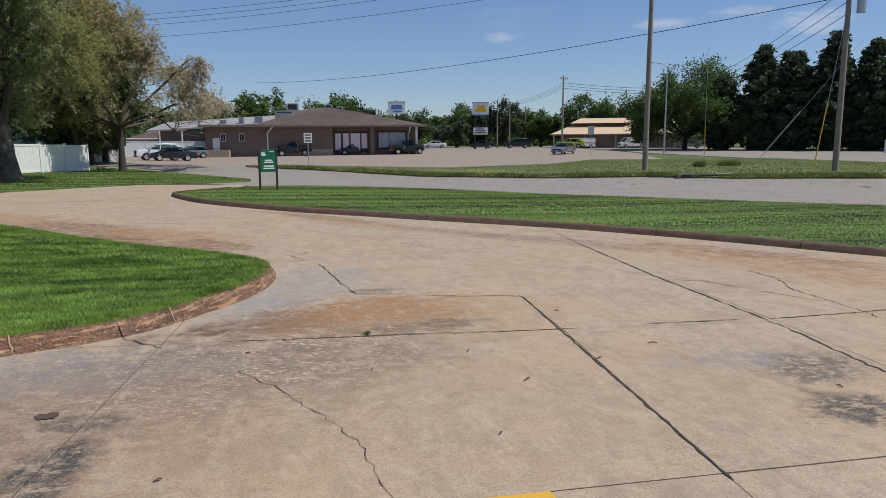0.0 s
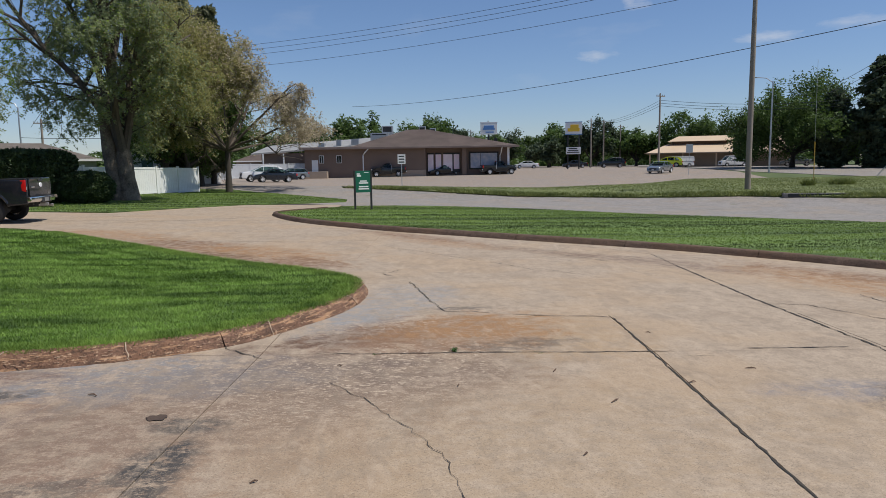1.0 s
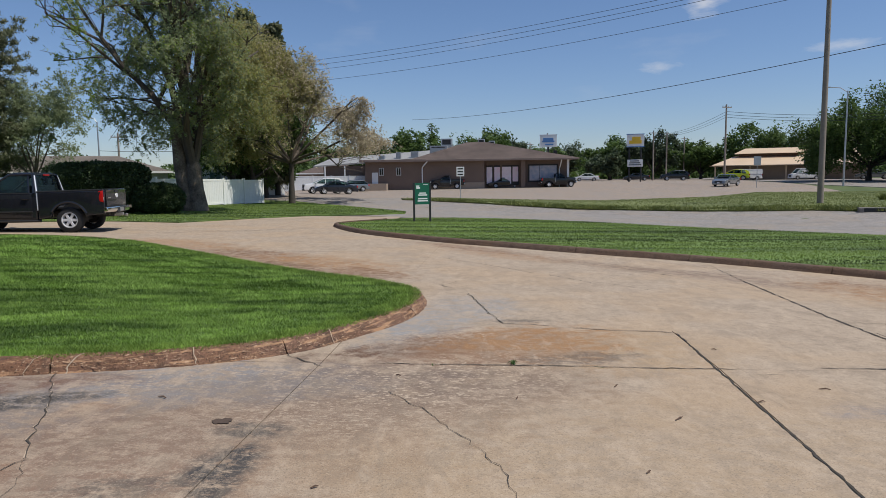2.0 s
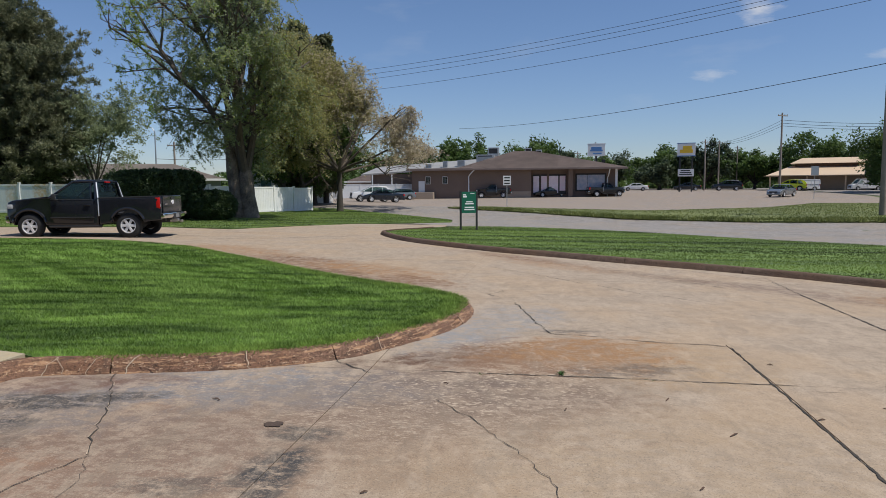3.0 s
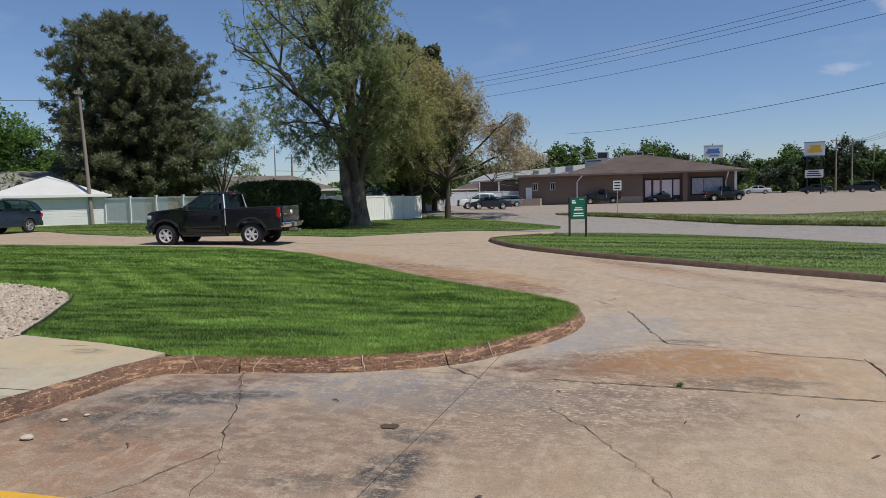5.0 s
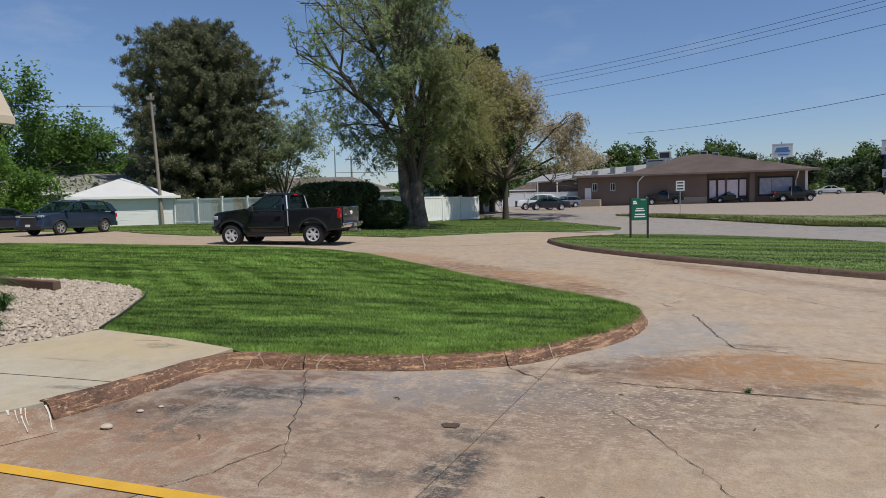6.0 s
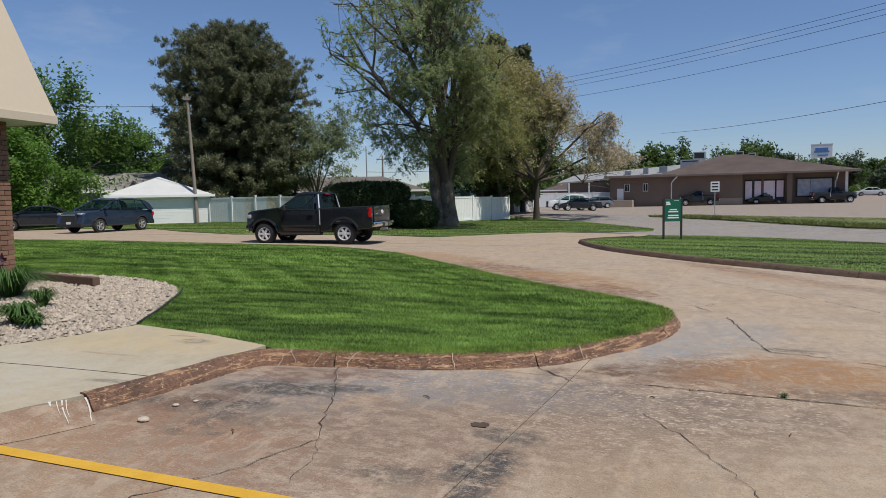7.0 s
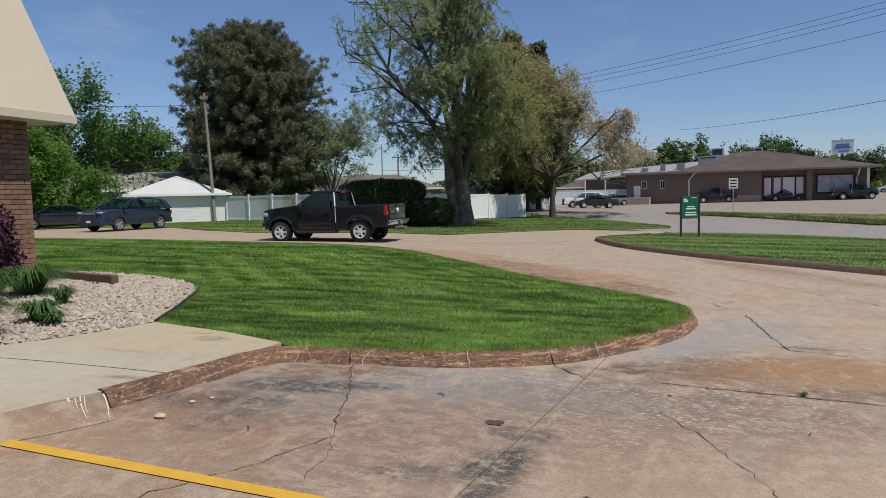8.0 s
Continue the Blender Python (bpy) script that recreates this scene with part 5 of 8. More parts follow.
clipped_shrub("hedge", at_ground(-14.45, 34.1, 23, 0.02), 4.35, 1.9, 2.45, "large clipped dark green yew hedge block", M_HEDGE, 2, 26000, 0.085, 4.5, 0.035, flare=0.18)
clipped_shrub("bush", at_ground(-11.75, 34.4, 20, 0.02), 2.35, 1.7, 1.5, "rounded clipped bush beside the old tree", M_HEDGE, 3, 14000, 0.075, 2.6, 0.05, "bush")
bench = thing("stone_bench", at_ground(-13.1, 31.3, 22, 0.05), "weathered brown stone slab bench before the hedge", "bench")
part("seat", boxed((-1.15, -0.2, 0.36), (1.15, 0.2, 0.47), 0.02), M_STONE, bench)
for sx in (-0.72, 0.55):
    part("leg", boxed((sx - 0.16, -0.16, 0.0), (sx + 0.16, 0.16, 0.362), 0.015), M_STONE, bench)


# ---------------------------------------------------------------- vehicles
def wheel(parent, x, y, r, wide, rim_r, side, spokes=6, rim_mat=M_ALLOY):
    """A tyre with a recessed spoked rim; y is the outer face, side +1 to the left."""
    bm = bmesh.new()
    prof = [(rim_r, 0.0), (rim_r + 0.015, 0.012), (r * 0.86, 0.0), (r * 0.96, -0.02), (r, -0.055), (r, -wide + 0.055), (r * 0.96, -wide + 0.02), (r * 0.86, -wide), (rim_r, -wide)]
    n = 28
    rings = [[bm.verts.new((q * math.cos(a), side * d, q * math.sin(a))) for q, d in prof] for a in (2 * math.pi * k / n for k in range(n))]
    for a, b in zip(rings, rings[1:] + rings[:1]):
        for k in range(len(prof) - 1):
            bm.faces.new((a[k], a[k + 1], b[k + 1], b[k]))
    bmesh.ops.recalc_face_normals(bm, faces=bm.faces[:])
    w = part("wheel", bm, M_TYRE, parent, "", True, pose(x, y, r))
    bm = bmesh.new()
    ring = [(rim_r + 0.004, 0.0), (rim_r - 0.02, 0.004), (rim_r - 0.035, -0.03), (rim_r - 0.04, -0.14)]
    rings = [[bm.verts.new((q * math.cos(a), side * d, q * math.sin(a))) for q, d in ring] for a in (2 * math.pi * k / n for k in range(n))]
    for a, b in zip(rings, rings[1:] + rings[:1]):
        for k in range(len(ring) - 1):
            bm.faces.new((a[k], a[k + 1], b[k + 1], b[k]))
    for k in range(spokes):
        t = Matrix.Rotation(2 * math.pi * k / spokes, 4, "Y")
        box(bm, (0.03, min(side * -0.012, side * -0.04), -0.038 * rim_r / 0.23), (rim_r - 0.02, max(side * -0.012, side * -0.04), 0.038 * rim_r / 0.23), 0.008, t, 1)
    bmesh.ops.recalc_face_normals(bm, faces=bm.faces[:])
    rim = part("rim", bm, rim_mat, w, "", True)
    part("hub_cap", tubed([(0, side * -0.045, 0), (0, side * 0.002, 0)], [0.062, 0.05], 14), rim_mat, w)
    part("brake_disc", tubed([(0, side * -0.13, 0), (0, side * -0.11, 0)], [rim_r - 0.045] * 2, 20), M_PLASTIC, w)
    return w


def arch(cx, cz, r, z0, n=9):
    """Points of a wheel arch from its front to its back, above z0."""
    a0 = math.asin(max(-1, min(1, (z0 - cz) / r)))
    return [(cx + r * math.cos(a), cz + r * math.sin(a)) for a in np.linspace(math.pi - a0, a0, n)]


def tuck(bm, rules):
    """Narrow a body: rules of (lowest z, factor) by height, blended."""
    for v in bm.verts:
        z = v.co.z
        for (z0, k0), (z1, k1) in zip(rules, rules[1:]):
            if z0 <= z <= z1:
                v.co.y *= k0 + (k1 - k0) * (z - z0) / (z1 - z0)
                break
    return bm


def pickup(m, body, label, group=""):
    """A full-size regular-cab pickup; x ahead from the rear axle, y to its left."""
    t = thing("pickup_truck", m, label, "pickup truck", group)
    wb, H = 3.11, 0.985
    # cab and front
    low = [(0.93, 0.42), (2.55, 0.42), *arch(wb, 0.40, 0.50, 0.44), (3.66, 0.48), (3.9, 0.55), (3.97, 0.70), (3.98, 1.08), (3.92, 1.185), (3.72, 1.235), (2.75, 1.335), (2.5, 1.35), (2.3, 1.28), (0.93, 1.27)]
    bm = prism(bmesh.new(), low, -H, H, 0.05, 3)
    for v in bm.verts:
        if v.co.x > 3.3:
            v.co.y *= 1 - 0.17 * ((v.co.x - 3.3) / 0.8) ** 2
        if v.co.x > 2.5 and v.co.z > 1.0:
            v.co.y *= 1 - 0.06 * (v.co.z - 1.0) / 0.2
    cab = part("cab_body", tuck(bm, [(0.3, 0.97), (0.75, 1.0), (1.0, 1.0), (1.3, 0.965)]), body, t, "dark metallic cab and bonnet", True)
    part("bonnet", prism(bmesh.new(), [(2.75, 1.352), (3.72, 1.25), (3.9, 1.2), (3.9, 1.17), (2.75, 1.32)], -0.62, 0.62, 0.012, 2), body, cab, "", True)
    # door skins stand a few millimetres proud and show their gaps
    for s in (-1, 1):
        bm = prism(bmesh.new(), [(1.08, 0.50), (2.30, 0.50), (2.42, 0.68), (2.42, 1.22), (1.08, 1.22)], -0.012, 0.012, 0.01, 2)
        bm.transform(Matrix.Translation((0, s * (H + 0.0), 0)))
        door = part("door", tuck(bm, [(0.3, 0.97), (0.75, 1.0), (1.0, 1.0), (1.3, 0.965)]), body, t, "", True)
        part("door_handle", boxed((1.16, s * 0.985 - 0.02, 1.06), (1.36, s * 0.985 + 0.035, 1.095), 0.012), body, door)
        part("door_moulding", boxed((1.06, s * 0.99 - 0.012, 0.66), (2.44, s * 0.99 + 0.016, 0.70), 0.008), M_PLASTIC, door, "dark lower side moulding")
        # greenhouse side: pillars and pane
        b0, b1, b2, b3 = (1.0, 1.245, 0.95), (2.50, 1.30, 0.93), (1.78, 1.83, 0.765), (1.08, 1.84, 0.775)
        pt = lambda q: Vector((q[0], s * q[2], q[1]))
        bm = bmesh.new()
        for a, b, r in ((b0, b3, 0.05), (b1, b2, 0.035), (b3, b2, 0.035), ((1.16, 1.25, 0.945), (1.22, 1.825, 0.772), 0.03)):
            tube(bm, [pt(a), pt(b)], [r, r * 0.9], 8)
        part("pillar", bm, body, t, "", True)
        part("side_window", slab(bmesh.new(), [pt((1.17, 1.245, 0.948)), pt((2.46, 1.28, 0.935)), pt((1.78, 1.82, 0.772)), pt((1.24, 1.83, 0.776))], 0.008), M_GLASS, t)
        part("window_seal", tubed([pt((1.12, 1.25, 0.962)), pt((2.44, 1.27, 0.95))], 0.012, 6), M_PLASTIC, t)
        mir = part("door_mirror", boxed((2.14, s * 1.0 + (0.0 if s > 0 else -0.24), 1.24), (2.28, s * 1.0 + (0.24 if s > 0 else 0.0), 1.44), 0.04), M_PLASTIC, t, "", True)
        part("mirror_glass", boxed((2.132, s * 1.12 - 0.085, 1.265), (2.142, s * 1.12 + 0.085, 1.415), 0.004), M_CHROME, mir)
        # lamps
        bm = prism(bmesh.new(), [(-1.14, 0.93), (-0.99, 0.97), (-0.96, 1.30), (-1.14, 1.31)], -0.05, 0.035, 0.015, 2)
        bm.transform(Matrix.Translation((0, s * 0.962, 0)))
        lamp = part("tail_light", bm, M_RED_LENS, t, "bright red tail light", True)
        part("reversing_lens", boxed((-1.152, s * 0.955 - 0.04, 1.0), (-1.138, s * 0.955 + 0.04, 1.10), 0.006), M_CLEAR_LENS, lamp)
        part("headlight", boxed((3.70, s * 0.80 - 0.10, 0.97), (3.945, s * 0.80 + 0.10, 1.11), 0.03), M_CLEAR_LENS, t, "", True)
    roof = solid(bmesh.new(), [(1.02, -0.80, 1.80), (1.88, -0.79, 1.775), (1.88, 0.79, 1.775), (1.02, 0.80, 1.80)], [(1.12, -0.68, 1.90), (1.72, -0.68, 1.90), (1.72, 0.68, 1.90), (1.12, 0.68, 1.90)])
    bmesh.ops.bevel(roof, geom=roof.edges[:], offset=0.03, segments=2, affect="EDGES")
    part("roof", roof, body, t, "", True)
    part("brake_light", boxed((0.995, -0.17, 1.80), (1.045, 0.17, 1.84), 0.008), M_RED_LENS, t, "high red brake light")
    part("windscreen", slab(bmesh.new(), [(2.54, -0.89, 1.31), (2.54, 0.89, 1.31), (1.86, 0.75, 1.81), (1.86, -0.75, 1.81)], 0.008), M_GLASS, t)
    part("rear_window", slab(bmesh.new(), [(0.965, 0.86, 1.26), (0.965, -0.86, 1.26), (1.045, -0.75, 1.80), (1.045, 0.75, 1.80)], 0.008), M_GLASS_DARK, t)
    part("rear_pillar", slab(bmesh.new(), [(0.95, 0.93, 1.25), (0.95, 0.84, 1.25), (1.04, 0.73, 1.82), (1.04, 0.79, 1.82)], 0.05), body, t, "pale reflecting cab corner")
    part("rear_pillar", slab(bmesh.new(), [(0.95, -0.93, 1.25), (0.95, -0.84, 1.25), (1.04, -0.73, 1.82), (1.04, -0.79, 1.82)], 0.05), body, t)
    seat = boxed((1.15, -0.75, 0.8), (1.75, 0.75, 1.15), 0.05)
    box(seat, (1.08, -0.75, 1.05), (1.25, 0.75, 1.5), 0.05)
    for y in (-0.42, 0.42):
        box(seat, (1.09, y - 0.14, 1.5), (1.2, y + 0.14, 1.72), 0.04)
    part("bench_seat", seat, M_INSIDE, t, "", True)
    part("dashboard", boxed((2.05, -0.85, 1.0), (2.45, 0.85, 1.26), 0.05), M_INSIDE, t)
    # load bed
    side = [(-1.16, 0.58), (-0.62, 0.53), *[(x, z) for x, z in arch(0.0, 0.41, 0.52, 0.50)], (0.90, 0.44), (0.90, 1.275), (-1.16, 1.325)]
    for s in (-1, 1):
        bm = prism(bmesh.new(), side, -0.05, 0.05, 0.035, 3)
        for v in bm.verts:
            r = math.hypot(v.co.x, v.co.z - 0.41)
            if v.co.y * s > 0 and r < 0.62:
                v.co.y += s * 0.02
        bm.transform(Matrix.Translation((0, s * 0.955, 0)))
        p = part("bed_side", tuck(bm, [(0.3, 0.985), (0.9, 1.0), (1.0, 1.0), (1.4, 0.985)]), body, t, "", True)
        lip = bmesh.new()
        tube(lip, [(x, s * 1.005, z) for x, z in arch(0.0, 0.41, 0.555, 0.60, 17)], 0.045, 8)
        part("arch_trim", lip, body, p, "", True)
        lip = bmesh.new()
        tube(lip, [(x, s * 0.972, z) for x, z in arch(wb, 0.40, 0.54, 0.54, 17)], 0.045, 8)
        part("arch_trim", lip, body, t, "", True)
        part("bed_rail", boxed((-1.15, s * 0.945 - 0.055, 1.29), (0.9, s * 0.945 + 0.05, 1.335), 0.012, Matrix.Rotation(radians(1.3), 4, "Y")), M_PLASTIC, p)
    part("bed_floor", boxed((-1.12, -0.92, 0.74), (0.9, 0.92, 0.80)), M_PLASTIC, t)
    part("bed_front", boxed((0.85, -0.92, 0.62), (0.91, 0.92, 1.27), 0.01), body, t)
    gate = prism(bmesh.new(), [(-1.20, 0.80), (-1.13, 0.80), (-1.11, 1.31), (-1.16, 1.345), (-1.205, 1.33), (-1.18, 1.22)], -0.86, 0.86, 0.012, 2)
    tail = part("tailgate", gate, body, t, "", True)
    part("gate_handle", boxed((-1.215, -0.16, 1.24), (-1.19, 0.16, 1.31), 0.01), M_PLASTIC, tail)
    bm = bmesh.new()
    tube(bm, [(-1.20, 0, 1.14), (-1.215, 0, 1.14)], [0.075, 0.07], 20)
    for v in bm.verts:
        v.co.y *= 1.55
    part("badge", bm, M_ALLOY, tail, "plain oval chrome badge")
    for y, w in ((0.62, 0.24), (-0.66, 0.14)):
        part("badge_bar", boxed((-1.208, y - w / 2, 1.06 if y > 0 else 0.86), (-1.196, y + w / 2, 1.10 if y > 0 else 0.885), 0.003), M_CHROME, tail)
    # bumpers, hitch, underside
    bump = prism(bmesh.new(), [(-1.22, 0.62), (-1.33, 0.63), (-1.36, 0.70), (-1.34, 0.785), (-1.20, 0.79)], -0.99, 0.99, 0.02, 2)
    bmesh.ops.bisect_plane(bump, geom=bump.verts[:] + bump.edges[:] + bump.faces[:], plane_co=(0, 0.78, 0), plane_no=(0, 1, 0))
    bmesh.ops.bisect_plane(bump, geom=bump.verts[:] + bump.edges[:] + bump.faces[:], plane_co=(0, -0.78, 0), plane_no=(0, 1, 0))
    for v in bump.verts:
        if abs(v.co.y) > 0.8:
            v.co.x += (abs(v.co.y) - 0.8) * 0.4
    rear = part("rear_bumper", bump, M_CHROME, t, "polished chrome rear bumper", True)
    part("bumper_step", boxed((-1.368, -0.33, 0.60), (-1.18, 0.33, 0.77), 0.02), M_PLASTIC, rear)
    part("number_plate", boxed((-1.382, -0.155, 0.63), (-1.366, 0.155, 0.75), 0.004), M_STEEL, rear, "plain blank number plate")
    part("tow_hitch", boxed((-1.42, -0.045, 0.50), (-1.15, 0.045, 0.58), 0.008), M_STEEL, t)
    part("front_bumper", prism(bmesh.new(), [(3.82, 0.50), (3.98, 0.52), (4.02, 0.62), (4.0, 0.74), (3.85, 0.76)], -0.93, 0.93, 0.03, 2), M_CHROME, t, "", True)
    part("grille", boxed((3.9, -0.62, 0.78), (3.98, 0.62, 1.08), 0.03), M_CHROME, t, "", True)
    part("exhaust_pipe", tubed([(-1.3, -0.72, 0.47), (-0.9, -0.70, 0.5), (-0.5, -0.5, 0.52)], 0.042, 10), M_STEEL, t)
    part("spare_tyre", tubed([(-0.72, 0, 0.46), (-0.72, 0, 0.66)], [0.34, 0.36], 22), M_TYRE, t)
    bm = boxed((-1.1, -0.5, 0.52), (3.9, -0.36, 0.68), 0.02)
    box(bm, (-1.1, 0.36, 0.52), (3.9, 0.5, 0.68), 0.02)
    box(bm, (0.9, -0.85, 0.44), (2.4, 0.85, 0.56), 0.02)
    tube(bm, [(0, -0.8, 0.40), (0, 0.8, 0.40)], 0.07, 10)
    tube(bm, [(wb, -0.8, 0.40), (wb, 0.8, 0.40)], 0.06, 10)
    tube(bm, [(0, -0.16, 0.40), (0, 0.16, 0.40)], 0.16, 12)
    part("chassis", bm, M_PLASTIC, t)
    for x in (0.0, wb):
        well = prism(bmesh.new(), [(x - 0.49, 0.55), *[(x + 0.49 * math.cos(a), 0.41 + 0.49 * math.sin(a)) for a in np.linspace(math.pi - 0.4, 0.4, 9)], (x + 0.49, 0.55)], -0.69, 0.69)
        part("wheel_liner", well, M_PLASTIC, t)
    # added pale tubes imitate the bright reflection on the painted cab corners
    for s in (-1, 1):
        part("cab_corner_glint", tubed([(0.915, s * 0.965, 0.72), (0.925, s * 0.965, 1.26), (1.03, s * 0.80, 1.80)], 0.022, 7), M_ALLOY, t, "added pale strip for the reflection on the cab's rear corner")
    for s in (-1, 1):
        part("side_step", tubed([(0.85, s * 0.93, 0.39), (2.5, s * 0.93, 0.39)], 0.045, 8), M_PLASTIC, t)
        for x in (0.0, wb):
            wheel(t, x, s * 0.985, 0.40, 0.27, 0.245, s)
    for ob in t.children_recursive:
        if ob.parent == t and ob.type == "MESH" and not ob.name.startswith("wheel"):
            for v in ob.data.vertices:
                if v.co.x < -0.55:
                    v.co.x = -0.55 + (v.co.x + 0.55) * 0.86
                elif v.co.x > 3.62:
                    v.co.x = 3.62 + (v.co.x - 3.62) * 0.7
            for sub in ob.children:
                if sub.name.startswith(("gate_", "badge", "number", "bumper_", "reversing", "bed_rail")):
                    for v in sub.data.vertices:
                        if v.co.x < -0.55:
                            v.co.x = -0.55 + (v.co.x + 0.55) * 0.86
    return t


def car(m, body, label, kind="sedan", group="", name=None, category="car", plate=True, rim=M_ALLOY):
    """A parked car; x ahead from the middle, y to its left."""
    shapes = {
        # length, half width, wheelbase, wheel r, roofline, glass side, windscreen, rear
        "sedan": (4.8, 0.90, 2.78, 0.33, [(-2.40, 0.55), (-2.36, 0.95), (-2.25, 1.02), (-1.55, 1.05)], [(-1.50, 1.04), (-0.85, 1.40), (0.35, 1.43), (1.25, 0.98)], [(1.25, 0.98), (2.1, 0.80), (2.36, 0.66), (2.40, 0.45)]),
        "suv": (4.95, 0.99, 2.82, 0.37, [(-2.45, 0.55), (-2.44, 1.02), (-2.38, 1.12)], [(-2.36, 1.14), (-2.12, 1.50), (-1.85, 1.64), (-1.3, 1.71), (-0.4, 1.74), (0.25, 1.69), (1.32, 1.18)], [(1.32, 1.18), (2.12, 1.10), (2.36, 1.0), (2.47, 0.5)]),
        "hatch": (4.5, 0.90, 2.65, 0.33, [(-2.25, 0.5), (-2.24, 0.95), (-2.15, 1.02)], [(-2.1, 1.03), (-1.55, 1.46), (0.2, 1.52), (1.15, 1.02)], [(1.15, 1.02), (2.0, 0.86), (2.2, 0.7), (2.25, 0.45)]),
        "van": (5.6, 1.0, 3.5, 0.36, [(-2.78, 0.5), (-2.78, 1.15)], [(-2.77, 1.17), (-2.72, 2.02), (-2.6, 2.08), (1.2, 2.08), (2.0, 1.25)], [(2.0, 1.25), (2.62, 1.08), (2.78, 0.85), (2.8, 0.5)]),
    }
    length, hw, wb, r, back, top, front = shapes[kind]
    t = thing(name or "car", m, label, category, group)
    xr, xf = -wb / 2 - (0.02 if kind != "suv" else 0.05), wb / 2
    sill = 0.30 if kind != "suv" else 0.36
    low = [(-length / 2 + 0.1, sill), *arch(xr, r, r + 0.05, sill), *arch(xf, r, r + 0.05, sill), (length / 2 - 0.1, sill), *front[::-1], *[(x, z - 0.02) for x, z in (top[-1], top[0])][1:], *back[::-1]]
    bm = prism(bmesh.new(), low, -hw, hw, 0.06, 3)
    for v in bm.verts:
        e = max(0.0, abs(v.co.x) - length * 0.33) / (length * 0.17)
        v.co.y *= 1 - 0.13 * e * e
    shell = part("body", tuck(bm, [(0.1, 0.95), (0.7, 1.0), (0.85, 1.0), (1.4, 0.9)]), body, t, "", True)
    # roof over panes
    inset = 0.78 if kind != "van" else 0.9
    zt = max(z for _, z in top)
    ring = [Vector((x, 0, z)) for x, z in top]
    wide = lambda z: hw * (0.965 - (0.965 - inset) * (z - top[0][1]) / (zt - top[0][1])) if z > top[0][1] else hw * 0.965
    for s in (-1, 1):
        bm = bmesh.new()
        for a, b in zip(ring, ring[1:]):
            tube(bm, [(a.x, s * wide(a.z), a.z), (b.x, s * wide(b.z), b.z)], 0.035 if kind != "van" else 0.05, 7)
        for fx in ((-0.25,) if kind in ("sedan", "hatch") else (-1.15, 0.0)):
            tube(bm, [(fx, s * wide(top[0][1]), top[0][1]), (fx, s * wide(zt), zt - 0.02)], 0.03, 6)
        part("pillar", bm, body, t, "", True)
    flat = [q for q in top if q[1] > zt - 0.08]
    x0, x1 = flat[0][0], flat[-1][0]
    w = wide(zt)
    bm = solid(bmesh.new(), [(x0 - 0.05, -w, zt - 0.03), (x1 + 0.05, -w, zt - 0.03), (x1 + 0.05, w, zt - 0.03), (x0 - 0.05, w, zt - 0.03)],
               [(x0 + 0.1, -w * 0.85, zt + 0.035), (x1 - 0.1, -w * 0.85, zt + 0.035), (x1 - 0.1, w * 0.85, zt + 0.035), (x0 + 0.1, w * 0.85, zt + 0.035)])
    part("roof", bm, body, t, "", True)
    for s in (-1, 1):
        edge = [(q.x, s * (wide(q.z) - 0.005), q.z) for q in ring]
        bm = bmesh.new()
        a = [bm.verts.new(p) for p in edge]
        b = [bm.verts.new((p[0], p[1] - s * 0.01, p[2])) for p in edge]
        bm.faces.new(a)
        bm.faces.new(b[::-1])
        bmesh.ops.recalc_face_normals(bm, faces=bm.faces[:])
        part("side_panel" if kind == "van" else "side_window", bm, body if kind == "van" else M_GLASS_DARK, t)
        if kind == "van":
            part("side_window", slab(bmesh.new(), [(1.0, s * 0.955, 1.28), (1.85, s * 0.955, 1.28), (1.35, s * 0.92, 1.86), (1.0, s * 0.92, 1.86)], 0.03), M_GLASS_DARK, t)
        part("door_mirror", boxed((top[-1][0] - 0.35, s * hw * 1.0 - 0.02 + (0 if s > 0 else -0.16), top[-1][1] + 0.02), (top[-1][0] - 0.2, s * hw * 1.0 + 0.02 + (0.16 if s > 0 else 0), top[-1][1] + 0.17), 0.03), body, t, "", True)
        bm = boxed((-0.16, s * hw - 0.004, sill + 0.4), (-0.02, s * hw + 0.03, sill + 0.43), 0.006)
        part("door_handle", bm, body, t)
        part("sill_trim", boxed((xr + r + 0.1, s * hw * 0.96 - 0.02, sill - 0.03), (xf - r - 0.1, s * hw * 0.96 + 0.03, sill + 0.06), 0.015), M_PLASTIC, t)
        part("headlight", boxed((front[1][0] - 0.12, s * hw * 0.72 - 0.16, front[2][1] - 0.05), (length / 2 - 0.05, s * hw * 0.74 + 0.1, front[2][1] + 0.05), 0.03), M_CLEAR_LENS, t, "", True)
        part("tail_light", boxed((-length / 2 - 0.005, s * hw * 0.76 - 0.12, back[1][1] - 0.2), (-length / 2 + 0.14, s * hw * 0.76 + 0.14, back[1][1]), 0.02), M_RED_LENS, t, "", True)
        for x in (xr, xf):
            wheel(t, x, s * (hw - 0.005), r, 0.22, r * 0.66, s, 5, rim)
    p, q = ring[-1], ring[-2]
    part("windscreen", slab(bmesh.new(), [(p.x, -wide(p.z), p.z), (p.x, wide(p.z), p.z), (q.x, wide(q.z), q.z), (q.x, -wide(q.z), q.z)], 0.01), M_GLASS_DARK, t)
    p, q = ring[0], ring[1]
    part("rear_window", slab(bmesh.new(), [(p.x, wide(p.z), p.z), (p.x, -wide(p.z), p.z), (q.x, -wide(q.z), q.z), (q.x, wide(q.z), q.z)], 0.01), body if kind == "van" else M_GLASS_DARK, t)
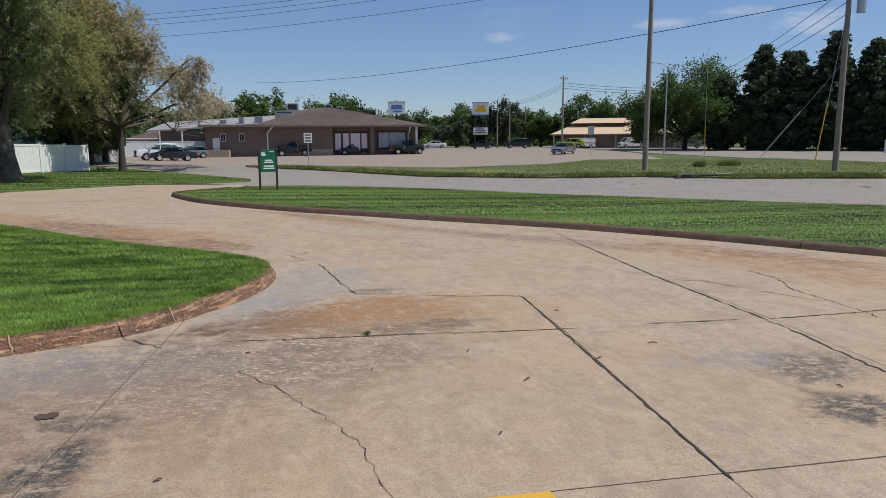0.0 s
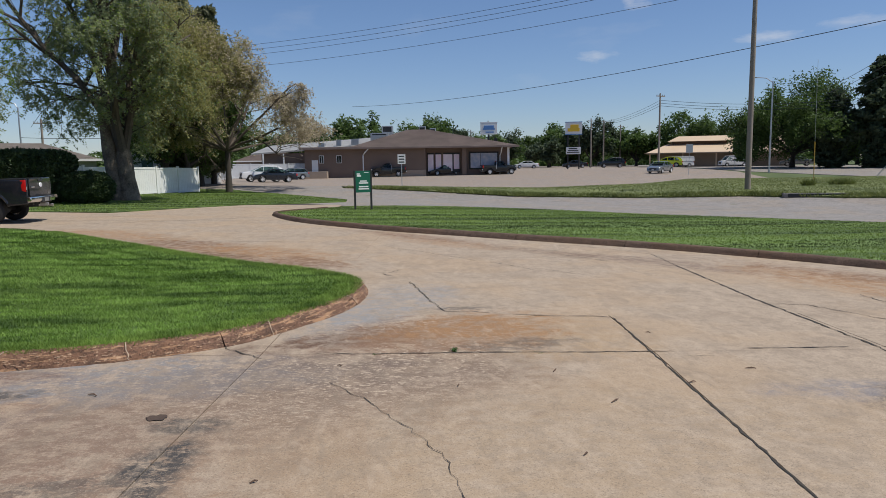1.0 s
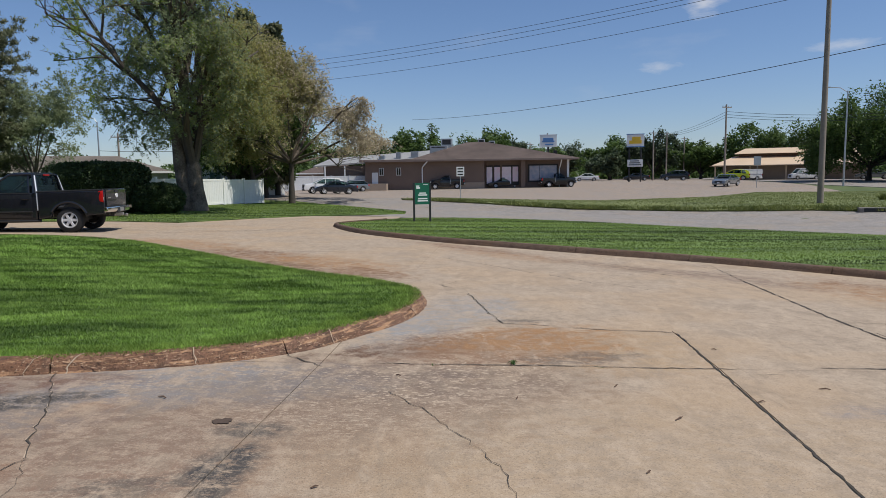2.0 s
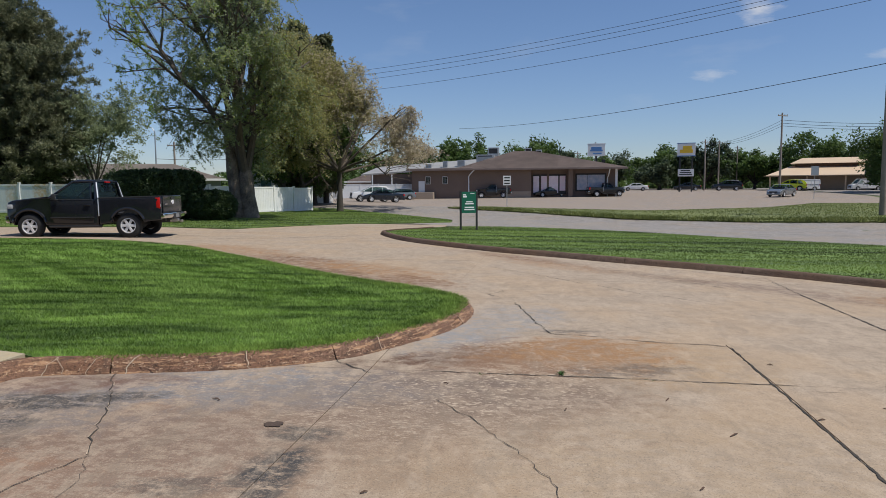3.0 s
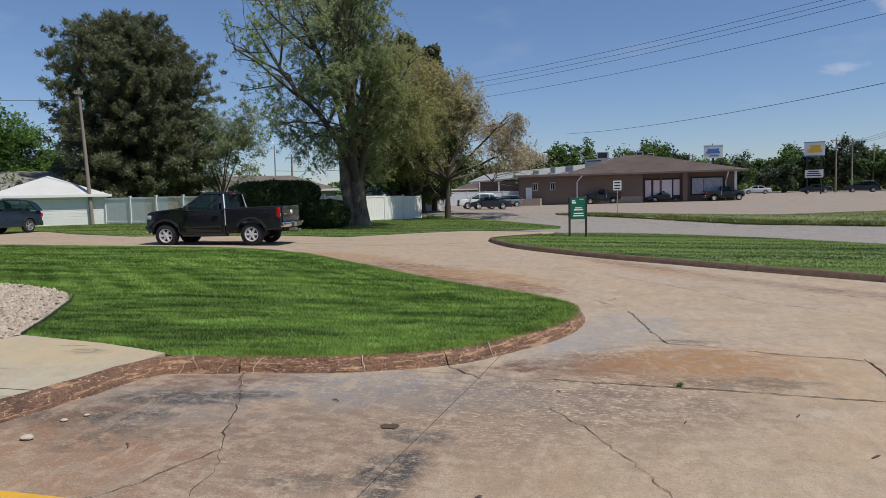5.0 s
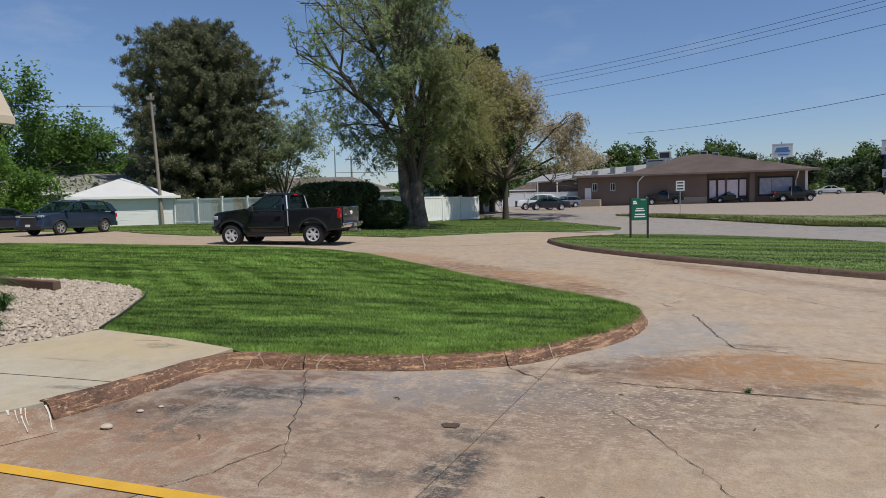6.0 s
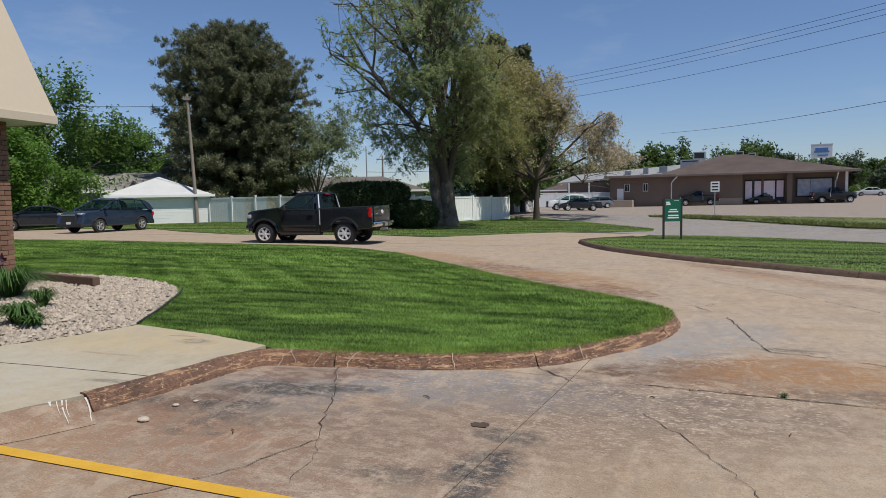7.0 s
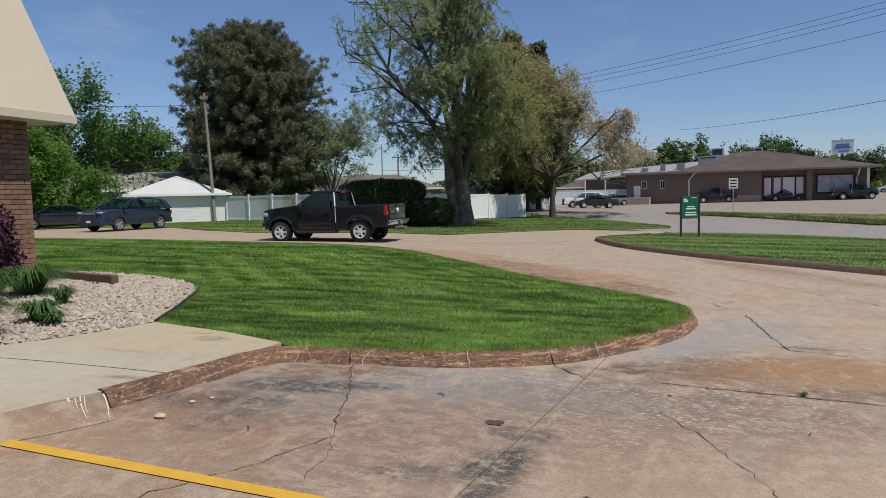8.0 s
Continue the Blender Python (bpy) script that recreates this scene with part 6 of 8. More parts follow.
    part("cabin", boxed((top[0][0] + 0.5, -hw * 0.7, 0.6), (top[-1][0] - 0.3, hw * 0.7, top[0][1] + 0.15), 0.1), M_INSIDE, t)
    part("grille", boxed((length / 2 - 0.08, -hw * 0.5, front[-1][1] + 0.02), (length / 2 + 0.02, hw * 0.5, front[2][1] + 0.04), 0.02), M_PLASTIC, t)
    if kind == "suv":
        for s in (-1, 1):
            part("rear_quarter", slab(bmesh.new(), [(-2.36, s * wide(1.14), 1.13), (-1.98, s * wide(1.14), 1.13), (-1.62, s * wide(1.66), 1.66), (-2.0, s * wide(1.6), 1.60)], 0.06), body, t, "", True)
            part("roof_rail", tubed([(-1.75, s * 0.7, zt - 0.02), (-1.6, s * 0.7, zt + 0.06), (-0.2, s * 0.7, zt + 0.08), (0.05, s * 0.7, zt - 0.01)], 0.02, 6), M_STEEL, t, "bright roof rail")
            for x in (xr, xf):
                part("arch_trim", tube(bmesh.new(), [(px, s * (hw - 0.01), pz) for px, pz in arch(x, r, r + 0.065, sill - 0.02, 15)], 0.03, 6), M_PLASTIC, t, "", True)
        part("grille_bar", boxed((length / 2, -hw * 0.5, front[2][1] - 0.06), (length / 2 + 0.035, hw * 0.5, front[2][1] - 0.01), 0.01), M_CHROME, t)
    part("front_bumper", boxed((length / 2 - 0.2, -hw * 0.86, sill - 0.04), (length / 2 + 0.03, hw * 0.86, sill + 0.2), 0.05), M_PLASTIC if kind == "suv" else body, t, "", True)
    part("rear_bumper", boxed((-length / 2 - 0.03, -hw * 0.88, sill - 0.02), (-length / 2 + 0.2, hw * 0.88, sill + 0.24), 0.05), M_PLASTIC if kind == "suv" else body, t, "", True)
    if plate:
        part("number_plate", boxed((length / 2 + 0.02, -0.15, sill + 0.12), (length / 2 + 0.04, 0.15, sill + 0.24), 0.003), M_WHITE, t, "plain blank number plate")
    for x in (xr, xf):
        part("axle", tubed([(x, -hw + 0.1, r), (x, hw - 0.1, r)], 0.06, 8), M_PLASTIC, t)
    return t


P_CHARCOAL = paint("charcoal_metallic", (0.014, 0.0155, 0.02), 0.0)
P_BLUE = paint("blue_paint", (0.028, 0.044, 0.075), 0.3)
P_NIGHT = paint("dark_navy", (0.018, 0.022, 0.032), 0.3)
P_RED = paint("dark_red", (0.10, 0.015, 0.02), 0.3)
P_WHITE = paint("white_car", (0.72, 0.72, 0.72))
P_BLACK = paint("black_car", (0.012, 0.012, 0.014))
P_SILVER = paint("silver_grey", (0.22, 0.24, 0.26), 0.5)
P_LIME = paint("safety_yellow", (0.55, 0.60, 0.02))
P_RUST = paint("faded_red", (0.30, 0.06, 0.035))

pickup(at_ground(-10.25, 22.95, 183.0), P_CHARCOAL, "dark charcoal regular-cab pickup truck on the concrete drive")


def stand(x, y, rz, dz=-0.03):
    """The pose of a car standing on the land with its slope."""
    a = radians(rz)
    u, v = Vector((math.cos(a), math.sin(a))), Vector((-math.sin(a), math.cos(a)))
    h = lambda k, w: gz(x + u.x * k + v.x * w, y + u.y * k + v.y * w)
    pitch, roll = math.atan((h(-1.4, 0) - h(1.4, 0)) / 2.8), math.atan((h(0, 0.8) - h(0, -0.8)) / 1.6)
    return Matrix.Translation((x, y, gz(x, y) + dz)) @ Matrix.Rotation(a, 4, "Z") @ Matrix.Rotation(pitch, 4, "Y") @ Matrix.Rotation(roll, 4, "X")


car(stand(-28.25, 30.4, 266, 0.0), P_BLUE, "steel-blue metallic sport utility car parked in the drive", "suv", "parked cars", rim=M_STEEL)
car(stand(-35.4, 32.6, 222, 0.0), P_NIGHT, "dark navy sedan parked under the low tree", "sedan", "parked cars", rim=M_STEEL)
car(stand(-40.5, 37.0, 200, 0.0), P_RED, "dark red sedan parked behind the navy one", "sedan", "parked cars")
FAR = "cars by the store"
car(stand(-8.7, 80.6, 195), P_WHITE, "white utility car by the long white wall", "suv", FAR)
car(stand(-7.1, 77.6, 195), P_NIGHT, "dark green sedan by the long white wall", "sedan", FAR)
car(stand(-6.4, 94.8, 195), P_SILVER, "grey hatchback by the store's end", "hatch", FAR)
pickup(stand(8.3, 97.6, 180), P_BLACK, "black pickup truck before the store", FAR)
car(stand(15.2, 97.5, 183), P_BLACK, "black sedan before the store's windows", "sedan", FAR)
pickup(stand(21.0, 95.0, 0), P_BLACK, "black pickup truck at the store's corner", FAR)
ROADSIDE = "vehicles along the main road"
car(stand(40.5, 82.0, 222), P_SILVER, "silver-blue sedan at the main road", "sedan", ROADSIDE)
car(stand(59.0, 112.5, 175) @ Matrix.Scale(0.85, 4), P_WHITE, "white panel van before the tan building", "van", ROADSIDE, "van", "van")
car(stand(66.5, 108.0, 175) @ Matrix.Scale(0.85, 4), P_WHITE, "white panel van before the tan building", "van", ROADSIDE, "van", "van")
car(stand(56.6, 112.0, 150), P_LIME, "bright yellow-green car before the tan building", "suv", ROADSIDE)
car(stand(72.5, 100.0, 150), P_SILVER, "grey sedan before the tan building", "sedan", ROADSIDE)
car(stand(50.0, 121.0, 165), P_BLACK, "black utility car in the far lot", "suv", ROADSIDE)
car(stand(45.4, 128.0, 170), P_NIGHT, "dark sedan in the far lot", "sedan", ROADSIDE)
car(stand(36.5, 131.0, 170), P_WHITE, "white sedan in the far lot", "sedan", ROADSIDE)
car(stand(31.0, 150.0, 175), P_SILVER, "pale sedan in the far lot", "sedan", ROADSIDE)
car(stand(37.0, 158.0, 100), P_RUST, "faded red van far along the road", "van", ROADSIDE, "van", "van")


# ---------------------------------------------------------------- walk, gravel bed, brick office
walk_top = 0.118
WALK = [(-3.76, 6.12), (-3.85, 5.4), (-3.93, 4.9), (-4.06, 4.35), (-4.15, 4.08), (-4.30, 3.74), (-4.45, 3.30), (-4.9, 2.2), (-5.6, 1.2), (-9, 1.2), (-8.2, 3.2), (-6.9, 4.55), (-6.42, 5.08), (-6.15, 5.6), (-5.9, 6.3), (-5.83, 6.66), (-4.65, 6.42)]
walk_ob = sheet("pavement", WALK, M_WALK, walk_top - 0.006, "smooth pale concrete walk with a tooled joint", "walk", 0.5, 0.12)
bm = bmesh.new()
last = None
for i in range(20):
    t = i / 19
    x, y = -4.02 - 2.4 * t, 4.72 + 0.06 * t - 0.12 * t * t
    pair = bm.verts.new((x, y + 0.006, gz(x, y) + walk_top - 0.004)), bm.verts.new((x, y - 0.006, gz(x, y) + walk_top - 0.004))
    if last:
        bm.faces.new((last[0], last[1], pair[1], pair[0]))
    last = pair
bmesh.ops.recalc_face_normals(bm, faces=bm.faces[:])
part("tooled_joint", bm, M_SUBBASE, walk_ob)
# the apron that slopes from the walk to the bay
bm = bmesh.new()
APRON = [((-4.02, 4.02), (-3.78, 3.85)), ((-4.28, 3.72), (-3.98, 3.45)), ((-4.45, 3.30), (-4.12, 3.25)), ((-4.9, 2.2), (-4.5, 2.0)), ((-5.6, 1.2), (-5.1, 0.9))]
row = []
for (x0, y0), (x1, y1) in APRON:
    row.append([bm.verts.new((x0 + (x1 - x0) * k / 4, y0 + (y1 - y0) * k / 4, gz(x0 + (x1 - x0) * k / 4, y0 + (y1 - y0) * k / 4) + 0.112 * (1 - k / 4) ** 1.3 + 0.003)) for k in range(5)])
for a, b in zip(row, row[1:]):
    for k in range(4):
        bm.faces.new((a[k], a[k + 1], b[k + 1], b[k]))
bmesh.ops.recalc_face_normals(bm, faces=bm.faces[:])
whole("ramp_apron", bm, M_DRIVE, "tan concrete ramp between walk and parking bay", "ramp", "structure", smooth=True)
# mortar slopped over the ramp's edge, thin as paint
def smear(s, k0, k1, w):
    ax, ay, bx, by = -4.02 - 0.26 * s, 4.02 - 0.30 * s, -3.78 - 0.20 * s, 3.85 - 0.40 * s
    bm, last = bmesh.new(), None
    for n in range(7):
        k = k0 + (k1 - k0) * n / 6
        x, y = ax + (bx - ax) * k + 0.012 * math.sin(5 * k + 9 * s), ay + (by - ay) * k
        z = gz(x, y) + 0.112 * (1 - k) ** 1.3 + 0.009
        h = w * (1 - 0.6 * n / 6) * (1 + 0.3 * math.sin(9 * n + s * 20))
        pair = bm.verts.new((x + 0.55 * h, y + 0.8 * h, z)), bm.verts.new((x - 0.55 * h, y - 0.8 * h, z))
        if last:
            bm.faces.new((last[0], last[1], pair[1], pair[0]))
        last = pair
    bmesh.ops.recalc_face_normals(bm, faces=bm.faces[:])
    part("mortar_smear", bm, M_CURB_WHITE, walk_ob, "white mortar smear on the ramp")


for args in ((0.04, -0.05, 0.9, 0.007), (0.42, -0.05, 0.75, 0.006), (0.36, -0.05, 0.55, 0.004), (0.5, -0.03, 0.4, 0.004), (0.62, -0.05, 0.1, 0.01)):
    smear(*args)
for x, y, r in ((-3.5, 4.0, 0.035), (-3.52, 4.38, 0.022), (-3.44, 4.52, 0.018)):
    bm = bmesh.new()
    bmesh.ops.create_icosphere(bm, subdivisions=2, radius=r)
    for v in bm.verts:
        v.co = Vector((v.co.x * 1.3, v.co.y, v.co.z * 0.55)) * (1 + 0.25 * noise.noise(v.co * 30))
    whole("stone", bm, M_PEBBLE, "small loose pale stone on the concrete", "stone", "", "loose stones", True, at_ground(x, y, 20, r * 0.5))

BED = [(-5.88, 6.68), (-6.4, 7.7), (-7.1, 9.0), (-7.55, 9.65), (-8.3, 10.2), (-9.2, 10.62), (-10.4, 10.85), (-12.1, 10.9), (-12.1, 2.0), (-9.2, 2.0), (-8.3, 3.25), (-6.95, 4.6), (-6.46, 5.12), (-6.2, 5.62), (-5.96, 6.3)]
sheet("gravel_bed", BED, M_MORTAR, 0.085, "bed of pale river gravel by the office wall", "gravel bed", 0.7)
# pebbles
pick = [(RNG.uniform(-12.1, -5.85), RNG.uniform(3.5, 10.9)) for _ in range(26000)]
pick = [(x, y) for x, y in pick if inside(BED, x, y) and not (x < -9.2 and y < 7.0)]
octa = np.array([(1, 0, 0), (-1, 0, 0), (0, 1, 0), (0, -1, 0), (0, 0, 1), (0, 0, -1)], float)
tris = np.array([(0, 2, 4), (2, 1, 4), (1, 3, 4), (3, 0, 4), (2, 0, 5), (1, 2, 5), (3, 1, 5), (0, 3, 5)])
rows = []
for x, y in pick:
    s = RNG.uniform(0.018, 0.045) * np.array((1, RNG.uniform(0.7, 1.1), RNG.uniform(0.5, 0.8)))
    a = RNG.uniform(0, 6.3)
    v = octa * (1 + RNG.normal(0, 0.12, (6, 1))) * s
    c, q = math.cos(a), math.sin(a)
    v = v @ np.array([(c, q, 0), (-q, c, 0), (0, 0, 1)])
    rows.append(v + (x, y, gz(x, y) + 0.088 + s[2] * RNG.uniform(0.2, 0.9)))
V = np.array(rows).reshape(-1, 3)
F = (np.arange(len(rows))[:, None, None] * 6 + tris[None]).reshape(-1, 3)
me = bpy.data.meshes.new("gravel")
me.from_pydata(V.tolist(), [], F.tolist())
me.materials.append(M_PEBBLE)
tagged(new("gravel", me), "loose pale river pebbles in the bed", "gravel", "", "stuff")
# edging strip and timber
edge = [(-5.84, 6.66), (-6.34, 7.68), (-7.04, 8.98), (-7.5, 9.68)]
bm = bmesh.new()
for (x0, y0), (x1, y1) in zip(edge, edge[1:]):
    a = math.atan2(y1 - y0, x1 - x0)
    l = math.hypot(x1 - x0, y1 - y0)
    box(bm, (0, -0.012, -0.04), (l, 0.012, 0.03), 0.004, pose(x0, y0, gz(x0, y0) + 0.11, 0, 0, math.degrees(a)), 1)
whole("bed_edging", bm, M_BLACK, "black plastic edging between gravel and lawn", "edging", "structure")
timber = thing("landscape_timber", pose(-10.2, 9.75, gz(-10.2, 9.75) + 0.1, 0, 0, -15.5), "dark weathered landscape timber laid in the gravel", "timber")
part("log", boxed((-1.15, -0.07, 0.0), (1.15, 0.07, 0.15), 0.02), M_TIMBER, timber)

# brick office with a steep beige roof
office = tagged(new("wall_office"), "brown brick office wall with utility-size bricks", "wall", "", "structure")
g0 = gz(-12.3, 10.6)
bm = boxed((-30, -18, g0 - 0.3), (-12.32, 10.63, 3.34))
part("core", bm, M_MORTAR, office)
rowh, blen, joint_w = 0.1, 0.305, 0.011
brick_mesh = to_mesh(boxed((-0.147, -0.05, -0.0445), (0.147, 0.05, 0.0445), 0.004), "brick", M_BRICK)
half_mesh = to_mesh(boxed((-0.0705, -0.05, -0.0445), (0.0705, 0.05, 0.0445), 0.004), "brick", M_BRICK)
z = g0 + 0.0
course = 0
rest = bmesh.new()
while z < 3.3:
    for face in (0, 1):
        u = 0.0 if (course + face) % 2 == 0 else 0.1525
        if u:
            ob = new("brick", half_mesh)
            ob.matrix_basis = pose(-12.30, 10.65 - 0.076, z + 0.05, 0, 0, 90) if face == 0 else pose(-12.28 - 0.076, 10.62, z + 0.05)
            ob.parent = office
        reach = 1.5 if face == 0 else 0.3
        while u < reach:
            ob = new("brick", brick_mesh)
            ob.matrix_basis = pose(-12.30, 10.65 - u - 0.1525, z + 0.05, 0, 0, 90) if face == 0 else pose(-12.28 - u - 0.1525, 10.62, z + 0.05)
            ob.parent = office
            u += 0.305
        while u < (13.0 if face == 0 else 9.0):
            box(rest, (-0.147, -0.05, -0.0445), (0.147, 0.05, 0.0445), 0, pose(-12.30, 10.65 - u - 0.1525, z + 0.05, 0, 0, 90) if face == 0 else pose(-12.28 - u - 0.1525, 10.62, z + 0.05))
            u += 0.305
    z += rowh
    course += 1
tagged(part("brickwork", rest, M_BRICK, office), kind="stuff")
roof = tagged(new("roof_office"), "steep beige metal mansard roof with deep eaves", "roof", "", "structure")
o = 0.62
x1, y1 = -12.25 + o, 10.68 + o
slope = solid(bmesh.new(), [(-31, -19, 3.50), (x1 - 0.02, -19, 3.50), (x1 - 0.02, y1 - 0.02, 3.50), (-31, y1 - 0.02, 3.50)],
              [(-31, -18, 6.6), (x1 - 0.82, -18, 6.6), (x1 - 0.82, y1 - 0.82, 6.6), (-31, y1 - 0.82, 6.6)])
part("roof_slope", slope, M_BEIGE, roof)
part("soffit", boxed((-31, -19, 3.345), (x1 - 0.03, y1 - 0.03, 3.37)), M_WHITE, roof)
fas = boxed((x1 - 0.03, -19, 3.33), (x1, y1, 3.50), 0.006)
box(fas, (-31, y1 - 0.03, 3.33), (x1 - 0.031, y1, 3.50), 0.006)
part("fascia", fas, M_BEIGE, roof)


def spray(name, m, label, category, mat, count, high, wide, seed, blade=0.022):
    """A clump of arching strap leaves."""
    rng = np.random.default_rng(seed)
    ob = thing(name, m, label, category, "plants in the bed")
    v = []
    for _ in range(count):
        a, h, l = rng.uniform(0, 6.3), high * rng.uniform(0.6, 1.1), wide * rng.uniform(0.3, 1.0) / 2
        d = np.array([math.cos(a), math.sin(a), 0])
        s = np.array([-math.sin(a), math.cos(a), 0]) * blade * rng.uniform(0.7, 1.2) / 2
        b = d * rng.uniform(0, 0.12) * wide
        pts = [b, b + d * l * 0.35 + (0, 0, h * 0.75), b + d * l * 0.75 + (0, 0, h), b + d * l * 1.15 + (0, 0, h * rng.uniform(0.45, 0.8))]
        ws = (0.8, 1.0, 0.7, 0.05)
        for (p, w0), (q, w1) in zip(zip(pts, ws), list(zip(pts, ws))[1:]):
            v += [p - s * w0, p + s * w0, q + s * w1, q - s * w1]
    leaf = part("leaves", bmesh.new(), mat, ob)
    leaf.data = quad_mesh("leaves", np.array(v), mat)
    bm = bmesh.new()
    for k in range(7):
        tube(bm, [(0.05 * math.cos(k), 0.05 * math.sin(k), -0.03), (0.07 * math.cos(k), 0.07 * math.sin(k), high * 0.3)], [0.012, 0.004], 5)
    part("stems", bm, mat, ob)
    return ob


spray("daylily", at_ground(-9.45, 8.05, 0, 0.1), "arching green daylily clump in the gravel", "plant", M_LILY, 480, 0.42, 1.35, 1)
spray("daylily", at_ground(-8.13, 7.43, 0, 0.1), "small green daylily clump in the gravel", "plant", M_LILY, 120, 0.25, 0.5, 2)
spray("daylily", at_ground(-7.28, 6.32, 0, 0.1), "low green perennial in the gravel", "plant", M_LILY, 200, 0.24, 0.62, 3, 0.03)
spray("daylily", at_ground(-6.92, 6.2, 0, 0.1), "low green perennial in the gravel", "plant", M_LILY, 70, 0.15, 0.4, 4, 0.03)
spray("daylily", at_ground(-7.2, 5.35, 0, 0.1), "green daylily clump beside the walk", "plant", M_LILY, 300, 0.45, 0.95, 5)
spray("daylily", at_ground(-8.9, 6.9, 0, 0.1), "green daylily clump beside the purple shrub", "plant", M_LILY, 300, 0.42, 0.9, 6)
clipped_shrub("purple_shrub", at_ground(-11.15, 8.6, 0, 0.1), 1.0, 1.0, 1.3, "loose dark purple-leaved shrub against the brick wall", M_PURPLE, 9, 5200, 0.06, 2.0, 0.35, "shrub")
for k, (x, y) in enumerate(((1.16, 6.12), (0.42, 6.1), (1.92, 5.98))):
    spray("joint_weed", at_ground(x, y, 0, -0.02), "small green weed growing from a slab joint", "weed", M_LILY, (40, 22, 20)[k], (0.05, 0.03, 0.025)[k], (0.09, 0.06, 0.12)[k], 20 + k, 0.009)

# ---------------------------------------------------------------- green sign
sign = thing("park_sign", pose(1.06, 28.22, gz(1.06, 28.22) + 0.08, 0, 0, 21), "dark green notice board with white lettering on two black posts", "sign")
for sx in (-0.36, 0.36):
    part("post", boxed((sx - 0.035, -0.035, -0.1), (sx + 0.035, 0.035, 1.62), 0.006), M_BLACK, sign)
board = part("board", boxed((-0.325, -0.028, 0.72), (0.325, 0.012, 1.60), 0.005), M_GREEN, sign)
for zc, w, h, xc in ((1.40, 0.17, 0.07, -0.18), (1.475, 0.14, 0.05, -0.2), (1.53, 0.2, 0.02, 0.15), (1.185, 0.30, 0.045, 0.02), (1.105, 0.40, 0.05, 0.02), (0.955, 0.42, 0.05, 0.02), (0.865, 0.46, 0.05, 0.02)):
    part("lettering_bar", boxed((xc - w / 2, -0.036, zc - h / 2), (xc + w / 2, -0.026, zc + h / 2)), M_WHITE, board)

# ---------------------------------------------------------------- fences
def run_fence(name, a, b, high, mat, label, panel=2.4, odd=None):
    """Vinyl privacy fence: posts with caps, rails, and boards in each panel."""
    a, b = Vector(a), Vector(b)
    d = (b - a).normalized()
    n = max(1, round((b - a).length / panel))
    w = (b - a).length / n
    ang = math.degrees(math.atan2(d.y, d.x))
    ob = tagged(new(name), label, "fence", "", "structure")
    for i in range(n + 1):
        p = a + d * w * i
        m = pose(p.x, p.y, gz(p.x, p.y), 0, 0, ang)
        bm = boxed((-0.065, -0.065, -0.2), (0.065, 0.065, high + 0.06), 0.008, m)
        box(bm, (-0.08, -0.08, high + 0.06), (0.08, 0.08, high + 0.1), 0.01, m)
        part("post", bm, mat if not odd else odd, ob)
        if i < n:
            q = p + d * w / 2
            m = pose(q.x, q.y, gz(q.x, q.y), 0, 0, ang)
            bm = boxed((-w / 2 + 0.066, -0.03, 0.06), (w / 2 - 0.066, 0.03, 0.2), 0.006, m)
            box(bm, (-w / 2 + 0.066, -0.03, high - 0.12), (w / 2 - 0.066, 0.03, high), 0.006, m)
            k = 12
            for j in range(k):
                x0 = -w / 2 + 0.066 + (w - 0.132) * j / k
                box(bm, (x0 + 0.003, -0.011, 0.2), (x0 + (w - 0.132) / k - 0.003, 0.011, high - 0.12), 0, m)
            part("fence_panel", bm, mat, ob)
    return ob


run_fence("fence_yard", (-30.3, 42.4), (-19.2, 39.9), 1.8, M_FENCE_OLD, "weathered white vinyl privacy fence in dappled shade")
run_fence("fence_yard_end", (-19.0, 39.9), (-13.2, 45.9), 1.8, M_VINYL, "clean white vinyl privacy fence behind the hedge")
run_fence("fence_side", (-13.0, 46.1), (-10.3, 52.8), 1.8, M_FENCE_OLD, "greyed vinyl privacy fence beside the old tree")
run_fence("fence_lot", (-15.2, 101.0), (-4.6, 101.6), 2.1, M_VINYL, "long white vinyl fence along the parking lot", 2.4)
gate = thing("trailer_gate", pose(-15.4, 88.5, gz(-15.4, 88.5), 0, 0, 12), "pale grey panel gate in a white frame", "gate")
part("frame", boxed((-1.5, -0.05, 0.05), (1.5, 0.05, 1.9), 0.02), M_VINYL, gate)
part("panel", boxed((-1.35, -0.075, 0.3), (1.35, -0.04, 1.7), 0.01), M_GREY, gate)


# ---------------------------------------------------------------- houses
def window_in(parent, x, y, z, w, h, m, face=-1, mat=None):
    """A framed window with two panes on a wall that looks along -y (or +y)."""
    fr = bmesh.new()
    for lo, hi in (((-w / 2, 0, -h / 2), (w / 2, 0.06, -h / 2 + 0.06)), ((-w / 2, 0, h / 2 - 0.06), (w / 2, 0.06, h / 2)), ((-w / 2, 0, -h / 2), (-w / 2 + 0.06, 0.06, h / 2)), ((w / 2 - 0.06, 0, -h / 2), (w / 2, 0.06, h / 2)), ((-0.02, 0, -h / 2), (0.02, 0.05, h / 2))):
        box(fr, lo, hi)
    win = part("window", fr, M_WHITE, parent, "", False, m @ pose(x, y - 0.05, z))
    for s in (-1, 1):
        part("pane", boxed((-w / 4 + 0.015, 0.025, -h / 2 + 0.06), (w / 4 - 0.015, 0.035, h / 2 - 0.06)), mat or M_PANE, win, "", False, pose(s * w / 4, 0, 0))
    return win


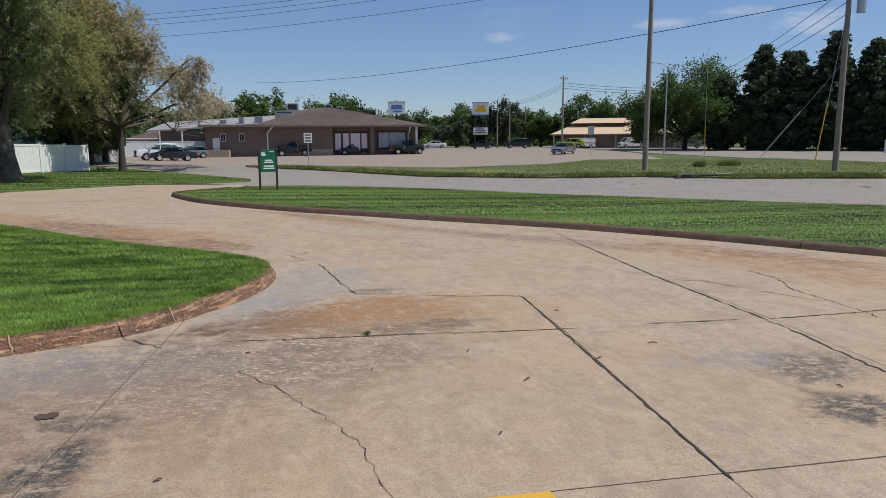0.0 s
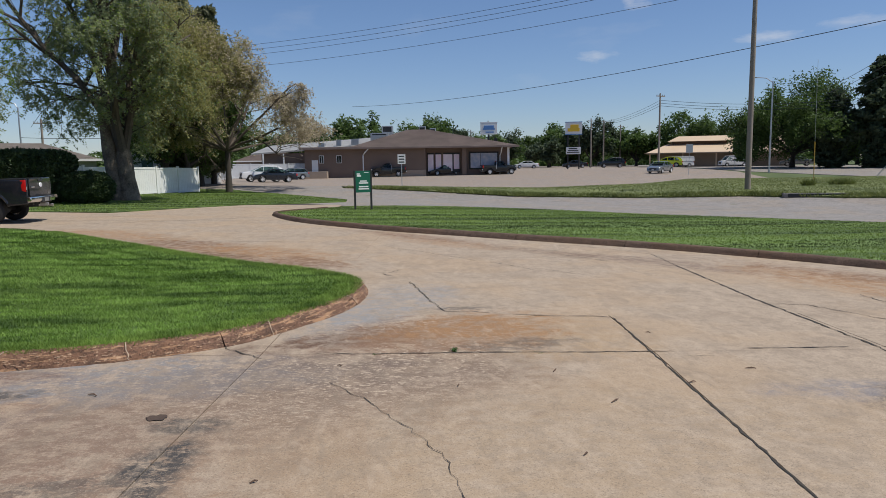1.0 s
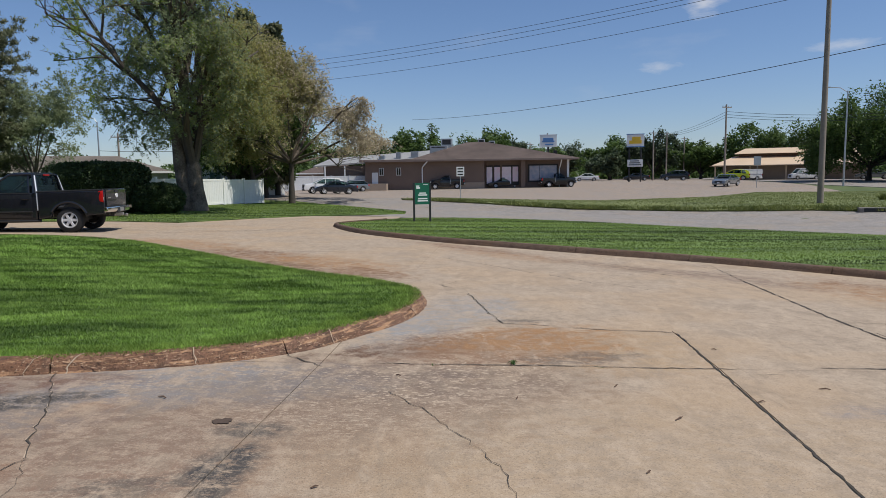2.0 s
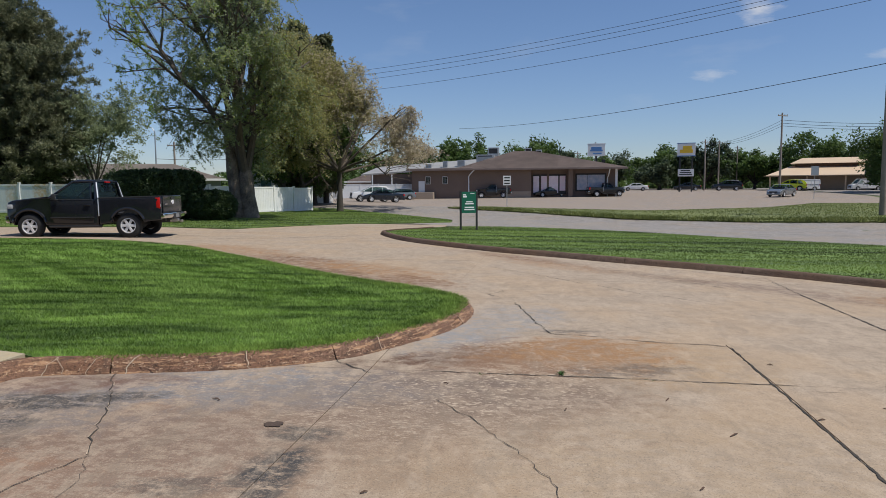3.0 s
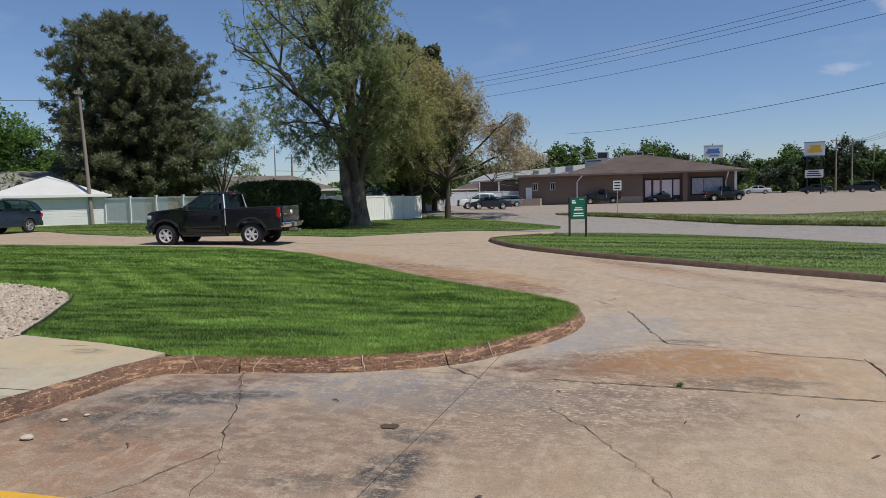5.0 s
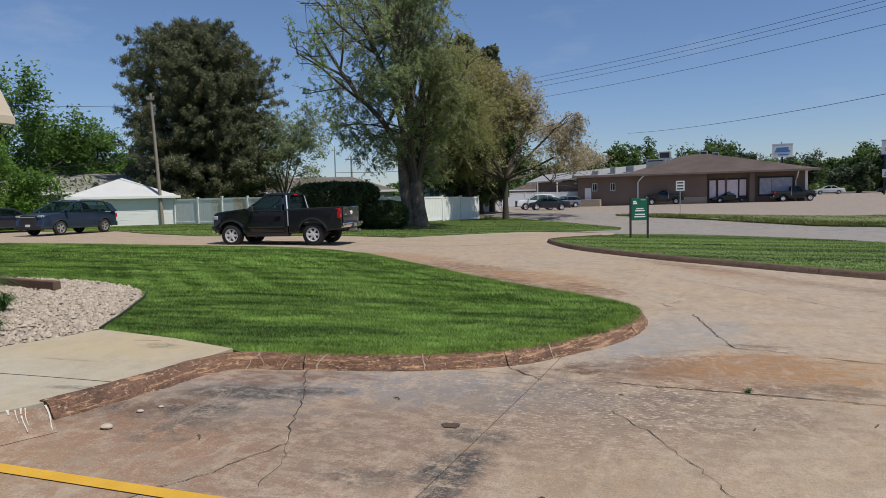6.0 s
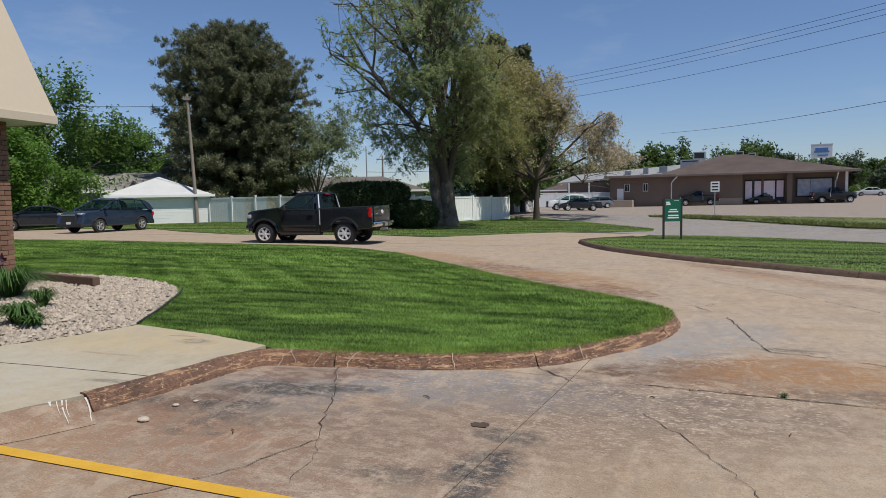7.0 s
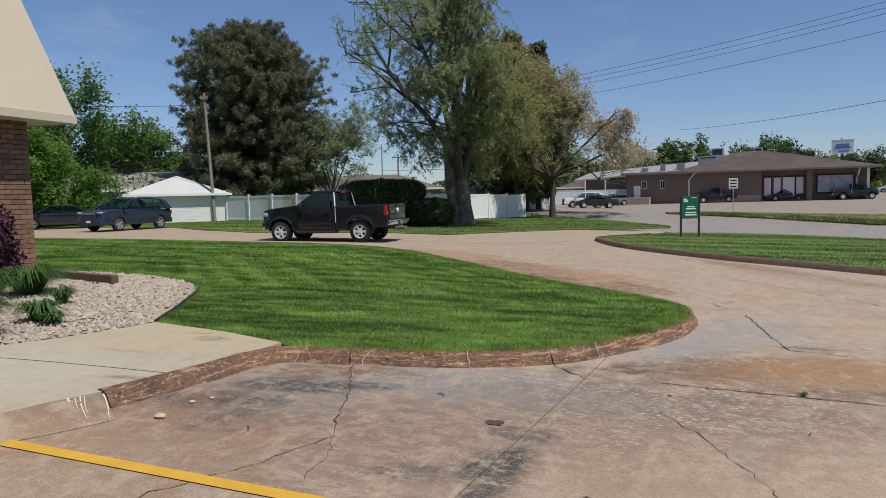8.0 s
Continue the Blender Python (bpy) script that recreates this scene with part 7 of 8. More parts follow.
def house(name, x, y, rz, lx, ly, wall_h, roof_h, wall_mat, roof_mat, label, hip=False, windows=(), category="house", over=0.45):
    """A plain house: walls, a gable or hip roof with eaves, windows on the near side."""
    base = min(gz(x, y), gz(x + 3, y)) - 0.05
    ob = thing(name, pose(x, y, base, 0, 0, rz), label, category)
    bm = boxed((-lx / 2, -ly / 2, -0.2), (lx / 2, ly / 2, wall_h))
    if not hip:
        for s in (-1, 1):
            a = s * (lx / 2)
            solid(bm, [(a, -ly / 2, wall_h), (a - s * 0.15, -ly / 2, wall_h), (a - s * 0.15, ly / 2, wall_h), (a, ly / 2, wall_h)],
                  [(a, -0.02, wall_h + roof_h), (a - s * 0.15, -0.02, wall_h + roof_h), (a - s * 0.15, 0.02, wall_h + roof_h), (a, 0.02, wall_h + roof_h)])
    part("wall", bm, wall_mat, ob)
    ex, ey = lx / 2 + over, ly / 2 + over
    r = lx / 2 - ly / 2 if hip else ex
    r = max(r, 0.2)
    k = roof_h * over / (ly / 2)
    bm = bmesh.new()
    lo = [(-ex, -ey, wall_h - k), (ex, -ey, wall_h - k), (ex, ey, wall_h - k), (-ex, ey, wall_h - k)]
    v = [bm.verts.new(p) for p in lo] + [bm.verts.new((-r, 0, wall_h + roof_h)), bm.verts.new((r, 0, wall_h + roof_h))]
    for f in ((0, 1, 5, 4), (2, 3, 4, 5), (1, 2, 5), (3, 0, 4)):
        if hip or len(f) == 4:
            bm.faces.new([v[i] for i in f])
    bmesh.ops.solidify(bm, geom=bm.faces[:], thickness=-0.14)
    part("roof", bm, roof_mat, ob)
    part("fascia", boxed((-ex, -ey - 0.03, wall_h - k - 0.14), (ex, -ey, wall_h - k + 0.06)), M_WHITE, ob)
    part("fascia", boxed((-ex, ey, wall_h - k - 0.14), (ex, ey + 0.03, wall_h - k + 0.06)), M_WHITE, ob)
    for wx, wz, w, h in windows:
        window_in(ob, wx, -ly / 2, wz, w, h, Matrix())
    return ob


def gabled_garage():
    ob = thing("garage", pose(-34.9, 42.8, gz(-33, 40) - 0.02, 0, 0, 129), "small white lap-sided garage with a pale hipped roof", "garage")
    lx, ly, h, rh = 6.2, 6.6, 2.2, 1.25
    bm = boxed((-lx / 2, -ly / 2, -0.1), (lx / 2, ly / 2, h))
    part("wall", bm, M_WHITE, ob)
    bm = bmesh.new()
    for j in range(11):
        box(bm, (-lx / 2 - 0.022, -ly / 2 + 0.02, 0.05 + j * 0.195), (-lx / 2 + 0.01, ly / 2 - 0.02, 0.225 + j * 0.195), 0, Matrix.Rotation(0, 4, "Y"))
    part("lap_siding", bm, M_WHITE, ob)
    o = 0.4
    bm = bmesh.new()
    k = rh * o / (ly / 2)
    v = [bm.verts.new(p) for p in ((-lx / 2 - o, -ly / 2 - o, h - k), (lx / 2 + o, -ly / 2 - o, h - k), (lx / 2 + o, ly / 2 + o, h - k), (-lx / 2 - o, ly / 2 + o, h - k), (-0.9, 0, h + rh), (lx / 2 + o, 0, h + rh))]
    for f in ((0, 1, 5, 4), (2, 3, 4, 5), (3, 0, 4), (1, 2, 5)):
        bm.faces.new([v[q] for q in f])
    bmesh.ops.recalc_face_normals(bm, faces=bm.faces[:])
    part("roof", bm, M_ROOF_PALE, ob)
    part("fascia", box(box(boxed((-lx / 2 - o - 0.03, -ly / 2 - o, h - k - 0.12), (-lx / 2 - o, ly / 2 + o, h - k + 0.04)), (-lx / 2 - o, -ly / 2 - o - 0.03, h - k - 0.12), (lx / 2 + o, -ly / 2 - o, h - k + 0.04)), (-lx / 2 - o, ly / 2 + o, h - k - 0.12), (lx / 2 + o, ly / 2 + o + 0.03, h - k + 0.04)), M_WHITE, ob)
    part("frieze_board", boxed((-lx / 2 - 0.04, -ly / 2, h - 0.08), (-lx / 2, ly / 2, h + 0.06)), M_WHITE, ob)
    return ob


gabled_garage()
house("house", -45.0, 49.0, 43, 15, 8, 2.8, 1.5, M_GREY, M_SHINGLE_GREY, "grey ranch house with a low shingled roof", False, ((-3, 1.5, 1.2, 1.2), (1, 1.5, 1.6, 1.2), (5, 1.5, 1.2, 1.2)))
house("house", -31.0, 66.0, 24, 17, 8, 2.6, 1.4, M_GREY, M_SHINGLE_MID, "ranch house with a brown-grey roof behind the fence", True, ((-4, 1.5, 1.4, 1.2), (3, 1.5, 1.4, 1.2)))
house("house", -16.5, 71.0, 14, 9, 7, 3.0, 1.8, M_WHITE, M_SHINGLE, "cream house partly hidden by trees", False, ((-2, 1.7, 1.1, 1.3), (2, 1.7, 1.1, 1.3)))
house("house", -11.0, 117.0, 4, 11, 8, 2.7, 1.5, M_STORE_LOW, M_SHINGLE, "low house with a brown roof beyond the white fence", True)

# ---------------------------------------------------------------- the store
ST = pose(-4.8, 99.2, gz(4, 99) - 0.05, 0, 0, -9.6)
store = thing("store_building", ST, "low brown brick store with a wide hipped shingle roof", "store")
part("wall", boxed((0, 0, -0.3), (17.2, 16, 4.3)), M_STORE, store)
part("wall", boxed((17.2, 1.1, -0.3), (29.2, 16, 4.3)), M_STORE, store)
part("stone_base", boxed((7.6, -0.08, -0.2), (17.24, 0.02, 0.95), 0.02), M_STORE_LOW, store, "low tan stone base")
part("pier", boxed((22.4, -0.1, -0.2), (23.0, 1.12, 4.3), 0.01), M_STORE, store)
part("pier", boxed((19.45, 0.9, -0.2), (19.7, 1.12, 4.3), 0.01), M_STORE, store)
part("post", boxed((28.8, 0.2, -0.2), (29.1, 0.5, 4.2), 0.02), M_WHITE, store)
bm = bmesh.new()
ex0, ex1, ey0, ey1, ez = 6.4, 30.4, -0.9, 17.0, 4.2
v = [bm.verts.new(p) for p in ((ex0, ey0, ez), (ex1, ey0, ez), (ex1, ey1, ez), (ex0, ey1, ez), (14.2, 8.0, 7.0), (17.2, 8.0, 7.0))]
for f in ((0, 1, 5, 4), (1, 2, 5), (2, 3, 4, 5), (3, 0, 4)):
    bm.faces.new([v[i] for i in f])
bmesh.ops.solidify(bm, geom=bm.faces[:], thickness=-0.2)
part("roof", bm, M_SHINGLE, store)
part("flat_roof", boxed((-0.6, -0.9, 4.05), (9.0, 14, 4.3), 0.02), M_SHINGLE, store)
part("gutter", boxed((-0.6, ey0 - 0.06, ez - 0.24), (ex1, ey0 + 0.02, ez + 0.02), 0.02), M_SHINGLE, store)
part("soffit", boxed((ex0, ey0 + 0.02, ez - 0.16), (ex1, 2.7, ez - 0.12)), M_STORE, store)
part("downspout", tubed([(9.2, -0.75, 4.0), (8.6, -0.5, 3.4), (8.35, -0.08, 3.1), (8.35, -0.08, 0.0)], 0.09, 8), M_WHITE, store, "white downspout")
part("downspout", tubed([(28.0, -0.7, 4.0), (27.9, 0.2, 3.2), (27.8, 1.0, 2.8), (27.8, 1.0, 0.0)], 0.08, 8), M_WHITE, store)
for x in (2.4, 4.9):
    window_in(store, x, 0, 2.6, 0.7, 1.1, Matrix())
part("door", boxed((1.0, -0.05, 0.3), (1.9, 0.02, 2.5), 0.01), M_WHITE, store)
part("loading_step", boxed((-0.2, -1.6, -0.2), (3.4, -0.02, 0.9), 0.03), M_STORE_LOW, store)
M_WING = grained("dull_metal_roof", (0.29, 0.285, 0.27), 0.6, 0.3, (0.4, 6), 0.1)
POSTER = [grained("poster_" + n, c, 0.5, 0.15, (2, 12), 0.0, hue=h, mix=0.8) for n, c, h in (("pink", (0.88, 0.68, 0.78), (0.92, 0.88, 0.9)), ("white", (0.92, 0.9, 0.92), (0.8, 0.45, 0.6)), ("blue", (0.2, 0.32, 0.5), (0.75, 0.62, 0.55)))]
for k, x in enumerate((17.9, 19.0, 20.5, 21.6)):
    fr = part("shop_window", boxed((x - 0.48 if k != 2 else x - 0.9, 0.95, 0.5), (x + 0.48 if k != 2 else x + 0.6, 1.05, 3.3), 0.01), M_PLASTIC, store)
    part("poster", boxed((x - 0.4 if k != 2 else x - 0.8, 0.92, 0.7 + 0.3 * (k % 2)), (x + 0.4 if k != 2 else x + 0.5, 0.955, 3.1), 0.005), POSTER[k % 2], fr, "faded window poster")
fr = part("shop_window", boxed((23.4, 0.95, 0.9), (27.6, 1.06, 3.4), 0.01), M_PLASTIC, store)
part("poster", boxed((23.6, 0.92, 1.1), (25.0, 0.955, 3.2), 0.005), POSTER[2], fr, "large faded window picture")
part("poster", boxed((25.05, 0.92, 1.1), (27.4, 0.955, 3.2), 0.005), POSTER[2], fr, "large faded window picture")
# wing with pale flat roof and plant on top
part("wing_wall", boxed((-7.0, 3.0, -0.3), (-0.02, 15, 3.6)), M_STORE, store)
part("wing_roof", solid(bmesh.new(), [(-8.2, 1.8, 3.4), (9.0, 4.2, 4.5), (9.0, 12, 5.9), (-8.2, 12, 4.8)], [(-8.2, 1.8, 3.6), (9.0, 4.2, 4.72), (9.0, 12, 6.1), (-8.2, 12, 5.0)]), M_WING, store, "dull grey metal wing roof")
for x in (-6.5, -3.5):
    part("porch_post", boxed((x - 0.08, 1.9, -0.2), (x + 0.08, 2.06, 3.52)), M_WHITE, store)
for x, y, z, w, d, h in ((1.6, 5.0, 4.6, 0.9, 1.0, 0.5), (4.2, 4.6, 4.8, 0.7, 0.8, 0.7), (6.6, 4.8, 5.0, 1.1, 0.9, 0.6), (10.2, 5.4, 5.9, 2.6, 1.8, 0.5), (11.3, 6.4, 6.4, 1.6, 1.4, 1.1), (16.4, 9.0, 6.6, 1.0, 1.2, 0.9), (18.0, 9.0, 6.4, 0.9, 1.2, 0.8), (27.5, 6.0, 4.6, 0.45, 0.45, 0.9)):
    unit = part("rooftop_unit", boxed((x - w / 2, y - d / 2, z - 0.9), (x + w / 2, y + d / 2, z + h), 0.03), M_STEEL if x < 26 else M_BLACK, store)
    part("unit_grille", boxed((x - w * 0.4, y - d / 2 - 0.02, z + 0.2), (x + w * 0.4, y - d / 2 + 0.01, z + h - 0.15)), M_PLASTIC if x > 9 else M_STEEL, unit)

# tan-roofed building by the main road
tb = pose(55.4, 117.4, gz(60, 115) - 0.1, 0, 0, -29)
tan = thing("roadside_building", tb, "low building with a stepped tan metal roof", "building")
part("wall", boxed((1.5, 2.0, -0.3), (24, 12, 2.9)), M_STORE_LOW, tan)
for x in (0.4, 6.0, 11.6, 17.2, 22.8):
    part("post", boxed((x - 0.12, 0.2, -0.3), (x + 0.12, 0.44, 2.55)), M_TAN_ROOF, tan)
part("roof", solid(bmesh.new(), [(-0.6, -0.6, 2.5), (25, -0.6, 2.5), (25, 13, 2.5), (-0.6, 13, 2.5)], [(-0.2, -0.6, 2.62), (25, -0.6, 2.62), (25, 6.5, 4.4), (3.5, 6.5, 4.4)]), M_TAN_ROOF, tan)
part("clerestory", boxed((4.0, 5.4, 3.6), (13.5, 10, 4.75)), M_TIMBER, tan)
part("upper_roof", solid(bmesh.new(), [(3.2, 4.6, 4.7), (14.4, 4.6, 4.7), (14.4, 11, 4.7), (3.2, 11, 4.7)], [(5.0, 7.4, 5.7), (13.4, 7.4, 5.7), (13.4, 8.0, 5.7), (5.0, 8.0, 5.7)]), M_TAN_ROOF, tan)
part("roof_end", solid(bmesh.new(), [(13.0, 3.6, 3.6), (25, 3.6, 3.6), (25, 11, 3.6), (13.0, 11, 3.6)], [(14.0, 7.0, 5.4), (25, 7.0, 5.4), (25, 7.8, 5.4), (14.0, 7.8, 5.4)]), M_TAN_ROOF, tan)


# ---------------------------------------------------------------- signs, poles, wires
def pole_sign(name, x, y, rz, board_lo, board_hi, w, mat, label, posts, logo, extra=None):
    ob = thing(name, pose(x, y, gz(x, y), 0, 0, rz), label, "sign")
    for px in posts:
        part("post", tubed([(px, 0, -0.2), (px, 0, board_lo + 0.1)], 0.13, 10), M_BLACK, ob)
    b = part("board", boxed((-w / 2, -0.2, board_lo), (w / 2, 0.2, board_hi), 0.03), M_WHITE, ob)
    for zr in (board_hi + 0.04, board_lo - 0.04):
        part("rim", boxed((-w / 2 - 0.06, -0.22, zr - 0.06), (w / 2 + 0.06, 0.22, zr + 0.06)), mat[1], b)
    for lo, hi in logo:
        part("emblem", boxed((lo[0] * w, -0.23, board_lo + lo[1] * (board_hi - board_lo)), (hi[0] * w, -0.19, board_lo + hi[1] * (board_hi - board_lo)), 0.02), mat[0], b, "plain coloured shape")
    if extra:
        lo, hi, ww = extra
        e = part("marquee", boxed((-ww / 2, -0.15, lo), (ww / 2, 0.15, hi), 0.02), M_WHITE, ob, "white letter board")
        for k in range(3):
            part("lettering_bar", boxed((-ww * (0.42 - 0.05 * k), -0.17, lo + (hi - lo) * (0.2 + 0.27 * k)), (ww * (0.40 - 0.07 * k), -0.14, lo + (hi - lo) * (0.33 + 0.27 * k))), M_BLACK, e)
    return ob


M_SIGN_YELLOW = grained("sign_yellow", (0.75, 0.48, 0.03), 0.4, 0.05, (2, 20), 0.0)
M_SIGN_BLUE = grained("sign_blue", (0.10, 0.24, 0.50), 0.4, 0.05, (2, 20), 0.0)
pole_sign("pole_sign", 39.9, 113.2, -19, 5.9, 7.9, 2.8, (M_SIGN_YELLOW, M_SIGN_BLUE), "tall roadside sign with a yellow emblem over a letter board", (-0.95, 0.95), (((-0.36, 0.22), (0.36, 0.5)), ((-0.2, 0.5), (0.3, 0.8))), (2.5, 3.7, 2.5))
pole_sign("pole_sign", 25.9, 117.0, -13, 6.3, 8.2, 2.9, (M_SIGN_BLUE, M_WHITE), "tall white roadside sign with a blue emblem", (0.0,), (((-0.3, 0.5), (0.3, 0.75)), ((-0.36, 0.36), (0.36, 0.5)), ((-0.2, 0.1), (0.3, 0.2))))


def road_sign(x, y, rz, lo, hi, w, label, bars, mat=M_WHITE):
    ob = thing("road_sign", pose(x, y, gz(x, y), 0, 0, rz), label, "sign")
    part("post", boxed((-0.03, -0.02, -0.2), (0.03, 0.02, hi)), M_STEEL, ob)
    b = part("plate", boxed((-w / 2, -0.035, lo), (w / 2, -0.021, hi), 0.004), mat, ob)
    for k in range(bars):
        z = hi - (hi - lo) * (0.2 + 0.6 * k / max(1, bars - 1))
        part("lettering_bar", boxed((-w * 0.36, -0.042, z - 0.05), (w * 0.36, -0.034, z + 0.05)), M_BLACK, b)


road_sign(5.3, 57.7, 0, 1.85, 2.65, 0.66, "white roadside speed notice on a steel post", 3)
road_sign(40.5, 74.8, -20, 2.5, 3.5, 0.75, "grey back of a road sign on a steel post", 0, M_STEEL)
road_sign(60.6, 98.0, -20, 2.2, 3.2, 0.8, "grey back of a road sign on a steel post", 0, M_STEEL)


def utility_pole(x, y, high, r, label, arms=(), lean=(0, 0)):
    ob = thing("utility_pole", at_ground(x, y), label, "utility pole", "utility poles")
    part("post", tubed([(0, 0, -0.5), (lean[0] * 0.5, lean[1] * 0.5, high / 2), (lean[0], lean[1], high)], [r, r * 0.85, r * 0.65], 12), M_WOOD, ob, "", True)
    for z, w, a in arms:
        m = pose(lean[0], lean[1], z, 0, 0, a)
        arm = part("crossarm", boxed((-w / 2, -0.16, -0.06), (w / 2, -0.05, 0.06), 0.008, m), M_WOOD, ob)
        for k in (-0.45, -0.2, 0.2, 0.45):
            part("insulator", tubed([m @ Vector((k * w, -0.1, 0.06)), m @ Vector((k * w, -0.1, 0.2))], [0.035, 0.05], 8), M_STEEL, arm)
    return ob


utility_pole(23.9, 37.1, 13.4, 0.175, "tall grey wooden utility pole on the verge", ((12.6, 2.4, 40),))
p2 = utility_pole(33.3, 32.0, 12.5, 0.18, "tall grey wooden utility pole with fittings", ((9.9, 2.2, 40), (11.4, 2.4, 40)))
bm = bmesh.new()
tube(bm, [(0.55, -0.35, 8.9), (0.55, -0.35, 9.9)], 0.24, 14)
part("transformer", bm, M_STEEL, p2, "", True)
utility_pole(44.1, 89.9, 10.6, 0.15, "dark utility pole near the main road", ((10.2, 1.6, 20),))
utility_pole(-30.9, 41.8, 9.2, 0.13, "weathered utility pole at the end of the fence", ((8.8, 0.5, 30),), (-0.3, -0.2))
for x, y, h in ((49.0, 129.0, 9.5), (33.0, 150.0, 10.5), (31.0, 160.0, 9.0), (56.0, 140.0, 10.0), (64.0, 150.0, 9.5), (-34.0, 86.0, 7.0)):
    utility_pole(x, y, h, 0.16, "distant wooden utility pole", ((h - 0.5, 1.6, 15),))


def street_lamp(x, y, high, arm, a, label):
    ob = thing("street_lamp", at_ground(x, y, a), label, "street lamp", "street lamps")
    part("pole", tubed([(0, 0, -0.2), (0, 0, high)], [0.11, 0.07], 10), M_STEEL, ob)
    part("arm", tubed([(0, 0, high - 0.2), (arm * 0.4, 0, high + 0.35), (arm, 0, high + 0.5)], 0.045, 8), M_STEEL, ob)
    part("lamp_head", boxed((arm - 0.1, -0.12, high + 0.43), (arm + 0.55, 0.12, high + 0.55), 0.03), M_STEEL, ob)


street_lamp(50.6, 74.6, 10.6, 1.8, 150, "tall galvanised street lamp by the main road")
street_lamp(-35.0, 82.8, 8.1, 0.9, 160, "street lamp beyond the houses")


def wire(a, b, sag, r, label="black overhead cable"):
    pts = []
    for i in range(25):
        t = i / 24
        p = Vector(a).lerp(Vector(b), t)
        p.z -= 4 * sag * t * (1 - t)
        pts.append(p)
    return whole("overhead_wire", tubed(pts, r, 5), M_WIRE, label, "cable", "structure")


P1, P2, PW = Vector((23.9, 37.1, 0)), Vector((33.3, 32.0, 0)), Vector((-19.0, 76.0, 0))
for dx, z0, z1 in ((-0.9, 12.9, 13.3), (-0.2, 12.8, 13.0), (0.7, 12.8, 12.7), (0.0, 11.6, 11.5)):
    wire(P1 + Vector((dx * 0.7, dx * 0.7, z0)), PW + Vector((dx, dx, z1)), 0.9, 0.014)
    wire(P1 + Vector((dx * 0.7, dx * 0.7, z0)), Vector((60 + dx, -2 + dx, z0)), 0.5, 0.014)
wire((33.3, 32.0, 9.75), (2.5, 118, 11.6), 1.2, 0.024, "thick black overhead cable")
wire((33.3, 32.0, 9.75), (68, -12, 9.6), 0.8, 0.024, "thick black overhead cable")
for dz in (0.0, 0.7, 1.5):
    wire((33.3, 32.0, 8.8 + dz), (66.0, 90.0, 9.6 + dz * 0.8), 0.9, 0.02)
    wire((44.1, 89.9, 9.3 + dz * 0.5), (75.0, 78.0, 9.6 + dz * 0.5), 1.1, 0.025)
    wire((44.1, 89.9, 9.3 + dz * 0.5), (49.0, 129.0, 9.0 + dz * 0.3), 0.8, 0.02)
wire((-31.1, 41.7, 5.2), (-46.0, 41.0, 4.4), 0.25, 0.03)
wire((-31.1, 41.7, 4.9), (-42.0, 47.5, 4.2), 0.3, 0.02)
wire((-31.2, 41.6, 8.6), (-47.0, 37.0, 9.4), 0.3, 0.015)
wire((-35.0, 82.8, 5.3), (-22.0, 84.0, 5.4), 0.2, 0.025)


def guy(top, foot, guard, mat, label):
    """A guy wire with a plastic guard over its foot."""
    t, f = Vector(top), Vector(foot)
    ob = thing("guy_wire", Matrix.Translation(f), label, "guy wire", "guy wires")
    part("strand", tubed([(0, 0, -0.2), t - f], 0.012, 5), M_STEEL, ob)
    part("guard", tubed([(t - f) * 0.02, (t - f) * guard], 0.032, 8), mat, ob)


guy((33.3, 32.0, 9.3), (31.0, 31.3, gz(31, 31.3)), 0.42, M_YELLOW, "guy wire with a yellow guard at the pole")
guy((35.5, 47.0, 9.0), (36.4, 48.0, gz(36.4, 48)), 0.34, M_YELLOW, "guy wire with a yellow guard on the verge")
guy((52.0, 48.0, 10.5), (46.0, 53.0, gz(46, 53)), 0.42, M_STEEL, "guy wire with a grey guard on the verge")
rail = thing("yard_rail", pose(71.5, 62.0, gz(71.5, 62), 0, 0, -45), "short white post-and-rail fence", "fence")
for k in range(4):
    part("post", boxed((k * 1.2 - 0.08, -0.08, -0.2), (k * 1.2 + 0.08, 0.08, 1.5)), M_WHITE, rail)
for zz in (0.55, 1.15):
    part("bar", boxed((0, -0.04, zz), (3.6, 0.04, zz + 0.16)), M_WHITE, rail)

# ---------------------------------------------------------------- distant trees
for k, (x, y, h, w) in enumerate(((66.2, 84.0, 10.5, 6.0), (69.5, 80.0, 14.2, 6.5), (72.5, 77.0, 13.0, 6.0), (75.5, 73.8, 15.2, 7.0), (78.4, 70.5, 14.2, 6.5), (82.0, 67.0, 15.5, 7.0), (86.0, 63.0, 15.0, 7.0), (90.0, 58.0, 14.5, 7.0), (80.0, 78.0, 14.0, 7.0), (74.0, 80.5, 13.4, 6.5), (84.5, 72.0, 14.6, 7.0))):
    conifer("cedar_tree", x, y, h, w * 1.15, "dense dark cedar in a row beyond the main road", 70 + k, M_CEDAR, 20000, 0.31, 0.85, 0.02, "row of cedars", 11, 2.4)
broad_tree("maple_tree", 64.6, 90.0, 11.6, 12.0, 0.3, M_LEAF_DEEP, "round dense green maple beyond the main road", 90, 46000, 0.23, 0.16, M_BARK_DARK, limbs=12, spread=0.9, fuzz=0.05)
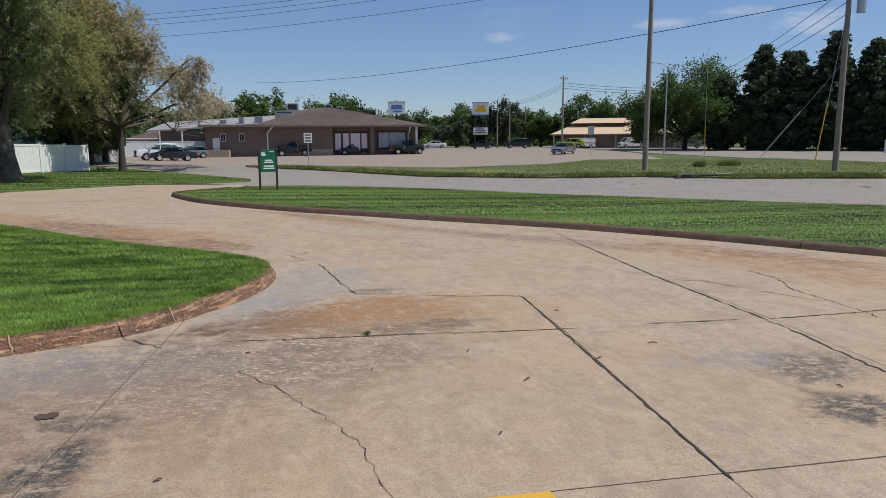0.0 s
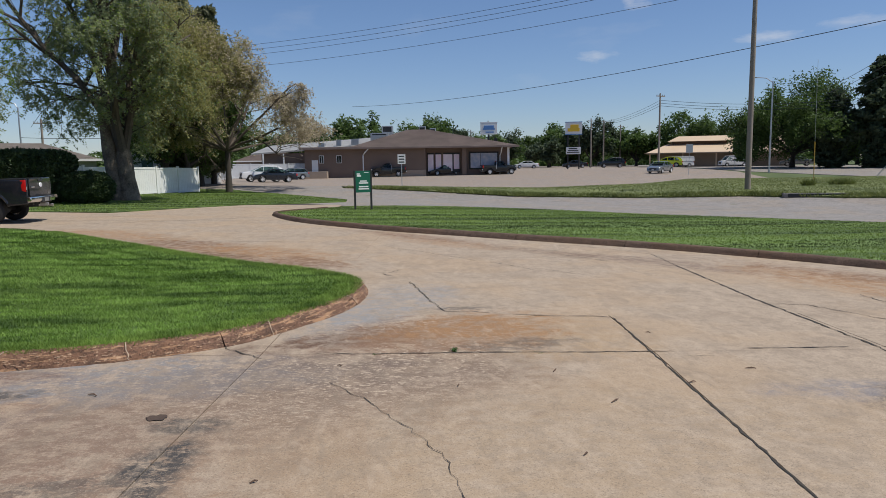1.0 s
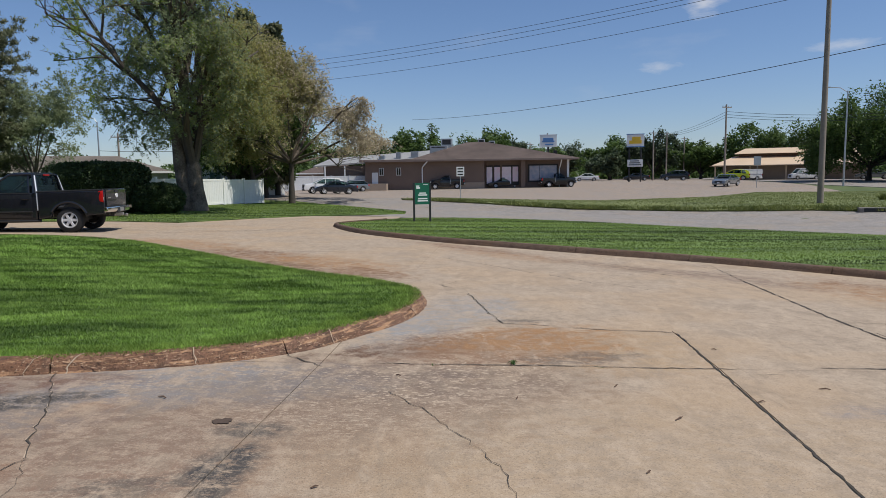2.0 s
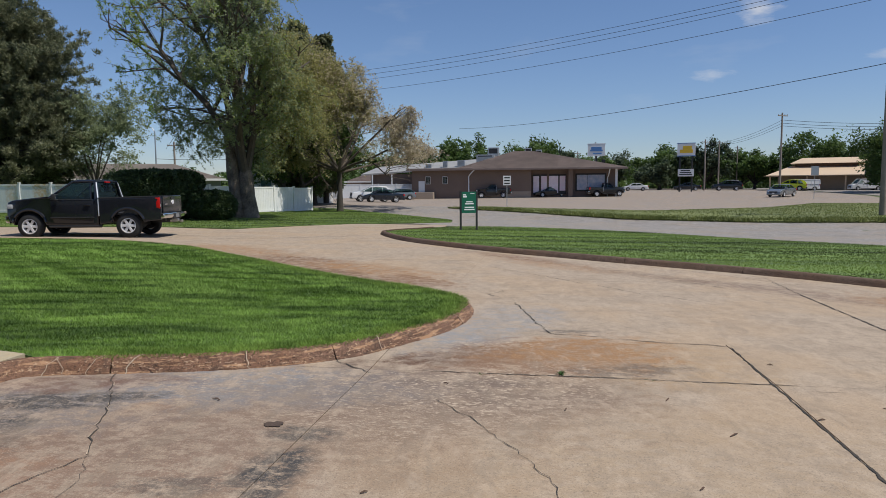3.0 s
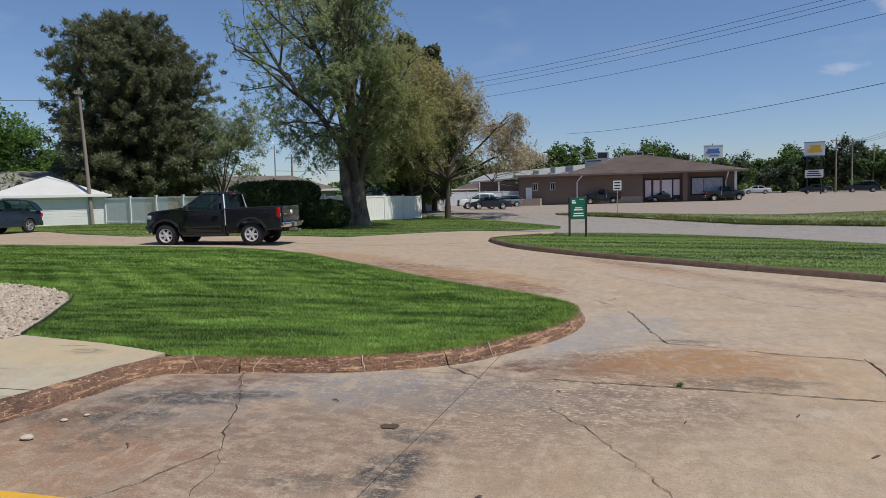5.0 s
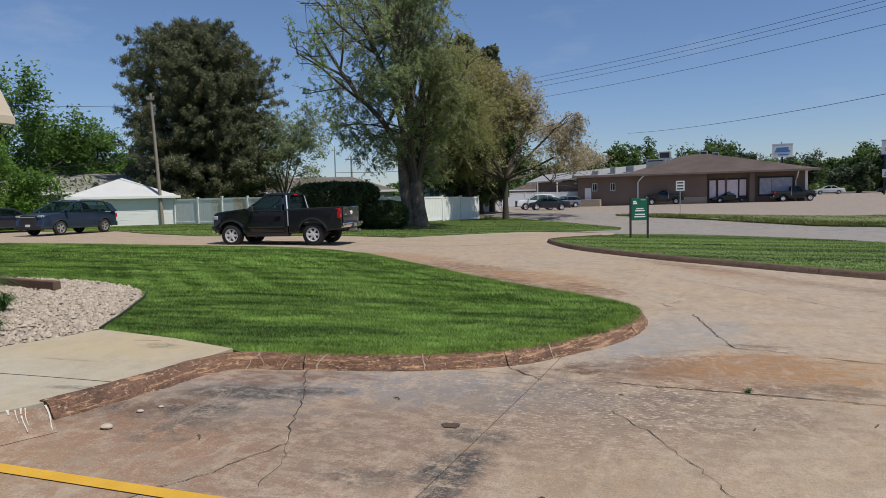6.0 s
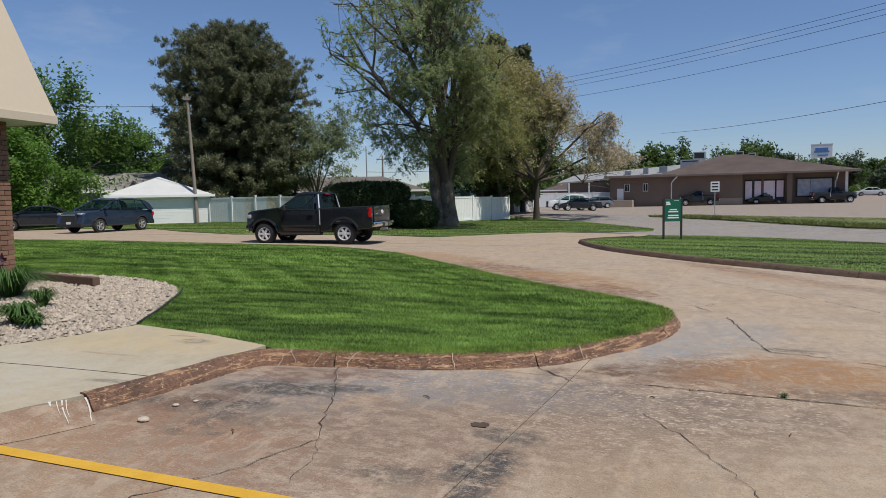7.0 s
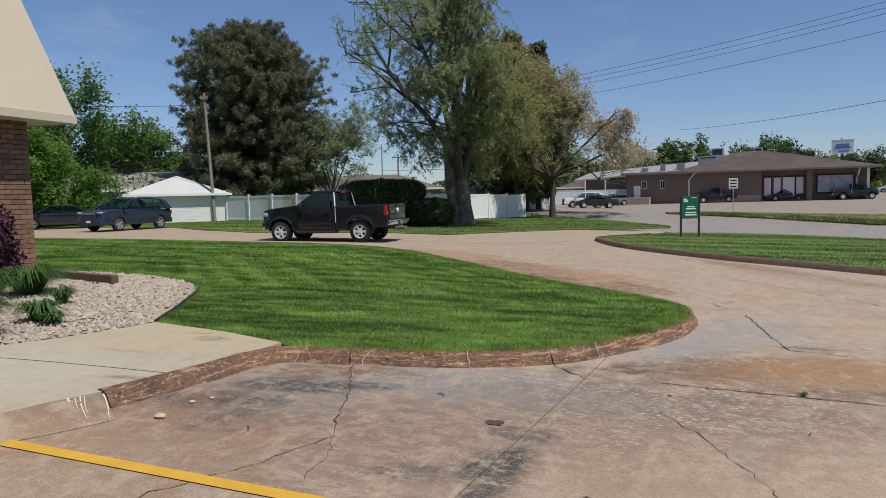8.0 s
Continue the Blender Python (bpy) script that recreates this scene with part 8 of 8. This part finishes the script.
DIST = ((-2.5, 142, 11.5, 12), (4.5, 146, 13.5, 11), (12, 150, 11, 12), (20, 152, 10.5, 13), (31, 141, 11.5, 10), (27, 160, 9, 12), (-12, 150, 11, 13),
        (52, 165, 11, 13), (60, 158, 13, 11), (68, 150, 12.5, 12), (76, 142, 11, 14), (84, 136, 12, 13), (92, 128, 12.5, 13), (72, 166, 11, 14), (44, 178, 10, 14), (38, 200, 10, 15), (100, 120, 13, 13),
        (95, 104, 13, 12), (104, 96, 13, 12), (112, 84, 13.5, 12), (47, 150, 8, 9), (58, 172, 12, 14))
for k, (x, y, h, w) in enumerate(DIST):
    broad_tree("distant_tree", x, y, h * (0.72 + 0.25 * math.sin(k * 2.7)), w * 0.9, 0.3, (M_LEAF_DEEP, M_LEAF_DEEP, M_CEDAR)[k % 3], "full green tree far beyond the lots", 100 + k, 9000, 0.40, 0.16, M_BARK_DARK, levels=2, limbs=9, spread=0.75)

# low woods and shrubs that close the view beyond the lots
rng = np.random.default_rng(17)
lumps = []
for _ in range(150):
    a, d = radians(rng.uniform(-48, 48)), rng.uniform(205, 262)
    lumps.append((d * math.sin(a), d * math.cos(a), rng.uniform(2.2, 5.2), rng.uniform(4.0, 8.0)))
cs = []
for x, y, h, w in lumps:
    q = rng.normal(size=(520, 3))
    q /= np.linalg.norm(q, axis=1, keepdims=True)
    q *= rng.uniform(0.7, 1.05, (520, 1)) * (1 + 0.25 * np.sin(4 * q[:, :1] + x) * np.sin(5 * q[:, 2:]))
    cs.append(q * (w, w, h) + (x, y, gz(x, y) + 0.7 * h))
cs = np.concatenate(cs)
cs = cs[cs[:, 2] > 0.6]
tagged(new("far_woods", quad_mesh("far_woods", leaf_quads(cs, 0.85, rng, 1.5, 0, face=0.4), M_LEAF_DEEP, 3)), "low green woods and shrubs on the skyline", "woods", "", "stuff")

# ---------------------------------------------------------------- litter on the concrete
lit = random.Random(4)
for x, y in ((1.55, 3.72), (1.02, 5.1), (2.9, 4.95), (3.6, 5.25), (0.1, 5.75), (4.3, 3.9), (-0.35, 3.6), (2.1, 4.6), (-1.7, 5.2), (3.3, 6.6), (1.9, 5.4), (-2.75, 4.0)):
    a = lit.uniform(0, 3.1)
    l = lit.uniform(0.02, 0.05)
    bm = tubed([(-l * math.cos(a), -l * math.sin(a), 0.006), (0.2 * l, 0.1 * l, 0.012), (l * math.cos(a), l * math.sin(a), 0.006)], [0.004, 0.006, 0.003], 5)
    whole("twig", bm, M_TIMBER, "tiny dark twig lying on the concrete", "twig", "", "litter", False, at_ground(x, y, 0, 0.002))
